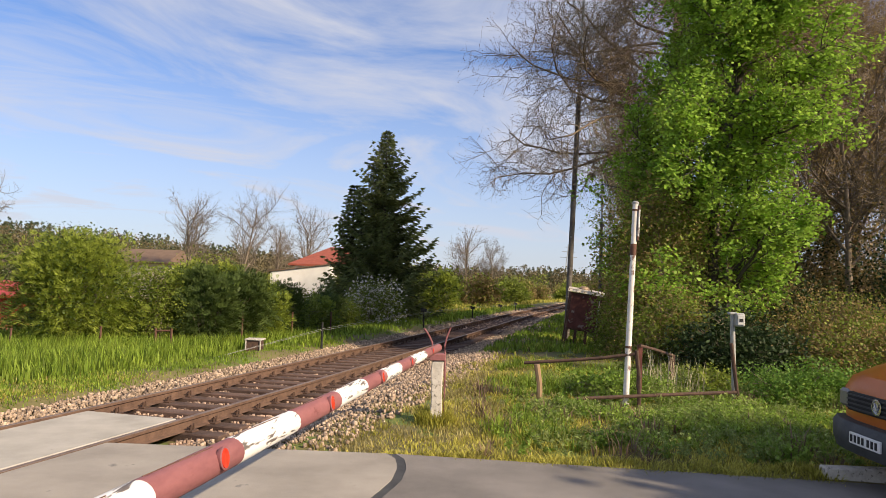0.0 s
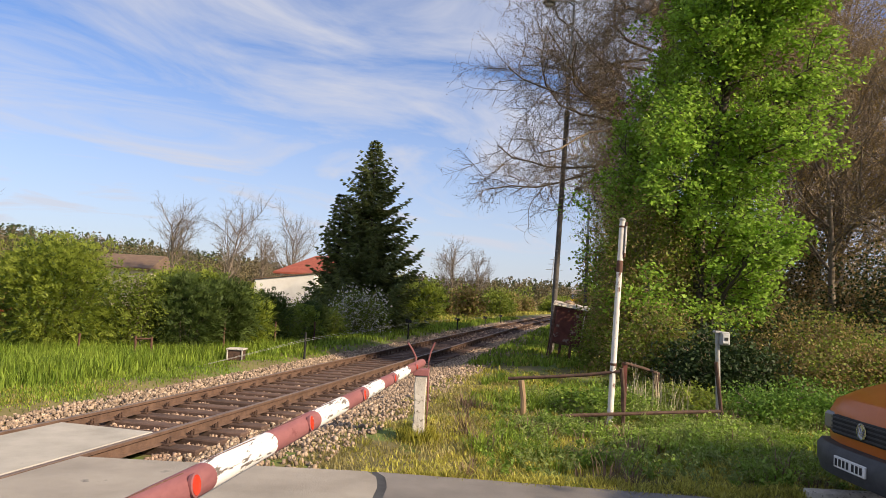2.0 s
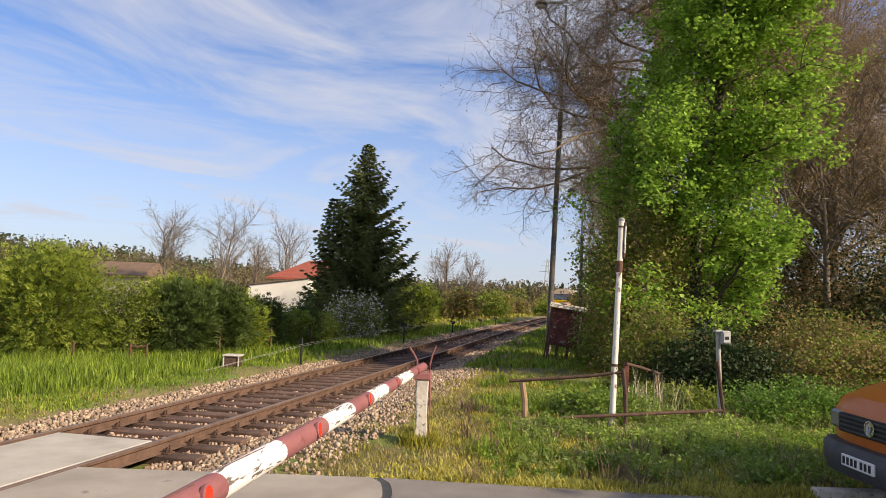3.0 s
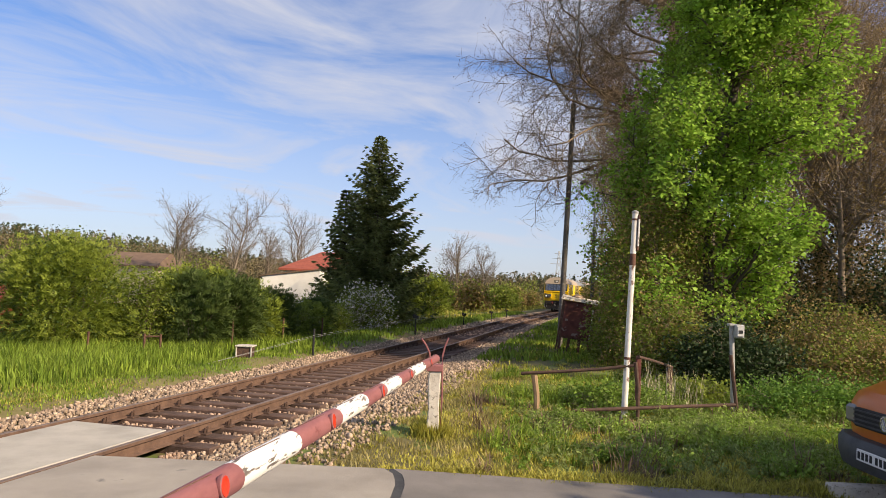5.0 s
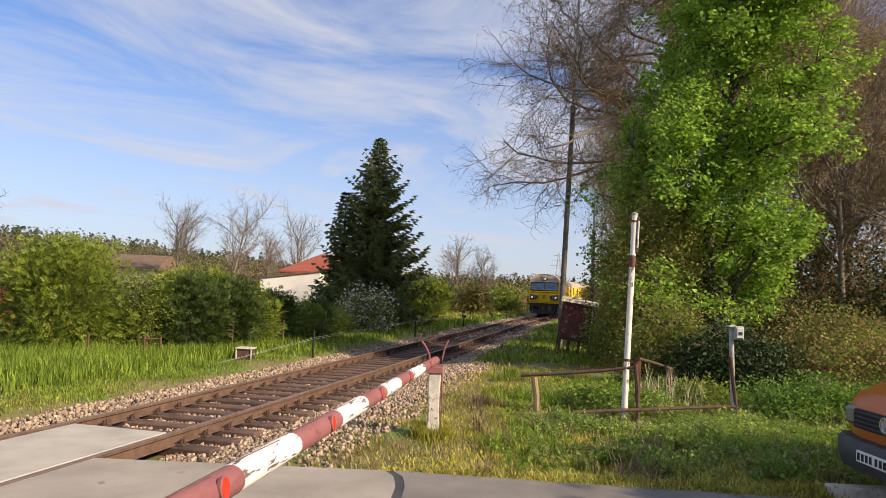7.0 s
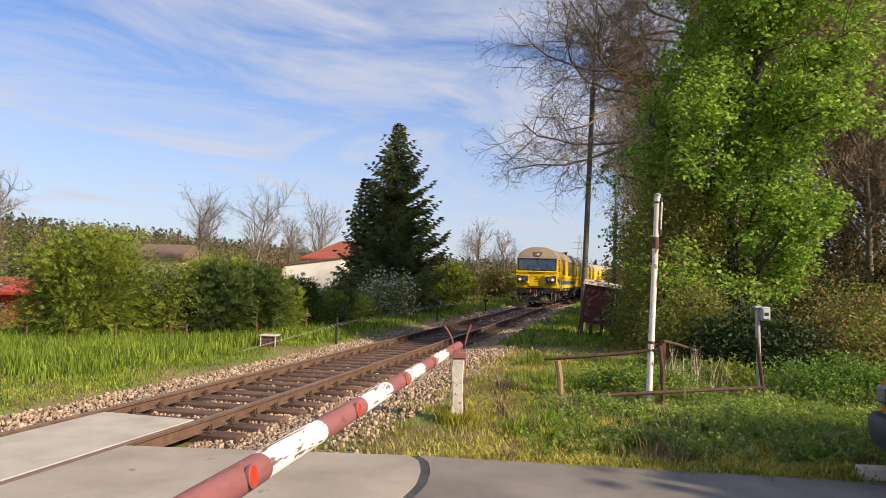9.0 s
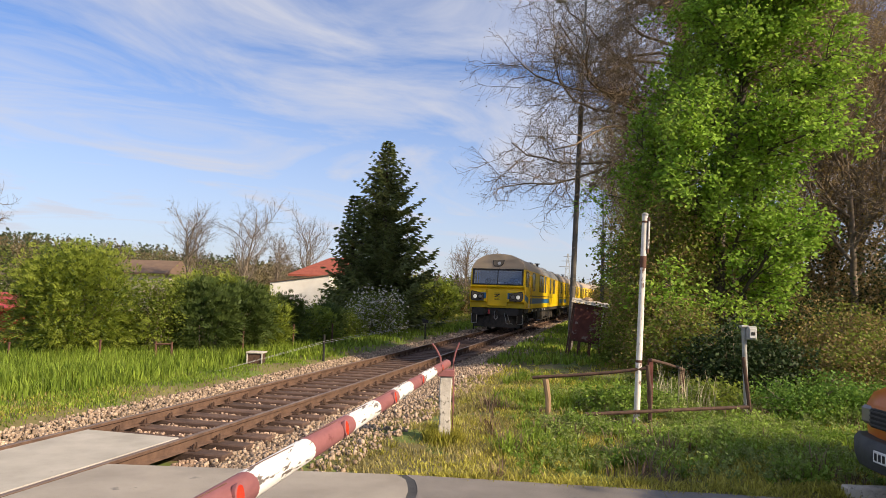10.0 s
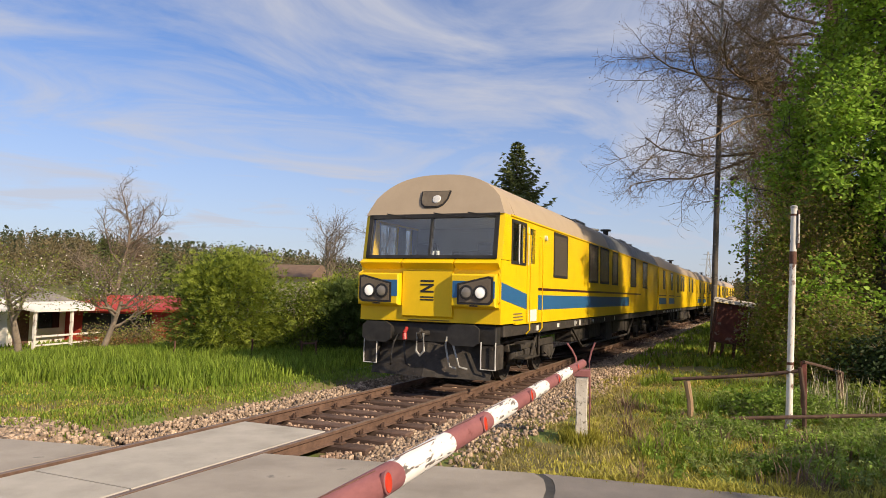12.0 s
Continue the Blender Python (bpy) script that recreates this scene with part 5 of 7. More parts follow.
def make_car(cab, seed):
    label = "yellow and blue measuring railcar with tan roof and driving cab" if cab else "yellow railway work car with blue stripe and grey roof"
    car = thing("railcar" if cab else "rail_coach", label, "rail car", group="cars of the yellow train")
    y0 = 0.5 if cab else 0.25
    part("body", shell(2.46 if cab else y0, CAR - 0.15, cab), YELLOW, car, "bright yellow painted body side")
    part("roof", roof(0.74 if cab else y0 - 0.02, 10.6 if cab else CAR - 0.13), TAN, car, "tan painted arched roof", True)
    if cab:
        part("roof_rear", roof(10.6, CAR - 0.13), ROOF_SHADED, car, "mottled grey roof section darkened for the shade of trees", True)
        for yy in (14.2, 16.0, 18.0, 20.2):
            part("roof_rib", roof_rib(yy), ROOF_SHADED, car, smooth=True)
    for sd in (-1, 1):
        part("gutter", Geo().box(min(sd * 1.44, sd * 1.475), max(sd * 1.44, sd * 1.475), y0, CAR - 0.15, 3.285, 3.315), YELLOW, car)
    frame_and_gear(car, seed)
    if cab:
        cab_front(car)
        stripes(car, 0, 14.6, True)
        side_windows(car, [(0.62, 1.45, 2.44, 3.18)], glass=CLEAR)
        side_windows(car, [(3.75, 4.95, 2.27, 3.20), (7.6, 8.75, 2.24, 3.22), (9.2, 10.45, 2.24, 3.22), (11.2, 12.1, 2.24, 3.22), (15.0, 16.1, 2.24, 3.22), (18.2, 19.4, 2.24, 3.22)])
        for sd in (-1, 1):
            x0, x1 = sorted((sd * 1.448, sd * 1.458))
            d = part("cab_door", Geo().box(x0, x1, 1.62, 2.42, 1.25, 2.44).box(x0, x1, 1.62, 2.42, 3.16, 3.26).box(x0, x1, 1.62, 1.78, 2.44, 3.16).box(x0, x1, 2.12, 2.42, 2.44, 3.16), YELLOW, car, "narrow yellow cab door")
            x2, x3 = sorted((sd * 1.458, sd * 1.466))
            part("door_window", Geo().box(x2, x3, 1.78, 2.12, 2.44, 3.16), CLEAR, d).visible_shadow = False
            for a, b in ((1.66, 1.68), (1.02, 1.05)):
                part("window_bar", Geo().box(x2, x3 + 0.004 * (sd > 0), a, b, 2.40, 3.18), LIGHT_GREY, d)
            for yy in (1.58, 2.50):
                part("handrail", Geo().path([(sd * 1.45, yy, 3.05), (sd * 1.53, yy, 3.0), (sd * 1.53, yy, 1.1), (sd * 1.46, yy, 1.02)], 0.016, 6), YELLOW, d, "yellow tubular handrail")
            part("door_notice", Geo().box(x2, x3, 1.75, 2.3, 1.26, 1.5), WHITE_PAINT, d, "white and red notice by the steps")
            part("cab_step", Geo().box(min(sd * 1.2, sd * 1.42), max(sd * 1.2, sd * 1.42), 1.65, 2.4, 0.5, 0.54).box(min(sd * 1.2, sd * 1.42), max(sd * 1.2, sd * 1.42), 1.65, 2.4, 0.8, 0.84), UNDER, d)
            part("side_lamp", Geo().rod((sd * 1.45, 2.95, 3.05), (sd * 1.50, 2.95, 3.05), 0.06, n=12), LIGHT_GREY, car)
            part("warning_text", Geo().box(x0, x1, 0.75, 1.35, 1.30, 1.32).box(x0, x1, 0.75, 1.35, 1.36, 1.38).box(x0, x1, 0.75, 1.3, 1.42, 1.44), surface_cache("bronze"), car)
        roof_gear(car, [("hatch", 9.0), ("fan", 13.0), ("stack", 15.0), ("hatch", 17.0), ("fan", 20.5)])
        part("roof_cover", Geo().box(0.78, 1.02, 6.2, 7.7, 3.78, 3.93, 0.02), BLACK, car, "dark slot in the roof")
    else:
        stripes(car, 0.4, 8.0, False)
        side_windows(car, [(2.0, 2.7, 2.3, 3.15), (5.5, 6.3, 2.3, 3.15), (9.0, 9.5, 2.2, 3.15), (11.0, 11.9, 2.3, 3.15), (12.4, 13.2, 2.3, 3.15), (16.5, 17.2, 2.3, 3.15), (19.2, 20.0, 2.3, 3.15)])
        for yy in (3.4, 7.3, 14.6, 21.2):
            part("body_panel", Geo().box(1.446, 1.462, yy, yy + 1.1, 1.35, 3.2, 0.004), YELLOW, car, "yellow louvred door panel")
        roof_gear(car, [("fan", 3.0), ("hatch", 6.0), ("fan", 10.0), ("stack", 14.0), ("fan", 18.5)])
    for yy in ((CAR + 0.05,) if cab else (-0.1, CAR + 0.05)):
        part("gangway", Geo().box(-0.7, 0.7, yy - 0.25, yy + 0.25, 1.2, 3.5, 0.06), BLACK, car, "black rubber gangway")
    sets = []
    for y in (3.4, CAR - 3.4):
        sets += bogie(car, y)
    return car, sets


def car_pose(s):
    """The pose of a car whose front stands s metres up the line, by its two bogies."""
    a, b = track(s + 3.4), track(s + CAR - 3.4)
    d = (b - a).normalized()
    o = a - d * 3.4
    return Matrix.Translation(o) @ pose(0, 0, 0, 0, 0, -math.degrees(math.atan2(d.x, d.y)))


RUN_T = [0.0, 5.0, 6.0, 7.0, 9.0, 9.5, 10.0, 10.5, 11.0, 11.5, 12.0]
RUN_S = [130.0, 82.0, 72.8, 63.7, 43.5, 37.1, 30.75, 24.45, 17.95, 11.63, 5.37]
TRAIN = []
WHEELS = []
for k in range(4):
    c, sets = make_car(k == 0, k + 3)
    TRAIN.append((c, k * (CAR + 0.35)))
    if k < 2:
        WHEELS += sets


# ---- plants ----
def leafy(name, dark, light, rough=0.6, through=0.45, spread=0.35):
    return surface(name, dark, light, 0.9, rough, 0, fine=9, spread=spread, through=through, spec=0.25)


LEAF_MAPLE = leafy("maple_leaf", (0.185, 0.34, 0.036), (0.37, 0.52, 0.085), through=0.5, spread=0.45)
LEAF_BUSH = leafy("bush_leaf", (0.12, 0.17, 0.026), (0.29, 0.34, 0.055))
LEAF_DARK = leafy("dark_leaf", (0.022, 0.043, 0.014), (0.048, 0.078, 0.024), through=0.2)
LEAF_THUJA = leafy("thuja_spray", (0.16, 0.215, 0.025), (0.33, 0.39, 0.06), through=0.4)
LEAF_YEW = leafy("yew_spray", (0.045, 0.075, 0.018), (0.10, 0.14, 0.032), through=0.25)
LEAF_SPRUCE = leafy("spruce_spray", (0.095, 0.13, 0.05), (0.22, 0.25, 0.085), through=0.25)
LEAF_BROWN = leafy("brown_leaf", (0.20, 0.15, 0.062), (0.43, 0.32, 0.135))
LEAF_BUD = leafy("bud_leaf", (0.22, 0.165, 0.10), (0.40, 0.30, 0.18))
LEAF_NETTLE = leafy("nettle_leaf", (0.15, 0.25, 0.035), (0.31, 0.43, 0.075))
LEAF_HEDGE = leafy("hedge_leaf", (0.10, 0.20, 0.032), (0.22, 0.36, 0.06))
LEAF_HERB = leafy("herb_leaf", (0.19, 0.25, 0.07), (0.36, 0.42, 0.14))
BLOSSOM = leafy("blossom", (0.6, 0.56, 0.52), (0.8, 0.76, 0.7), spread=0.15)
GRASS = leafy("grass_blade", (0.14, 0.225, 0.026), (0.29, 0.375, 0.05), spread=0.45)
GRASS_DRY = leafy("dry_grass", (0.26, 0.225, 0.075), (0.44, 0.375, 0.16), spread=0.4)
GRASS_STRAW = leafy("straw_stalk", (0.42, 0.37, 0.24), (0.6, 0.54, 0.38), through=0.1)
GRASS_LIME = leafy("lime_grass", (0.31, 0.30, 0.05), (0.58, 0.52, 0.115), spread=0.45)
LEAF_DEAD = leafy("dead_stalk", (0.13, 0.085, 0.06), (0.26, 0.18, 0.12), through=0.2)
LEAF_FAR = leafy("far_leaf", (0.105, 0.085, 0.045), (0.185, 0.15, 0.075), through=0.2, spread=0.2)
LEAF_PINE = leafy("pine_leaf", (0.035, 0.05, 0.022), (0.07, 0.09, 0.036), through=0.15, spread=0.25)
BARK = surface("bark", (0.05, 0.042, 0.034), (0.12, 0.10, 0.08), 5, 0.95, 0.8, fine=25)
BARK_OAK = surface("bark_oak", (0.17, 0.125, 0.085), (0.34, 0.26, 0.18), 4, 0.95, 0.6, fine=25)
BARK_GREY = surface("bark_grey", (0.13, 0.105, 0.08), (0.27, 0.22, 0.17), 4, 0.95, 0.6, fine=25)


def tubes(segs, n=5):
    """Tapered round pieces from rows of two ends and two radii."""
    a = np.array([s[0] for s in segs]), np.array([s[1] for s in segs])
    r = np.array([(s[2], s[3]) for s in segs])
    d = a[1] - a[0]
    d = d / (np.linalg.norm(d, axis=1, keepdims=True) + 1e-9)
    ref = np.where(abs(d[:, 2:3]) > 0.9, [[1.0, 0, 0]], [[0, 0, 1.0]])
    u = np.cross(d, ref)
    u /= np.linalg.norm(u, axis=1, keepdims=True) + 1e-9
    w = np.cross(d, u)
    ang = np.arange(n) * 2 * np.pi / n
    ring = np.cos(ang)[None, :, None] * u[:, None] + np.sin(ang)[None, :, None] * w[:, None]
    v = np.concatenate([a[0][:, None] + ring * r[:, 0, None, None], a[1][:, None] + ring * r[:, 1, None, None]], 1).reshape(-1, 3)
    base = np.arange(len(segs))[:, None] * 2 * n
    k = np.arange(n)[None]
    k2 = (k + 1) % n
    f = np.stack([base + k, base + k2, base + n + k2, base + n + k], -1).reshape(-1, 4)
    return v, f


def leaves(rng, pts, size, flat=0.35, long=1.5, droop=0.0):
    """A small folded blade at each point."""
    pts = np.asarray(pts)
    n = len(pts)
    nor = rng.normal(size=(n, 3))
    nor[:, 2] = abs(nor[:, 2]) + flat
    nor /= np.linalg.norm(nor, axis=1, keepdims=True)
    t = np.cross(nor, rng.normal(size=(n, 3)))
    t /= np.linalg.norm(t, axis=1, keepdims=True)
    b = np.cross(nor, t)
    s = size * rng.uniform(0.6, 1.35, (n, 1))
    t[:, 2] -= droop
    v = np.stack([pts - t * s * long * 0.5, pts + b * s * 0.5 + nor * s * 0.12, pts + t * s * long * 0.5, pts - b * s * 0.5 + nor * s * 0.12], 1).reshape(-1, 3)
    i = np.arange(n)[:, None] * 4
    return v, i + np.array([[0, 1, 2, 3]])


def fronds(rng, pts, out, size, pairs=5, droop=0.3):
    """Flat feathery sprays: a drooping midrib with paired narrow leaflets, pointing outwards."""
    n = len(pts)
    axis = out * 0.8 + rng.normal(size=(n, 3)) * 0.38 + np.array([0, 0, 0.35])
    axis /= np.linalg.norm(axis, axis=1, keepdims=True)
    side = np.cross(axis, rng.normal(size=(n, 3)) * 0.7 + np.array([0, 0, 1.0]))
    side /= np.linalg.norm(side, axis=1, keepdims=True) + 1e-9
    L = size * rng.uniform(0.55, 1.4, (n, 1))
    quads = []
    for i in range(pairs + 1):
        u = i / pairs
        base = pts + axis * L * u - np.array([0, 0, 1.0]) * L * droop * u * u
        for sg in ((-1, 1) if i < pairs else (0,)):
            d = axis * 0.75 + side * sg * 0.75 - np.array([0, 0, droop * u])
            w = (np.cross(d, np.cross(axis, side)) * 0.05) * L * (1 - 0.5 * u)
            ln = L * (0.55 - 0.33 * u)
            quads.append(np.stack([base, base + d * ln * 0.5 + w, base + d * ln, base + d * ln * 0.5 - w], 1))
    v = np.concatenate(quads, 0).reshape(-1, 3)
    return v, np.arange(len(v)).reshape(-1, 4)


def grow(rng, p, d, length, r, level, spec, segs, tips):
    n = spec["segs"][level]
    top = level == len(spec["segs"]) - 1
    pts = [p]
    for i in range(n):
        d = d + rng.normal(size=3) * spec["wiggle"][level] + np.array([0, 0, spec["up"][level]])
        d = d / np.linalg.norm(d)
        q = p + d * length / n
        r2 = r * (1 - (1 - spec["taper"]) * (i + 1) / n)
        segs[level].append((p, q, r * (1 - (1 - spec["taper"]) * i / n), r2))
        p = q
        pts.append(p)
        if top:
            tips.append(p)
    if not top:
        k = spec["kids"][level]
        for j in range(k):
            f = spec["from"][level] + (1 - spec["from"][level]) * (j + rng.uniform(0.2, 0.9)) / k
            i = min(int(f * n), n - 1)
            q = pts[i] + (pts[i + 1] - pts[i]) * (f * n - i)
            axis = pts[i + 1] - pts[i]
            axis = axis / np.linalg.norm(axis)
            side = np.cross(axis, rng.normal(size=3))
            side /= np.linalg.norm(side)
            ang = radians(rng.uniform(*(spec.get("limb_angle", spec["angle"]) if level == 0 else spec["angle"])))
            nd = axis * math.cos(ang) + side * math.sin(ang)
            grow(rng, q, nd, length * spec["ratio"][level] * rng.uniform(0.93 - spec.get("even", 0.22), 0.93 + spec.get("even", 0.22)) * (1.15 - 0.5 * f * spec.get("cone", 0.6)), r * spec["thin"][level] * (1.1 - 0.5 * f), level + 1, spec, segs, tips)


def tree(name, label, seed, at, height, spec, bark, leaf=None, count=0, size=0.1, spread=0.3, lean=(0, 0), r=0.2, second=None, group=""):
    rng = np.random.default_rng(seed)
    segs, tips = [[] for _ in spec["segs"]], []
    grow(rng, np.zeros(3), np.array([lean[0], lean[1], 1.0]), height, r, 0, spec, segs, tips)
    th = thing(name, label, "tree", Matrix.Translation((at[0], at[1], float(ground_z(at[0], at[1])) - 0.05)), group)
    v, f = tubes(segs[0], 9)
    new_part(th, "trunk", v, f, bark)
    for lv, nm in ((1, "limb"), (2, "branch"), (3, "twig")):
        if lv == 1:
            n = spec["segs"][1]
            for k in range(0, len(segs[1]), n):
                v, f = tubes(segs[1][k:k + n], 5)
                new_part(th, nm, v, f, bark)
        elif lv < len(segs) and segs[lv]:
            v, f = tubes(segs[lv], 5 if lv == 1 else 3)
            new_part(th, nm, v, f, bark)
    tips = np.array(tips)
    if leaf:
        pick = tips[rng.integers(0, len(tips), count)] + np.clip(rng.normal(size=(count, 3)), -1.8, 1.8) * spread
        pick = pick[pick[:, 2] > 0.3]
        v, f = leaves(rng, pick, size, flat=spec.get("flat", 0.35))
        new_part(th, "crown", v, f, leaf)
    if second:
        mat, cnt, sz = second
        pick = tips[rng.integers(0, len(tips), cnt)] + rng.normal(size=(cnt, 3)) * spread * 1.2
        v, f = leaves(rng, pick, sz)
        new_part(th, "bud_haze", v, f, mat)
    return th


def new_part(th, name, v, f, mat, label=""):
    ob = new(name, fast_mesh(name, v, f, mat))
    ob.parent = th
    if name in ("branch", "twig", "crown", "bud_haze", "bough", "foliage", "stem", "blossoms", "new_leaves"):
        ob["kind"] = "stuff"
    if label:
        ob["label"] = label
    return ob


MAPLE = dict(segs=[9, 6, 4, 3], wiggle=[0.05, 0.12, 0.18, 0.2], up=[0.05, 0.06, 0.0, -0.06], taper=0.25, kids=[60, 10, 6], angle=(42, 72), ratio=[0.20, 0.40, 0.46], even=0.12, thin=[0.36, 0.5, 0.5],
             cone=0.35)
MAPLE["from"] = [0.065, 0.15, 0.15]
MAPLE["flat"] = 0.55
OAK = dict(segs=[8, 8, 5, 3], wiggle=[0.06, 0.16, 0.22, 0.28], up=[0.05, 0.03, 0.03, 0.02], taper=0.3, kids=[36, 17, 13], angle=(40, 80), ratio=[0.40, 0.44, 0.40], thin=[0.30, 0.42, 0.45], cone=0.5)
OAK["from"] = [0.22, 0.2, 0.1]
BIG_OAK = dict(OAK, segs=[8, 8, 6, 3], wiggle=[0.06, 0.21, 0.28, 0.3], kids=[60, 28, 22], ratio=[0.40, 0.32, 0.32], thin=[0.22, 0.34, 0.48], up=[0.05, 0.03, 0.02, 0.03], angle=(35, 75), limb_angle=(55, 85), even=0.12, cone=0.3)
BIG_OAK["from"] = [0.40, 0.2, 0.12]
BARE = dict(segs=[7, 6, 5, 3], wiggle=[0.06, 0.14, 0.2, 0.25], up=[0.05, 0.10, 0.08, 0.05], taper=0.25, kids=[16, 11, 8], angle=(25, 60), ratio=[0.5, 0.45, 0.45], thin=[0.5, 0.5, 0.5], cone=0.5)
BARE["from"] = [0.25, 0.2, 0.1]
FRUIT = dict(BARE, kids=[14, 12, 9], angle=(30, 65))
APPLE = dict(segs=[4, 6, 5, 3], wiggle=[0.1, 0.25, 0.3, 0.3], up=[0.05, 0.06, 0.08, 0.05], taper=0.5, kids=[6, 9, 7], angle=(30, 75), ratio=[0.85, 0.5, 0.45], thin=[0.6, 0.5, 0.5], cone=0.3)
APPLE["from"] = [0.5, 0.3, 0.2]


def spruce(seed, at, height, radius, label):
    rng = np.random.default_rng(seed)
    th = thing("spruce_tree", label, "tree", Matrix.Translation((at[0], at[1], float(ground_z(*at)) - 0.05)))
    v, f = tubes([((0, 0, z), (0, 0, z + height / 8), 0.2 * (1 - z / height) + 0.015, 0.2 * (1 - (z + height / 8) / height) + 0.012) for z in np.arange(8) * height / 8], 8)
    new_part(th, "trunk", v, f, BARK)
    arms, vs, ts = [], [], []
    z = 0.35
    while z < height - 0.05:
        u = z / height
        reach = radius * (1 - u) ** 0.75 * (0.86 + 0.14 * math.sin(z * 7)) + 0.06
        k = int(7 + 7 * (1 - u))
        a0 = rng.uniform(0, 6.28)
        for j in range(k):
            a = a0 + 6.283 * j / k + rng.normal() * 0.18
            L = reach * rng.uniform(0.60, 1.22)
            out = np.array([math.cos(a), math.sin(a), 0])
            p = np.array([0, 0, z])
            m = max(3, int(L / 0.17))
            prev = p
            for i in range(1, m + 1):
                w = i / m
                q = p + out * L * w + np.array([0, 0, -0.16 * L * math.sin(w * 2.6) + 0.20 * L * w ** 2.4 + 0.25 * u * L * w])
                arms.append((prev, q, 0.03 * (1 - w) * (1.2 - u) + 0.006, 0.022 * (1 - w) + 0.005))
                prev = q
                sl = (0.20 + 0.20 * L * (1 - w * 0.7)) * rng.uniform(0.7, 1.3)
                for sd in (-1, 1, 0, -0.6, 0.6):
                    dirn = out * rng.uniform(0.35, 0.9) + np.array([-out[1], out[0], 0]) * sd * rng.uniform(0.6, 1.0) + np.array([0, 0, rng.uniform(-0.55, 0.15)])
                    dirn /= np.linalg.norm(dirn)
                    side = np.cross(dirn, [0, 0, 1.0])
                    side /= np.linalg.norm(side) + 1e-9
                    wd = 0.022 + 0.06 * sl
                    tip = q + dirn * sl
                    c = len(vs)
                    mid = q + dirn * sl * 0.45
                    vs += [q, mid + side * wd, tip, mid - side * wd]
                    ts.append((c, c + 1, c + 2, c + 3))
                    vs += [q, mid + np.array([0, 0, -wd * 1.3]), tip, mid + np.array([0, 0, wd * 0.5])]
                    ts.append((c + 4, c + 5, c + 6, c + 7))
        z += 0.20 + 0.12 * (1 - u)
    v, f = tubes(arms, 3)
    new_part(th, "bough", v, f, BARK)
    new_part(th, "crown", np.array(vs), np.array(ts), LEAF_SPRUCE)


def bush(name, label, seed, at, radii, count, size, mat, second=None, top_flat=0.0, base=0.0, sprays=False, category="bush", group=""):
    """A shrub: thin stems from the ground and leaves gathered in uneven clumps."""
    rng = np.random.default_rng(seed)
    z0 = float(ground_z(at[0], at[1]))
    th = thing(name, label, category, Matrix.Translation((at[0], at[1], z0 - 0.03)), group)
    rx, ry, rz = radii
    grown = 0.17 * (rx + ry + rz) / 2 + 0.08
    rx, ry, rz = max(0.3, rx - 0.7 * grown), max(0.3, ry - 0.7 * grown), max(0.3, rz - 0.9 * grown)
    m = max(26, int(18 * (rx + ry) * rz))
    d = rng.normal(size=(m, 3))
    d /= np.linalg.norm(d, axis=1, keepdims=True)
    rad = rng.uniform(0.55, 1.0, (m, 1)) ** 0.6
    c = d * rad * np.array([rx, ry, rz * 0.5]) * rng.uniform(0.82, 1.1, (m, 1)) + np.array([0, 0, rz * 0.5 + base])
    c[:, 2] = np.maximum(c[:, 2], 0.12)
    segs = []
    for q in c[: min(m, 60)]:
        root = np.array([q[0] * 0.25, q[1] * 0.25, 0.0])
        mid = (root + q) / 2 + rng.normal(size=3) * 0.08
        segs += [(root, mid, 0.018, 0.012), (mid, q, 0.012, 0.004)]
    if size < 0.14 and not sprays:
        for q in c:
            for _ in range(4):
                d1 = q - np.array([0, 0, rz * 0.25]) + rng.normal(size=3) * 0.5 * rz
                d1 = d1 / (np.linalg.norm(d1) + 1e-6) * rng.uniform(0.25, 0.6) * (0.4 + grown)
                segs.append((q - d1 * 0.3, q + d1, 0.0055, 0.0025))
    v, f = tubes(segs, 3)
    new_part(th, "stem", v, f, BARK_GREY)
    clump = (0.5 if sprays else 0.8) * grown
    if sprays:
        # pointed tops: the clumps draw in towards the tip
        c[:, :2] *= (1.15 - 0.5 * np.clip(c[:, 2:3] / rz, 0, 1) ** 2)
    elif size < 0.14:
        count, size = int(count * 1.9), size * 0.62
    count = int(count * 0.75) if sprays else count
    pts = c[rng.integers(0, m, count)] + np.clip(rng.normal(size=(count, 3)), -1.6, 1.6) * clump * np.array([1, 1, 0.8])
    pts[:, 2] = abs(pts[:, 2]) + 0.02
    if sprays:
        out = pts - np.array([0, 0, rz * 0.35])
        out /= np.linalg.norm(out, axis=1, keepdims=True) + 1e-6
        v, f = fronds(rng, pts, out, size * 2.5, 6)
    else:
        v, f = leaves(rng, pts, size)
    new_part(th, "foliage", v, f, mat)
    if second:
        smat, cnt, ssz = second
        if size < 0.14 and smat is not BLOSSOM:
            cnt, ssz = int(cnt * 2.0), ssz * 0.68
        out = c[rng.integers(0, m, cnt)] * 1.03 + np.clip(rng.normal(size=(cnt, 3)), -1.6, 1.6) * clump
        out[:, 2] = abs(out[:, 2]) + 0.05
        v, f = leaves(rng, out, ssz)
        new_part(th, "blossoms" if smat is BLOSSOM else "new_leaves", v, f, smat)
    return th


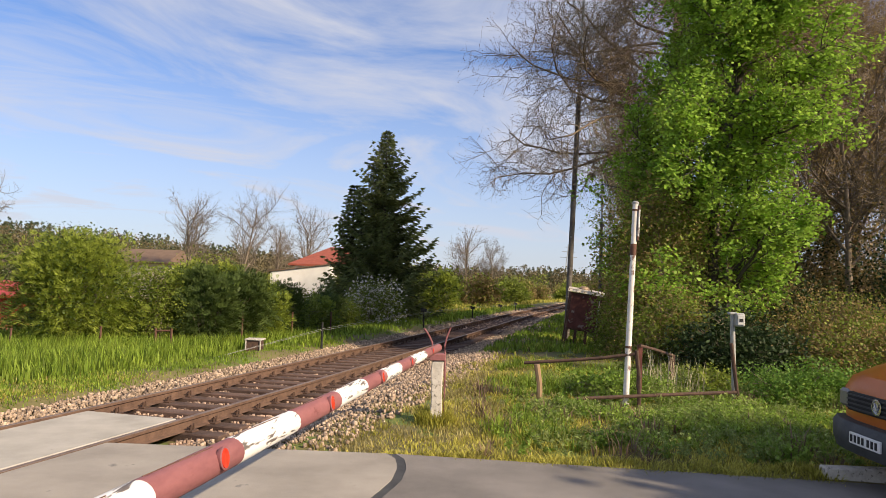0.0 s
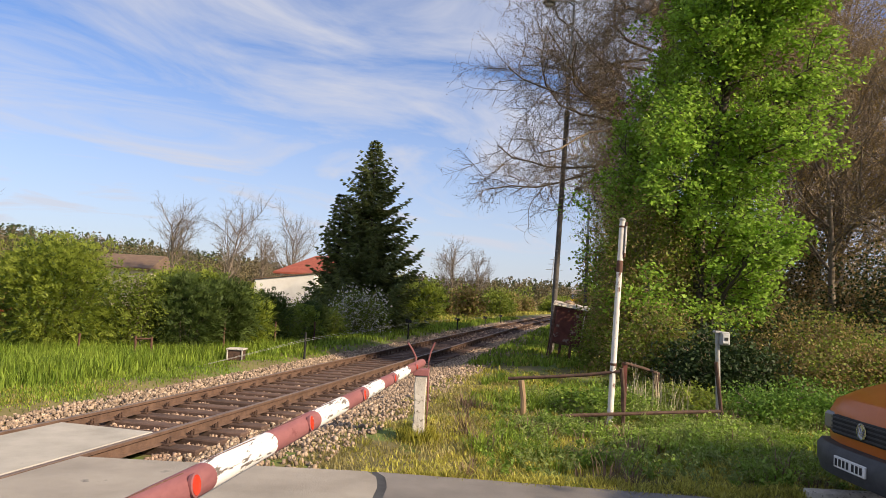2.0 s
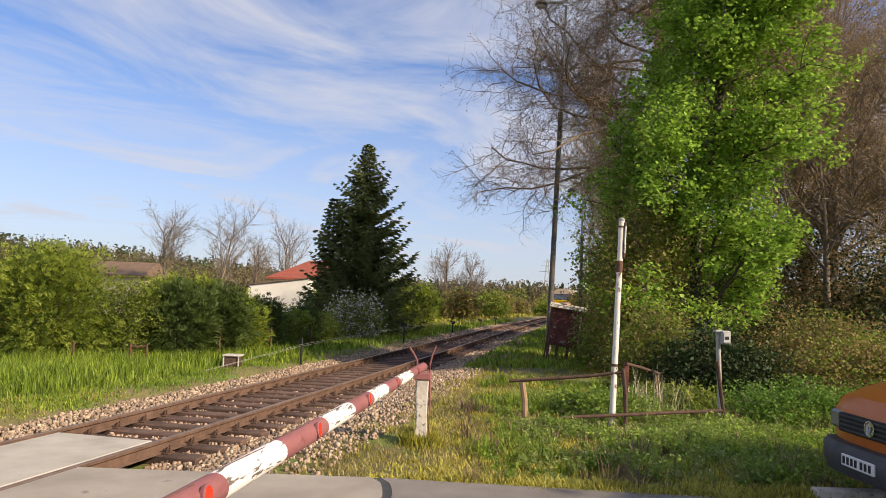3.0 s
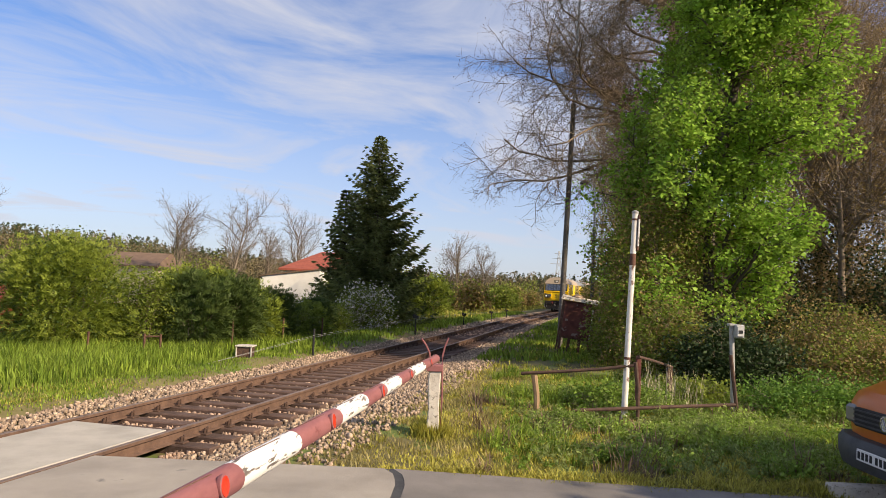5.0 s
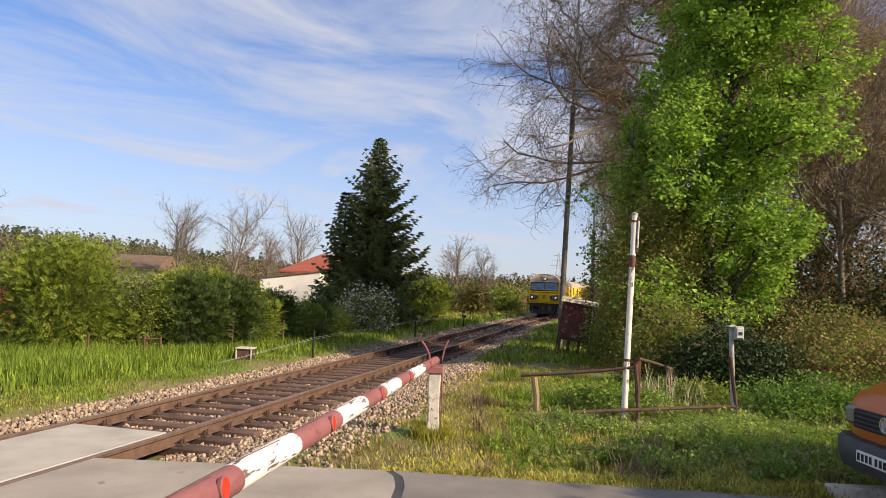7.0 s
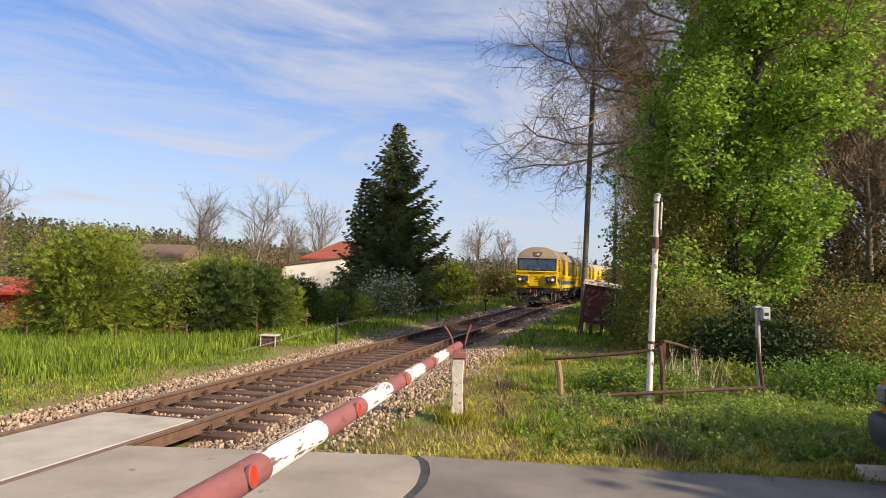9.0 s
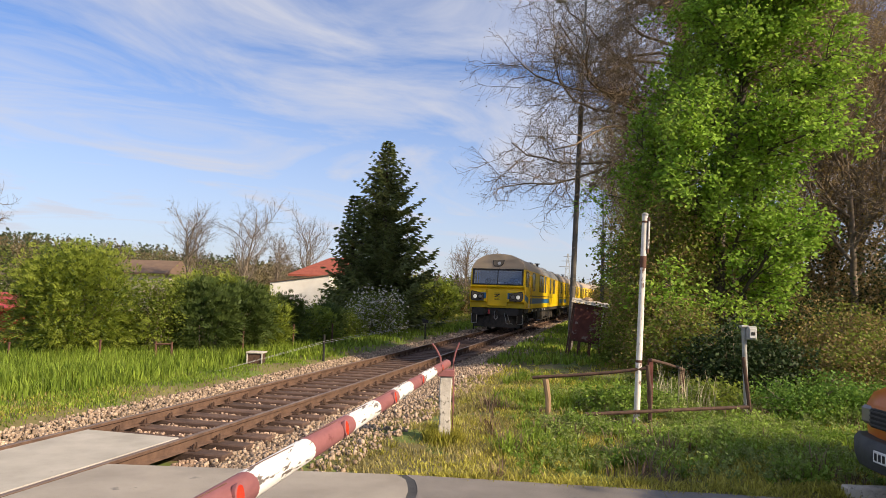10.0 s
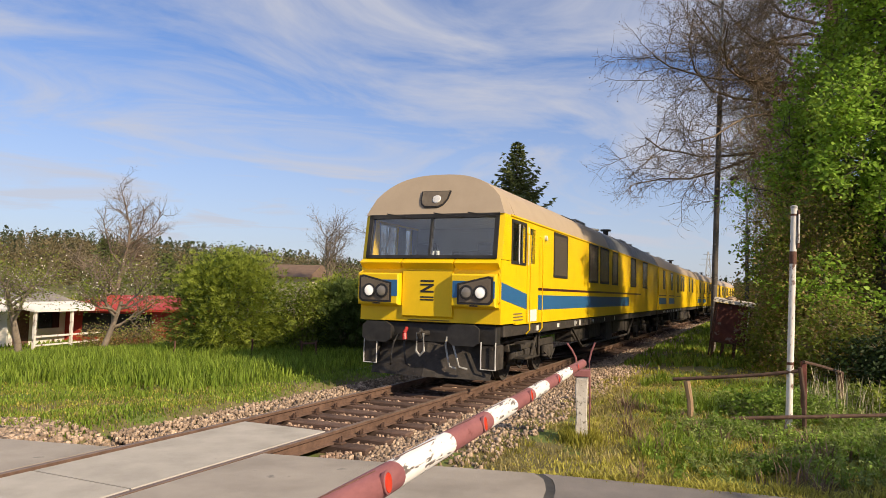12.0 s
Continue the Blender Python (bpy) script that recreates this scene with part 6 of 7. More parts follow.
def blades(name, seed, count, spot, height, mat, label, width=0.012, lean=0.45, clump=0):
    """Grass as one sheet of separate blades; spot gives x, y arrays and a factor on the height."""
    rng = np.random.default_rng(seed)
    x, y, k = spot(rng, count // clump if clump else count)
    a = None
    if clump:
        # tufts: blades leaning out of a common root, every tuft of its own height
        k = k * rng.uniform(0.3, 1.8, len(x))
        rep = rng.integers(clump // 2, clump * 3 // 2, len(x))
        cx, cy, k = np.repeat(x, rep), np.repeat(y, rep), np.repeat(k, rep)
        dx, dy = rng.normal(size=(2, len(cx))) * 0.05
        x, y, a = cx + dx, cy + dy, np.arctan2(dy, dx)
    z = ground_z(x, y) - 0.01
    n = len(x)
    h = height * rng.uniform(0.45, 1.3, n) * k
    a = rng.uniform(0, 6.283, n) if a is None else a + rng.normal(size=n) * 0.5
    ln = lean * h * rng.uniform(0.2, 1.3, n)
    w = width * rng.uniform(0.6, 1.4, n)
    p = np.stack([x, y, z], -1)
    side = np.stack([-np.sin(a), np.cos(a), 0 * a], -1) * w[:, None]
    out = np.stack([np.cos(a) * ln, np.sin(a) * ln, h], -1)
    mid = p + out * np.array([0.35, 0.35, 0.6])
    tip = p + out * np.array([1, 1, 1.0])
    v = np.stack([p - side, p + side, mid + side * 0.8, tip, mid - side * 0.8], 1).reshape(-1, 3)
    i = np.arange(n)[:, None] * 5
    tri = np.concatenate([i + np.array([[0, 1, 2]]), i + np.array([[0, 2, 4]]), i + np.array([[4, 2, 3]])], 0)
    return tagged(new(name, fast_mesh(name, v, tri, mat)), label, "grass", kind="stuff")


def patchy(x, y, k=0.9, bias=0.0):
    """Uneven growth, in patches of about a metre."""
    n = np.sin(x * 2.1 * k + 1.3 * np.sin(y * 1.7 * k)) + np.sin(y * 2.6 * k + 1.1 * np.sin(x * 1.9 * k + 2))
    return np.clip(0.5 + 0.35 * n + bias, 0, 1.3)


def area(x0, x1, y0, y1, keep):
    def spot(rng, n):
        x, y = rng.uniform(x0, x1, n), rng.uniform(y0, y1, n)
        off, s = off_track(x, y)
        k = keep(x, y, off)
        m = rng.uniform(0, 1, n) < np.clip(k, 0, 1)
        return x[m], y[m], 0.55 + 0.45 * np.clip(k[m], 0, 1)
    return spot


def make_grass():
    verge = lambda y: smooth(7.42, 7.8, y)
    # tall fresh grass on the far side of the line, short and dry towards the ballast
    blades("tall_grass", 11, 90000, area(-17, -3, 8.2, 24, lambda x, y, o: smooth(2.7, 4.4, -o) * smooth(11.6, 13.4, y + 0.5 * patchy(x, y, 1.3))), 0.36, GRASS, "tall fresh green grass in front of the hedge")
    blades("short_grass", 12, 120000, area(-15, -2, 7.4, 22, lambda x, y, o: smooth(1.9, 2.5, -o) * verge(y) * (0.35 + 0.9 * patchy(x, y))), 0.085, GRASS, "short yellowish grass beside the ballast", 0.009)
    blades("dry_grass", 13, 36000, area(-15, -3, 7.4, 17, lambda x, y, o: smooth(2.1, 2.6, -o) * verge(y) * (1 - 0.55 * smooth(3.2, 5.5, -o)) * (1 - smooth(12.2, 14, y)) * patchy(x, y, 1.4)), 0.075, GRASS_DRY, "dry straw-coloured grass at the ballast edge", 0.008)
    blades("worn_turf", 34, 60000, area(-17, -3, 7.5, 14, lambda x, y, o: smooth(2.0, 2.6, -o) * verge(y) * (1 - smooth(12.4, 14, y)) * (0.4 + 0.8 * patchy(x, y, 2.3))), 0.05, GRASS_LIME, "short worn yellowish turf beside the crossing", 0.008, 1.0)
    blades("lawn", 14, 60000, area(-40, -8, 17, 48, lambda x, y, o: smooth(5.5, 7.5, -o) * np.ones_like(x)), 0.16, GRASS, "mown garden lawn behind the hedge", 0.03)
    blades("line_grass", 15, 110000, area(-10, 20, 20, 75, lambda x, y, o: smooth(2.0, 2.5, abs(o)) * (1 - smooth(7, 9, abs(o))) * (0.5 + 0.8 * patchy(x, y, 0.5))), 0.2, GRASS, "grass along both sides of the line", 0.028)
    blades("field_grass", 19, 50000, area(-70, 70, 45, 140, lambda x, y, o: smooth(3, 4, abs(o))), 0.35, GRASS_LIME, "rough grass in the fields beyond", 0.10)
    # verge between the road and the broken frame: tufts, straw and weeds
    inner = lambda x, y: smooth(0.0, 1.6, x - 0.16 * (y - 8))
    blades("verge_grass", 16, 135000, area(-1.2, 7.5, 7.4, 16, lambda x, y, o: smooth(2.3, 3.5, o) * verge(y) * (0.12 + 0.95 * patchy(x, y, 1.2)) * (0.3 + 0.7 * inner(x, y)) * (1 - 0.6 * smooth(9.3, 9.9, y) * (1 - smooth(11.2, 11.8, y)) * inner(x, y))), 0.075, GRASS_LIME, "yellow-green grass tufts on the roadside verge", 0.007, 1.3, 22)
    blades("verge_turf", 26, 60000, area(-1.6, 7.5, 7.4, 14, lambda x, y, o: smooth(2.9, 3.9, o) * verge(y) * patchy(x, y, 2.1)), 0.07, GRASS_LIME, "short turf under the taller tufts", 0.007)
    blades("verge_straw", 17, 60000, area(-2.2, 6, 7.4, 17, lambda x, y, o: smooth(2.2, 3.2, o) * verge(y) * patchy(x, y, 1.7, 0.15) * (1 - 0.6 * inner(x, y))), 0.09, GRASS_DRY, "dry trampled grass round the barrier post", 0.007, 0.9)
    blades("dead_stalks", 27, 9000, area(0.4, 6.5, 7.5, 12.5, lambda x, y, o: smooth(2.8, 3.6, o) * verge(y) * np.clip(patchy(x, y, 1.5, -0.25), 0, 1)), 0.19, LEAF_DEAD, "brown dead stalks among the grass", 0.007, 0.7, 16)
    blades("verge_green", 18, 42000, area(0.6, 9, 7.8, 17, lambda x, y, o: smooth(3.2, 4.2, o) * smooth(7.8, 8.8, y) * patchy(x, y, 0.8, 0.0) * (1 - 0.8 * smooth(9.2, 9.8, y) * (1 - smooth(11.2, 12.0, y)))), 0.19, GRASS, "lush green grass tufts round the broken frame", 0.008, 0.95, 24)
    blades("far_bank_grass", 20, 50000, area(-2, 14, 13, 30, lambda x, y, o: smooth(2.5, 3.3, o) * (0.3 + 0.8 * patchy(x, y, 0.6))), 0.10, GRASS_LIME, "sunlit grass on the bank by the cabinet", 0.010, 1.0, 14)
    blades("road_fringe", 28, 9000, area(-0.6, 4.2, 7.32, 7.7, lambda x, y, o: 0.4 + 0.6 * patchy(x, y, 3.0)), 0.06, GRASS_LIME, "grass creeping over the road edge", 0.006, 1.2, 10)

    blades("dry_reeds", 33, 260, area(3.2, 4.6, 11.9, 12.9, lambda x, y, o: patchy(x, y, 1.8)), 0.75, GRASS_STRAW, "pale dry stalks standing inside the broken frame", 0.006, 0.25)
    ring = lambda x, y, o: (1 - smooth(0.16, 0.34, np.hypot(x + 0.06, y - 9.42))) * smooth(0.09, 0.11, np.hypot(x + 0.06, y - 9.42))
    blades("post_grass", 29, 5200, area(-0.5, 0.4, 9.0, 9.8, ring), 0.2, GRASS_LIME, "grass tufts round the foot of the concrete post", 0.007, 0.6)


make_grass()


def make_weeds():
    """Leafy weeds on the verge: mounded plants of many small leaves on thin stems, thick in patches and open between."""
    rng = np.random.default_rng(31)
    n = 5200
    x, y = rng.uniform(0.2, 7.4, n), rng.uniform(7.75, 13.5, n)
    o, _ = off_track(x, y)
    lush = smooth(0.5, 1.9, x - 0.10 * (y - 8)) * (0.35 + 0.65 * smooth(7.9, 8.9, y))
    dens = lush * np.clip(patchy(x, y, 1.0, 0.12), 0, 1)
    m = rng.uniform(0, 1, n) < dens
    x, y, dens = x[m], y[m], dens[m]
    h = rng.uniform(0.14, 0.46, len(x)) * (0.45 + 0.65 * dens) * np.where((y > 9.4) & (y < 11.15), 0.5, 1.0)
    z = ground_z(x, y)
    for name, mat, lb, pick in (("weeds", LEAF_NETTLE, "broad-leaved weeds growing on the verge", rng.uniform(0, 1, len(x)) < 0.5), ("pale_weeds", LEAF_HERB, "pale grey-green herbs growing on the verge", None)):
        if pick is None:
            pick = ~last
        last = pick
        px, py, pz, ph = x[pick], y[pick], z[pick], h[pick]
        k = 34
        # stems fan out of the root, leaves stand along them
        a = rng.uniform(0, 6.283, (len(px), 5))
        ln = rng.uniform(0.15, 0.75, (len(px), 5)) * ph[:, None]
        tipx, tipy, tipz = px[:, None] + np.cos(a) * ln, py[:, None] + np.sin(a) * ln, pz[:, None] + ph[:, None] * rng.uniform(0.7, 1.1, (len(px), 5))
        j = rng.integers(0, 5, (len(px), k))
        u = rng.uniform(0.12, 1.0, (len(px), k))
        take = lambda q: np.take_along_axis(q, j, 1)
        p = np.stack([px[:, None] * (1 - u) + take(tipx) * u, py[:, None] * (1 - u) + take(tipy) * u, pz[:, None] * (1 - u) + take(tipz) * u], -1) + rng.normal(size=(len(px), k, 3)) * np.array([0.03, 0.03, 0.014])
        v, f = leaves(rng, p.reshape(-1, 3), 0.030 if mat is LEAF_NETTLE else 0.020, flat=0.5, long=1.7 if mat is LEAF_NETTLE else 2.8)
        tagged(new(name, fast_mesh(name, v, f, mat)), lb, "weeds", kind="stuff")
        root = np.stack([px, py, pz], -1)
        tip = np.stack([tipx, tipy, tipz], -1)
        v, f = tubes([(root[i], tip[i, q], 0.004, 0.002) for i in range(len(px)) for q in range(5)], 3)
        tagged(new("weed_stems", fast_mesh("weed_stems", v, f, mat)), "thin stems of roadside weeds", "weeds", kind="stuff")


make_weeds()


def make_stones():
    """Crushed stone: every stone a small uneven lump."""
    rng = np.random.default_rng(7)
    cube = np.array([(-1, -1, -1), (1, -1, -1), (1, 1, -1), (-1, 1, -1), (-0.7, -0.7, 1), (0.7, -0.7, 1), (0.7, 0.7, 1), (-0.7, 0.7, 1)], float)
    fc = np.array([(0, 3, 2, 1), (4, 5, 6, 7), (0, 1, 5, 4), (1, 2, 6, 5), (2, 3, 7, 6), (3, 0, 4, 7)])

    def lay(name, n, s0, s1, size, zlow, label, power):
        s = s0 + (s1 - s0) * rng.uniform(0, 1, n) ** power
        o = rng.uniform(-2.0, 3.1, n)
        keep = ((s > 1.05) | ((abs(o) > 0.9) & (s > -0.35 - 0.16 * o))) & (abs(abs(o) - 0.7535) > 0.09)
        keep &= (abs(o) < 2.1) | (rng.uniform(0, 1, n) < 0.6 - 0.3 * (o > 2.6))
        s, o = s[keep], o[keep]
        a = np.interp(s, S_, A_)
        x = np.interp(s, S_, X_) + o * np.cos(a)
        y = np.interp(s, S_, Y_) - o * np.sin(a)
        m = len(s)
        z = np.where(abs(o) < 1.4, -0.245, -0.245 + 0.13 * np.clip((abs(o) - 1.4) / 0.9, 0, 1))
        z = np.where(o > 2.2, np.maximum(z, ground_z(x, y) + 0.005), z) + rng.uniform(-0.02, zlow, m)
        c = cube[None] + rng.normal(size=(m, 8, 3)) * 0.28
        sc = size * rng.uniform(0.55, 1.35, (m, 1, 1)) * rng.uniform(0.7, 1.2, (m, 1, 3))
        th = rng.uniform(0, 6.28, m)
        ct, st = np.cos(th)[:, None], np.sin(th)[:, None]
        c = c * sc
        c = np.stack([c[..., 0] * ct - c[..., 1] * st, c[..., 0] * st + c[..., 1] * ct, c[..., 2]], -1)
        v = (c + np.stack([x, y, z], -1)[:, None]).reshape(-1, 3)
        f = (fc[None] + np.arange(m)[:, None, None] * 8).reshape(-1, 4)
        inside = np.repeat(abs(o) < 1.15, 6)
        for nm, pick, mat, lb in ((name, ~inside, STONE, label), (name + "_inner", inside, STONE_DARK, "oily brown " + label.split(" ", 1)[1])):
            used, back = np.unique(f[pick], return_inverse=True)
            tagged(new(nm, fast_mesh(nm, v[used], back.reshape(-1, 4), mat)), lb, "ballast", kind="stuff")

    lay("ballast_stones", 74000, -1.0, 26, 0.020, 0.035, "pale crushed stone ballast beside the sleepers", 1.25)
    n = 5200
    x, y = rng.uniform(-11, -4.4, n), 7.3 + 1.1 * rng.uniform(0, 1, n) ** 1.7
    o, _ = off_track(x, y)
    m = o < -0.95
    x, y = x[m], y[m]
    c = (cube[None] + rng.normal(size=(len(x), 8, 3)) * 0.28) * 0.024 * rng.uniform(0.5, 1.4, (len(x), 1, 1))
    v = (c + np.stack([x, y, ground_z(x, y) + 0.012], -1)[:, None]).reshape(-1, 3)
    f = (fc[None] + np.arange(len(x))[:, None, None] * 8).reshape(-1, 4)
    tagged(new("gravel_edge", fast_mesh("gravel_edge", v, f, STONE)), "loose gravel along the road edge", "gravel", kind="stuff")
    lay("ballast_far", 16000, 24, 110, 0.055, 0.03, "crushed stone ballast further along the line", 1.2)


make_stones()


def plant_bush(k, kind, x, y, r, h, n, size):
    names = {"thuja": ("thuja_bush", "bright yellow-green thuja in the garden hedge", LEAF_THUJA), "yew": ("yew_bush", "dark green evergreen shrub in the hedge", LEAF_YEW),
             "mix": ("hedge_bush", "loose green garden shrub by the fence", LEAF_BUSH), "brown": ("thicket", "brownish budding thicket beside the line", LEAF_BROWN)}
    nm, lb, mat = names[kind]
    second = (LEAF_BUSH, n // 3, size) if kind == "brown" else ((LEAF_YEW, n // 3, size) if kind == "thuja" else None)
    bush(nm, lb, k, (x, y), (r, r * 0.85, h), n, size, mat, second, sprays=kind in ("thuja", "yew"))


def make_hedge():
    row = [("thuja", -9.9, 18.8, 2.0, 3.45, 15000, 0.068), ("mix", -7.95, 19.4, 0.8, 2.5, 3600, 0.075), ("thuja", -7.4, 20.3, 0.85, 2.7, 3600, 0.08), ("yew", -6.75, 19.8, 1.0, 2.45, 5200, 0.08),
           ("mix", -7.5, 21.7, 0.9, 2.9, 3200, 0.08), ("thuja", -6.75, 21.6, 0.75, 2.6, 3000, 0.08), ("yew", -6.2, 21.2, 1.0, 2.4, 4600, 0.08), ("thuja", -5.9, 22.6, 0.95, 2.2, 3200, 0.08), ("yew", -5.6, 23.8, 1.0, 2.1, 4600, 0.065),
           ("mix", -5.4, 25.2, 1.0, 1.7, 2800, 0.08), ("thuja", -4.9, 26.6, 0.8, 1.6, 2800, 0.07), ("yew", -5.0, 28.4, 1.0, 1.8, 3400, 0.07), ("mix", -4.6, 30.2, 1.0, 1.35, 2400, 0.09), ("yew", -12.3, 23.5, 0.9, 1.6, 2200, 0.08),
           ("mix", -12.6, 21.6, 0.9, 1.5, 2200, 0.075), ("brown", -16.4, 25.2, 1.1, 1.25, 1800, 0.07), ("brown", -18.6, 25.6, 1.2, 1.1, 1800, 0.07), ("mix", -14.2, 25.8, 1.1, 1.3, 2200, 0.075)]
    for k, (kind, x, y, r, h, n, size) in enumerate(row):
        plant_bush(100 + k, kind, x, y, r, h, n, size)
    bush("blossom_bush", "flowering bush with white blossom beside the spruces", 140, (-3.35, 32.5), (1.35, 1.1, 2.25), 2600, 0.10, LEAF_BUSH, (BLOSSOM, 1500, 0.085))
    # thickets along the line in the distance
    rng = random.Random(5)
    for k in range(30):
        s = 36 + 3.4 * k + rng.uniform(-1, 1)
        o = -rng.uniform(5.5, 12) - 0.03 * k
        p = track(s, o)
        kind = rng.choice(("brown", "mix", "brown", "thuja", "mix"))
        plant_bush(200 + k, kind, p.x, p.y, rng.uniform(1.4, 2.6), rng.uniform(2.2, 3.8), 1500, 0.2 if kind != "thuja" else 0.17)
    for s, o, r, h in ((66, 4.6, 1.5, 3.2), (72, 4.4, 1.6, 3.6), (78, 4.4, 1.7, 4.0), (85, 4.6, 1.8, 4.2), (92, 4.6, 2.0, 4.4)):
        p = track(s, o)
        plant_bush(260 + s, "brown", p.x, p.y, r, h, 2600, 0.13)
    # tall thickets added on the sun side, to shade the distant train
    for s in (54, 61, 68, 75, 82):
        p = track(s, 9.0)
        plant_bush(500 + s, "brown", p.x, p.y, 2.7, 10.5, 4200, 0.2)
    for k in range(14):
        s = 60 + 6 * k
        p = track(s, rng.uniform(6, 12))
        plant_bush(240 + k, rng.choice(("brown", "mix")), p.x, p.y, rng.uniform(1.6, 2.6), rng.uniform(2.4, 4.0), 1300, 0.2)


make_hedge()
spruce(51, (-3.7, 38.0), 10.15, 3.5, "tall dark green spruce beside the line")
spruce(52, (-5.5, 39.0), 7.3, 1.75, "smaller dark spruce standing against the tall one")


spruce(53, (-30.5, 41.0), 5.6, 2.1, "dark spruce among the gardens")
spruce(54, (-27.2, 43.0), 4.8, 1.9, "small dark spruce among the gardens")


def make_trees():
    tree("maple_tree", "young maple in bright fresh green leaf", 61, (7.35, 19.8), 14.2, MAPLE, BARK, LEAF_MAPLE, 120000, 0.078, 0.12, r=0.17)
    tree("oak_tree", "large bare oak with fine dark twigs and buds", 62, (9.0, 29.0), 18.5, BIG_OAK, BARK_OAK, LEAF_BUD, 50000, 0.03, 0.03, r=0.38)
    tree("oak_tree", "spreading budding oak among the undergrowth", 63, (17.0, 30.0), 15.0, OAK, BARK_OAK, LEAF_BROWN, 30000, 0.05, 0.12, r=0.26)
    tree("oak_tree", "tall bare tree with brownish buds", 64, (18.5, 35.0), 16.0, OAK, BARK_OAK, LEAF_BROWN, 30000, 0.055, 0.14, r=0.32)
    for k, (x, y, h, r) in enumerate(((13.6, 24.5, 10.5, 0.14), (15.6, 27.5, 12.0, 0.16), (11.6, 26.5, 10.0, 0.13), (17.5, 25.0, 11.0, 0.15), (16.0, 22.5, 9.0, 0.12))):
        tree("bare_tree", "slender bare tree with reddish brown buds", 70 + k, (x, y), h, BARE, BARK_GREY, LEAF_BROWN, 9000, 0.05, 0.12, r=r)
    for k, (x, y, h) in enumerate(((-22.3, 60, 7.4), (-17.4, 58, 7.2), (-14.8, 72, 7.6), (-16.0, 66, 6.0), (1.5, 75, 6.0), (4.5, 84, 5.5))):
        tree("bare_tree", "pollarded bare tree among the houses", 80 + k, (x, y), h, BARE, BARK_GREY, LEAF_BUD, 900, 0.05, 0.05, r=0.13)
    # budding trees on the bank, along the line towards the bend
    for k, (s, o, h) in enumerate(((36, 8.0, 12.0), (44, 7.6, 11.0), (52, 8.6, 13.0), (60, 7.8, 11.5), (69, 9.0, 12.5))):
        p = track(s, o)
        tree("bank_tree", "budding tree on the bank beside the line", 170 + k, (p.x, p.y), h, BARE, BARK_GREY, LEAF_BUSH, 9000, 0.06, 0.14, r=0.15, second=(LEAF_BROWN, 6000, 0.05), group="trees on the bank")
    tree("bare_tree", "wide bare fruit tree in the garden", 90, (-22.6, 31.0), 5.5, FRUIT, BARK_GREY, LEAF_BUD, 1500, 0.03, 0.04, r=0.16)
    tree("apple_tree", "leaning old apple tree with first blossom", 91, (-15.1, 20.2), 2.0, APPLE, BARK_GREY, LEAF_BUSH, 2200, 0.045, 0.2, (0.35, 0.0), 0.11, (BLOSSOM, 350, 0.04))
    tree("apple_tree", "old apple tree beside the garden porch", 92, (-18.3, 20.6), 2.5, APPLE, BARK_GREY, LEAF_BUSH, 3600, 0.045, 0.22, (0.2, 0.0), 0.13, (BLOSSOM, 400, 0.04))


make_trees()


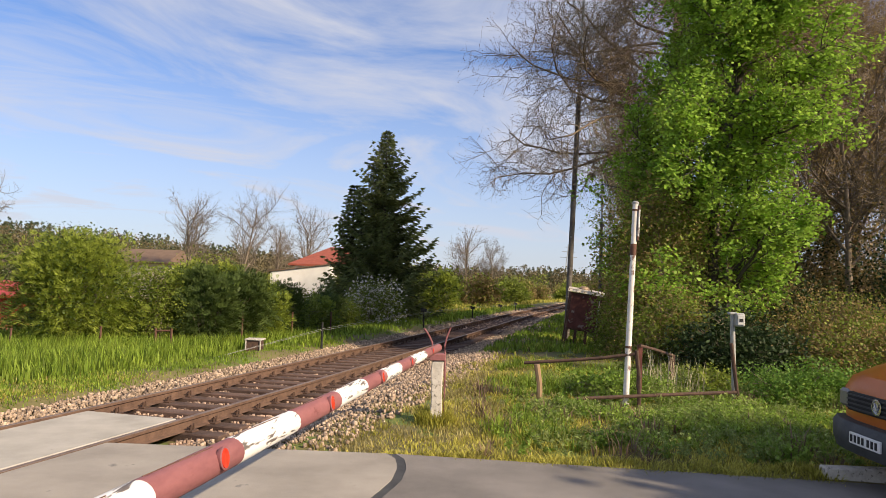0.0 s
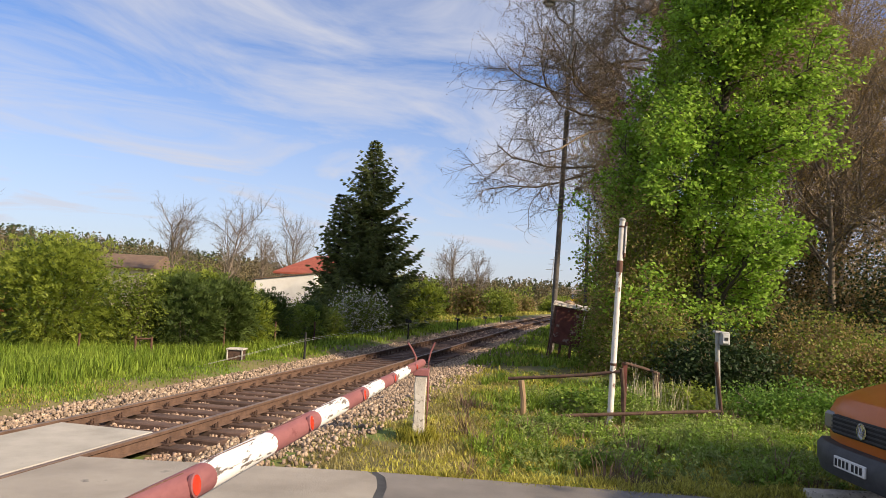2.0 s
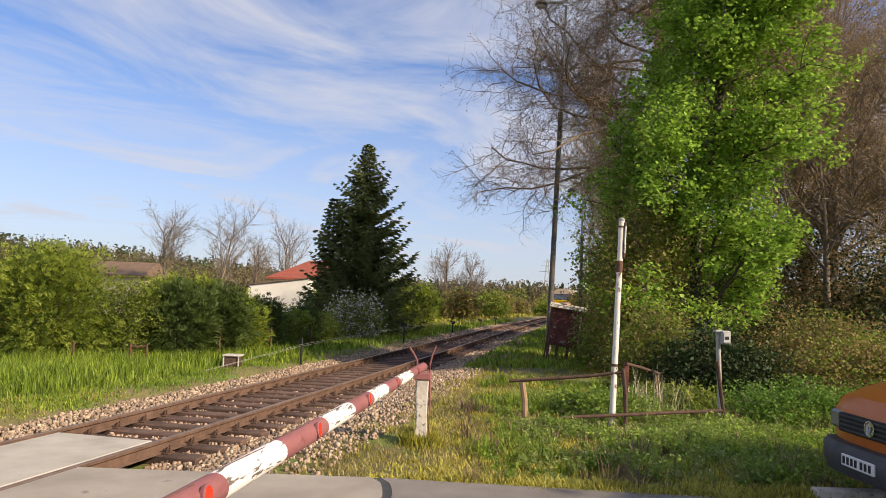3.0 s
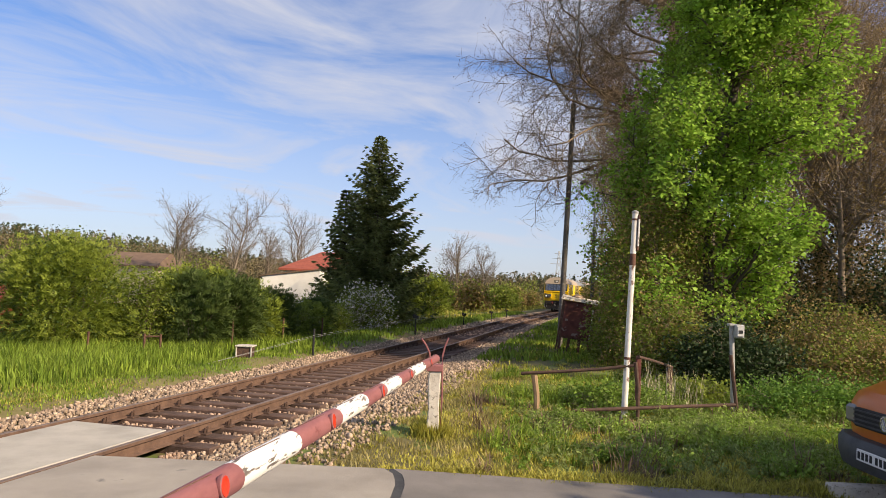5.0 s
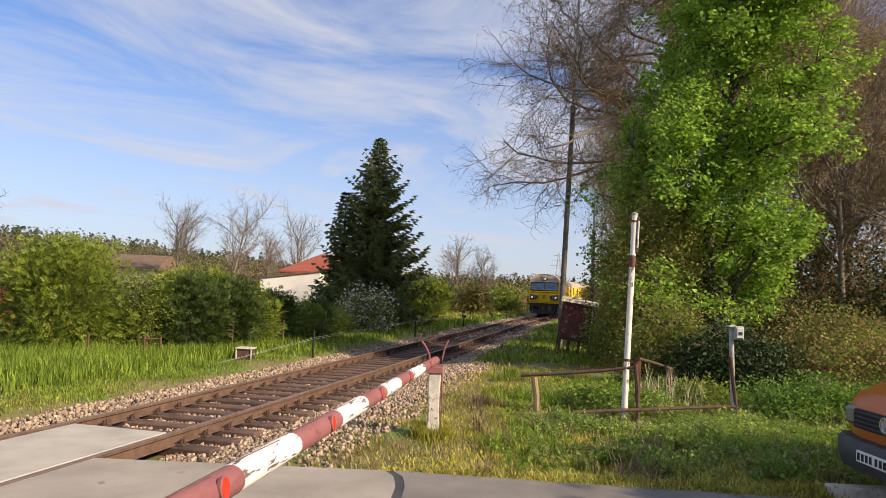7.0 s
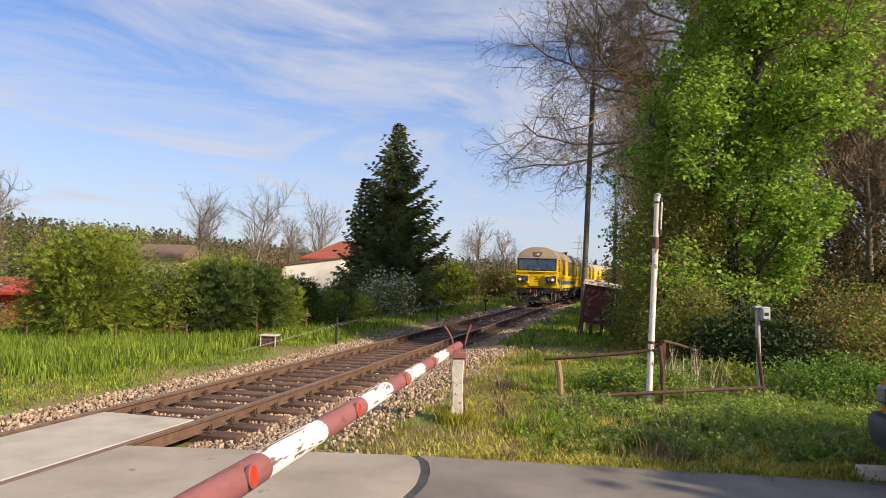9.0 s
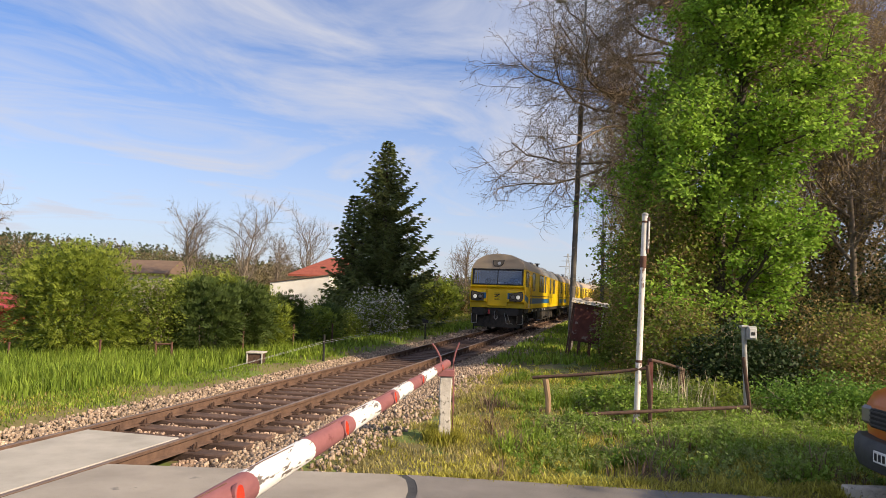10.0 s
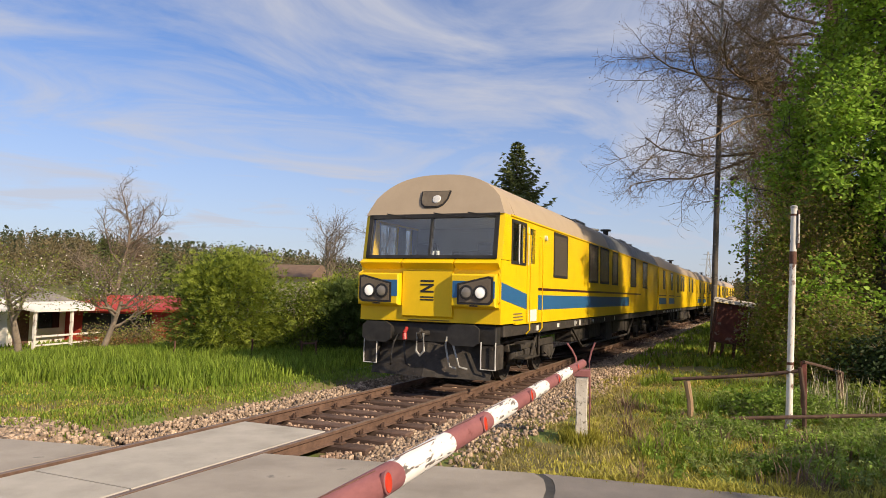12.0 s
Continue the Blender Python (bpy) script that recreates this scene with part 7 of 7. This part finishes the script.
def make_undergrowth():
    # sunlit shrubs left of the maple, dark shrub and brambles to its right
    rows = [("green_shrub", "budding green shrub by the white pole", (4.9, 15.8), (1.0, 0.8, 2.0), 3124, 0.087, LEAF_BUSH, (LEAF_BROWN, 2106, 0.056)),
            ("green_shrub", "tall loose shrub with brown and green leaves", (5.4, 18.8), (1.3, 1.1, 5.2), 6000, 0.087, LEAF_BUSH, (LEAF_BROWN, 6500, 0.063)),
            ("green_shrub", "yellow-green shrub behind the cabinet", (6.2, 22.5), (1.1, 1.0, 3.2), 3348, 0.102, LEAF_BUSH, (LEAF_BROWN, 3650, 0.071)),
            ("green_shrub", "small leafy shrub beside the cabinet", (4.9, 20.8), (0.8, 0.7, 1.7), 2008, 0.091, LEAF_BUSH, None),
            # the hollow's deep shade is put into this shrub's leaf colour
            ("dark_shrub", "shrub coloured dark for a hollow in deep shade", (6.0, 15.0), (1.3, 0.9, 1.6), 5803, 0.087, LEAF_DARK, None),
            ("dark_shrub", "dense brown shrub under the trees", (9.2, 16.8), (1.5, 1.1, 1.9), 2678, 0.081, LEAF_BROWN, (LEAF_BUSH, 3000, 0.056)),
            ("bramble", "tangled brown brambles behind the nettles", (8.6, 14.4), (1.6, 0.9, 1.35), 4017, 0.076, LEAF_BROWN, (LEAF_BUSH, 2808, 0.072)),
            ("bramble", "brown and green brambles on the bank", (10.6, 14.6), (1.8, 1.0, 1.7), 4017, 0.081, LEAF_BROWN, (LEAF_BUSH, 2808, 0.072)),
            ("nettle_patch", "dense green nettles beside the footpath", (6.1, 11.9), (1.25, 0.7, 0.80), 6500, 0.056, LEAF_HEDGE, None),
            ("nettle_patch", "dense green nettles along the roadside", (7.9, 11.5), (1.4, 0.7, 0.86), 6500, 0.056, LEAF_HEDGE, None),
            ("leafy_weeds", "dark leafy weeds inside the broken frame", (3.0, 12.2), (0.9, 0.5, 0.5), 1897, 0.072, LEAF_NETTLE, None),
            ("leafy_weeds", "dark leafy weeds below the white pole", (4.4, 12.9), (0.9, 0.5, 0.55), 1674, 0.072, LEAF_BUSH, None),
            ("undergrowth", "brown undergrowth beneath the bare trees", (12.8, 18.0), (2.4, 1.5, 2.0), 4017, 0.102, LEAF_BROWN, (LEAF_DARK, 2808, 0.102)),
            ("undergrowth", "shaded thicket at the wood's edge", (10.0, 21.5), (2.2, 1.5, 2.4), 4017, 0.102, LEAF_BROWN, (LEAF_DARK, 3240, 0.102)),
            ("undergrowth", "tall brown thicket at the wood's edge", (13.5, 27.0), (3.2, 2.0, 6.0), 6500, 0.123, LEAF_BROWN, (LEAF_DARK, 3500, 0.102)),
            ("undergrowth", "tangled thicket behind the maple", (8.2, 27.0), (2.2, 1.8, 4.2), 4017, 0.112, LEAF_BROWN, (LEAF_BUSH, 2808, 0.102)),
            ("undergrowth", "tall brown wood behind the maple", (13.0, 41.0), (4.5, 2.5, 8.5), 11000, 0.16, LEAF_BROWN, (LEAF_BUSH, 2600, 0.18)),
            ("undergrowth", "tall budding wood behind the oak", (12.4, 34.0), (3.4, 2.4, 7.5), 9000, 0.15, LEAF_BROWN, (LEAF_BUSH, 2400, 0.15)),
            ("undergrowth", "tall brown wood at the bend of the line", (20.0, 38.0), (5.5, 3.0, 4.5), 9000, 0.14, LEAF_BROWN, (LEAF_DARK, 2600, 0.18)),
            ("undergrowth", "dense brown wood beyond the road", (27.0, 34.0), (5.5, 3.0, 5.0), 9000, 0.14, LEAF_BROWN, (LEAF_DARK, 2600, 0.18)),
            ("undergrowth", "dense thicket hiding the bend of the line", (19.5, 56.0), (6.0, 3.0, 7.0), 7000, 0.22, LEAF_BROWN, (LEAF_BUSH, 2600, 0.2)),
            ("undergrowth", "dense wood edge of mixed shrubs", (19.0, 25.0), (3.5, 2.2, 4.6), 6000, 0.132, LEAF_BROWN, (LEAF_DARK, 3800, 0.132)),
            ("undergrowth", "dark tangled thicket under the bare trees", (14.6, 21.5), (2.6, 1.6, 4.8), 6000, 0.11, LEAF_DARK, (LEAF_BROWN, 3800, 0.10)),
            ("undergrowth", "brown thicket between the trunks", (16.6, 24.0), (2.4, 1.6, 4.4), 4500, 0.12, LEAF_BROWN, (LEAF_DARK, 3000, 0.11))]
    for k, (nm, lb, at, radii, n, size, mat, second) in enumerate(rows):
        bush(nm, lb, 300 + k, at, radii, n, size, mat, second)


make_undergrowth()


def make_far_woods():
    """The wooded ridge: hundreds of small ragged trees."""
    rng = np.random.default_rng(17)
    for name, label, mat, n, conifer in (("far_pines", "dark pine wood along the distant ridge", LEAF_PINE, 1900, True), ("far_trees", "brownish budding wood on the hillside", LEAF_FAR, 2200, False), ("far_green", "fresh green trees on the hillside", LEAF_BUSH, 90, False)):
        ang = rng.uniform(-0.95, 0.62, n)
        r = rng.uniform(215, 345, n) if conifer else rng.uniform(140, 300, n)
        keep = ~((ang > -0.02) & (r < 170))
        ang, r = ang[keep], r[keep]
        x, y = np.sin(ang) * r, np.cos(ang) * r
        off, _ = off_track(x, y)
        m = abs(off) > 14
        x, y = x[m], y[m]
        z = ground_z(x, y)
        k = 84
        h = rng.uniform(4.4, 8.2, len(x)) if conifer else rng.uniform(4, 7.5, len(x))
        h = h * np.where(x < -60, 1.35, 1.0)
        u = rng.uniform(0, 1, (len(x), k))
        wd = (1 - u) ** 0.8 * 0.22 + 0.02 if conifer else np.sqrt(np.clip(u * (1.05 - u), 0, 1)) * 0.55
        a = rng.uniform(0, 6.28, (len(x), k))
        rr = wd * h[:, None] * rng.uniform(0.5, 1.0, (len(x), k))
        p = np.stack([x[:, None] + rr * np.cos(a), y[:, None] + rr * np.sin(a), z[:, None] + h[:, None] * (0.08 + 0.92 * u)], -1).reshape(-1, 3)
        v, f = leaves(rng, p, 0.45 if conifer else 0.34, flat=0.0)
        tagged(new(name, fast_mesh(name, v, f, mat)), label, "woodland", kind="stuff")


make_far_woods()


def make_shadow_caster():
    """A small tree added out of view; its rounded shadow lies across the road."""
    th = bush("shadow_caster_tree", "round leafy tree added out of view to shade the road", 96, (16.8, -0.3), (3.0, 2.9, 3.2), 40000, 0.21, LEAF_DARK, None, base=6.0, category="tree")
    v, f = tubes([((0, 0, -0.1), (0.05, 0.02, 2.2), 0.17, 0.14), ((0.05, 0.02, 2.2), (0, 0, 4.6), 0.14, 0.11), ((0, 0, 4.6), (0.02, 0.05, 7.4), 0.11, 0.05)], 9)
    new_part(th, "trunk", v, f, BARK)


make_shadow_caster()


def motions():
    """The train rolls up to the crossing; its wheels turn with it."""
    place = lambda t: float(np.interp(t, RUN_T, RUN_S))
    for car, back in TRAIN:
        walk(car, [(i * 0.5, car_pose(min(place(i * 0.5) + back, 165))) for i in range(25)])
    steps = [i / 30 for i in range(361)]
    for wheel, y in WHEELS:
        walk(wheel, [(t, Matrix.Translation((0, y, 0.46)) @ Matrix.Rotation((place(0) - place(t)) / 0.46, 4, "X")) for t in steps])


motions()
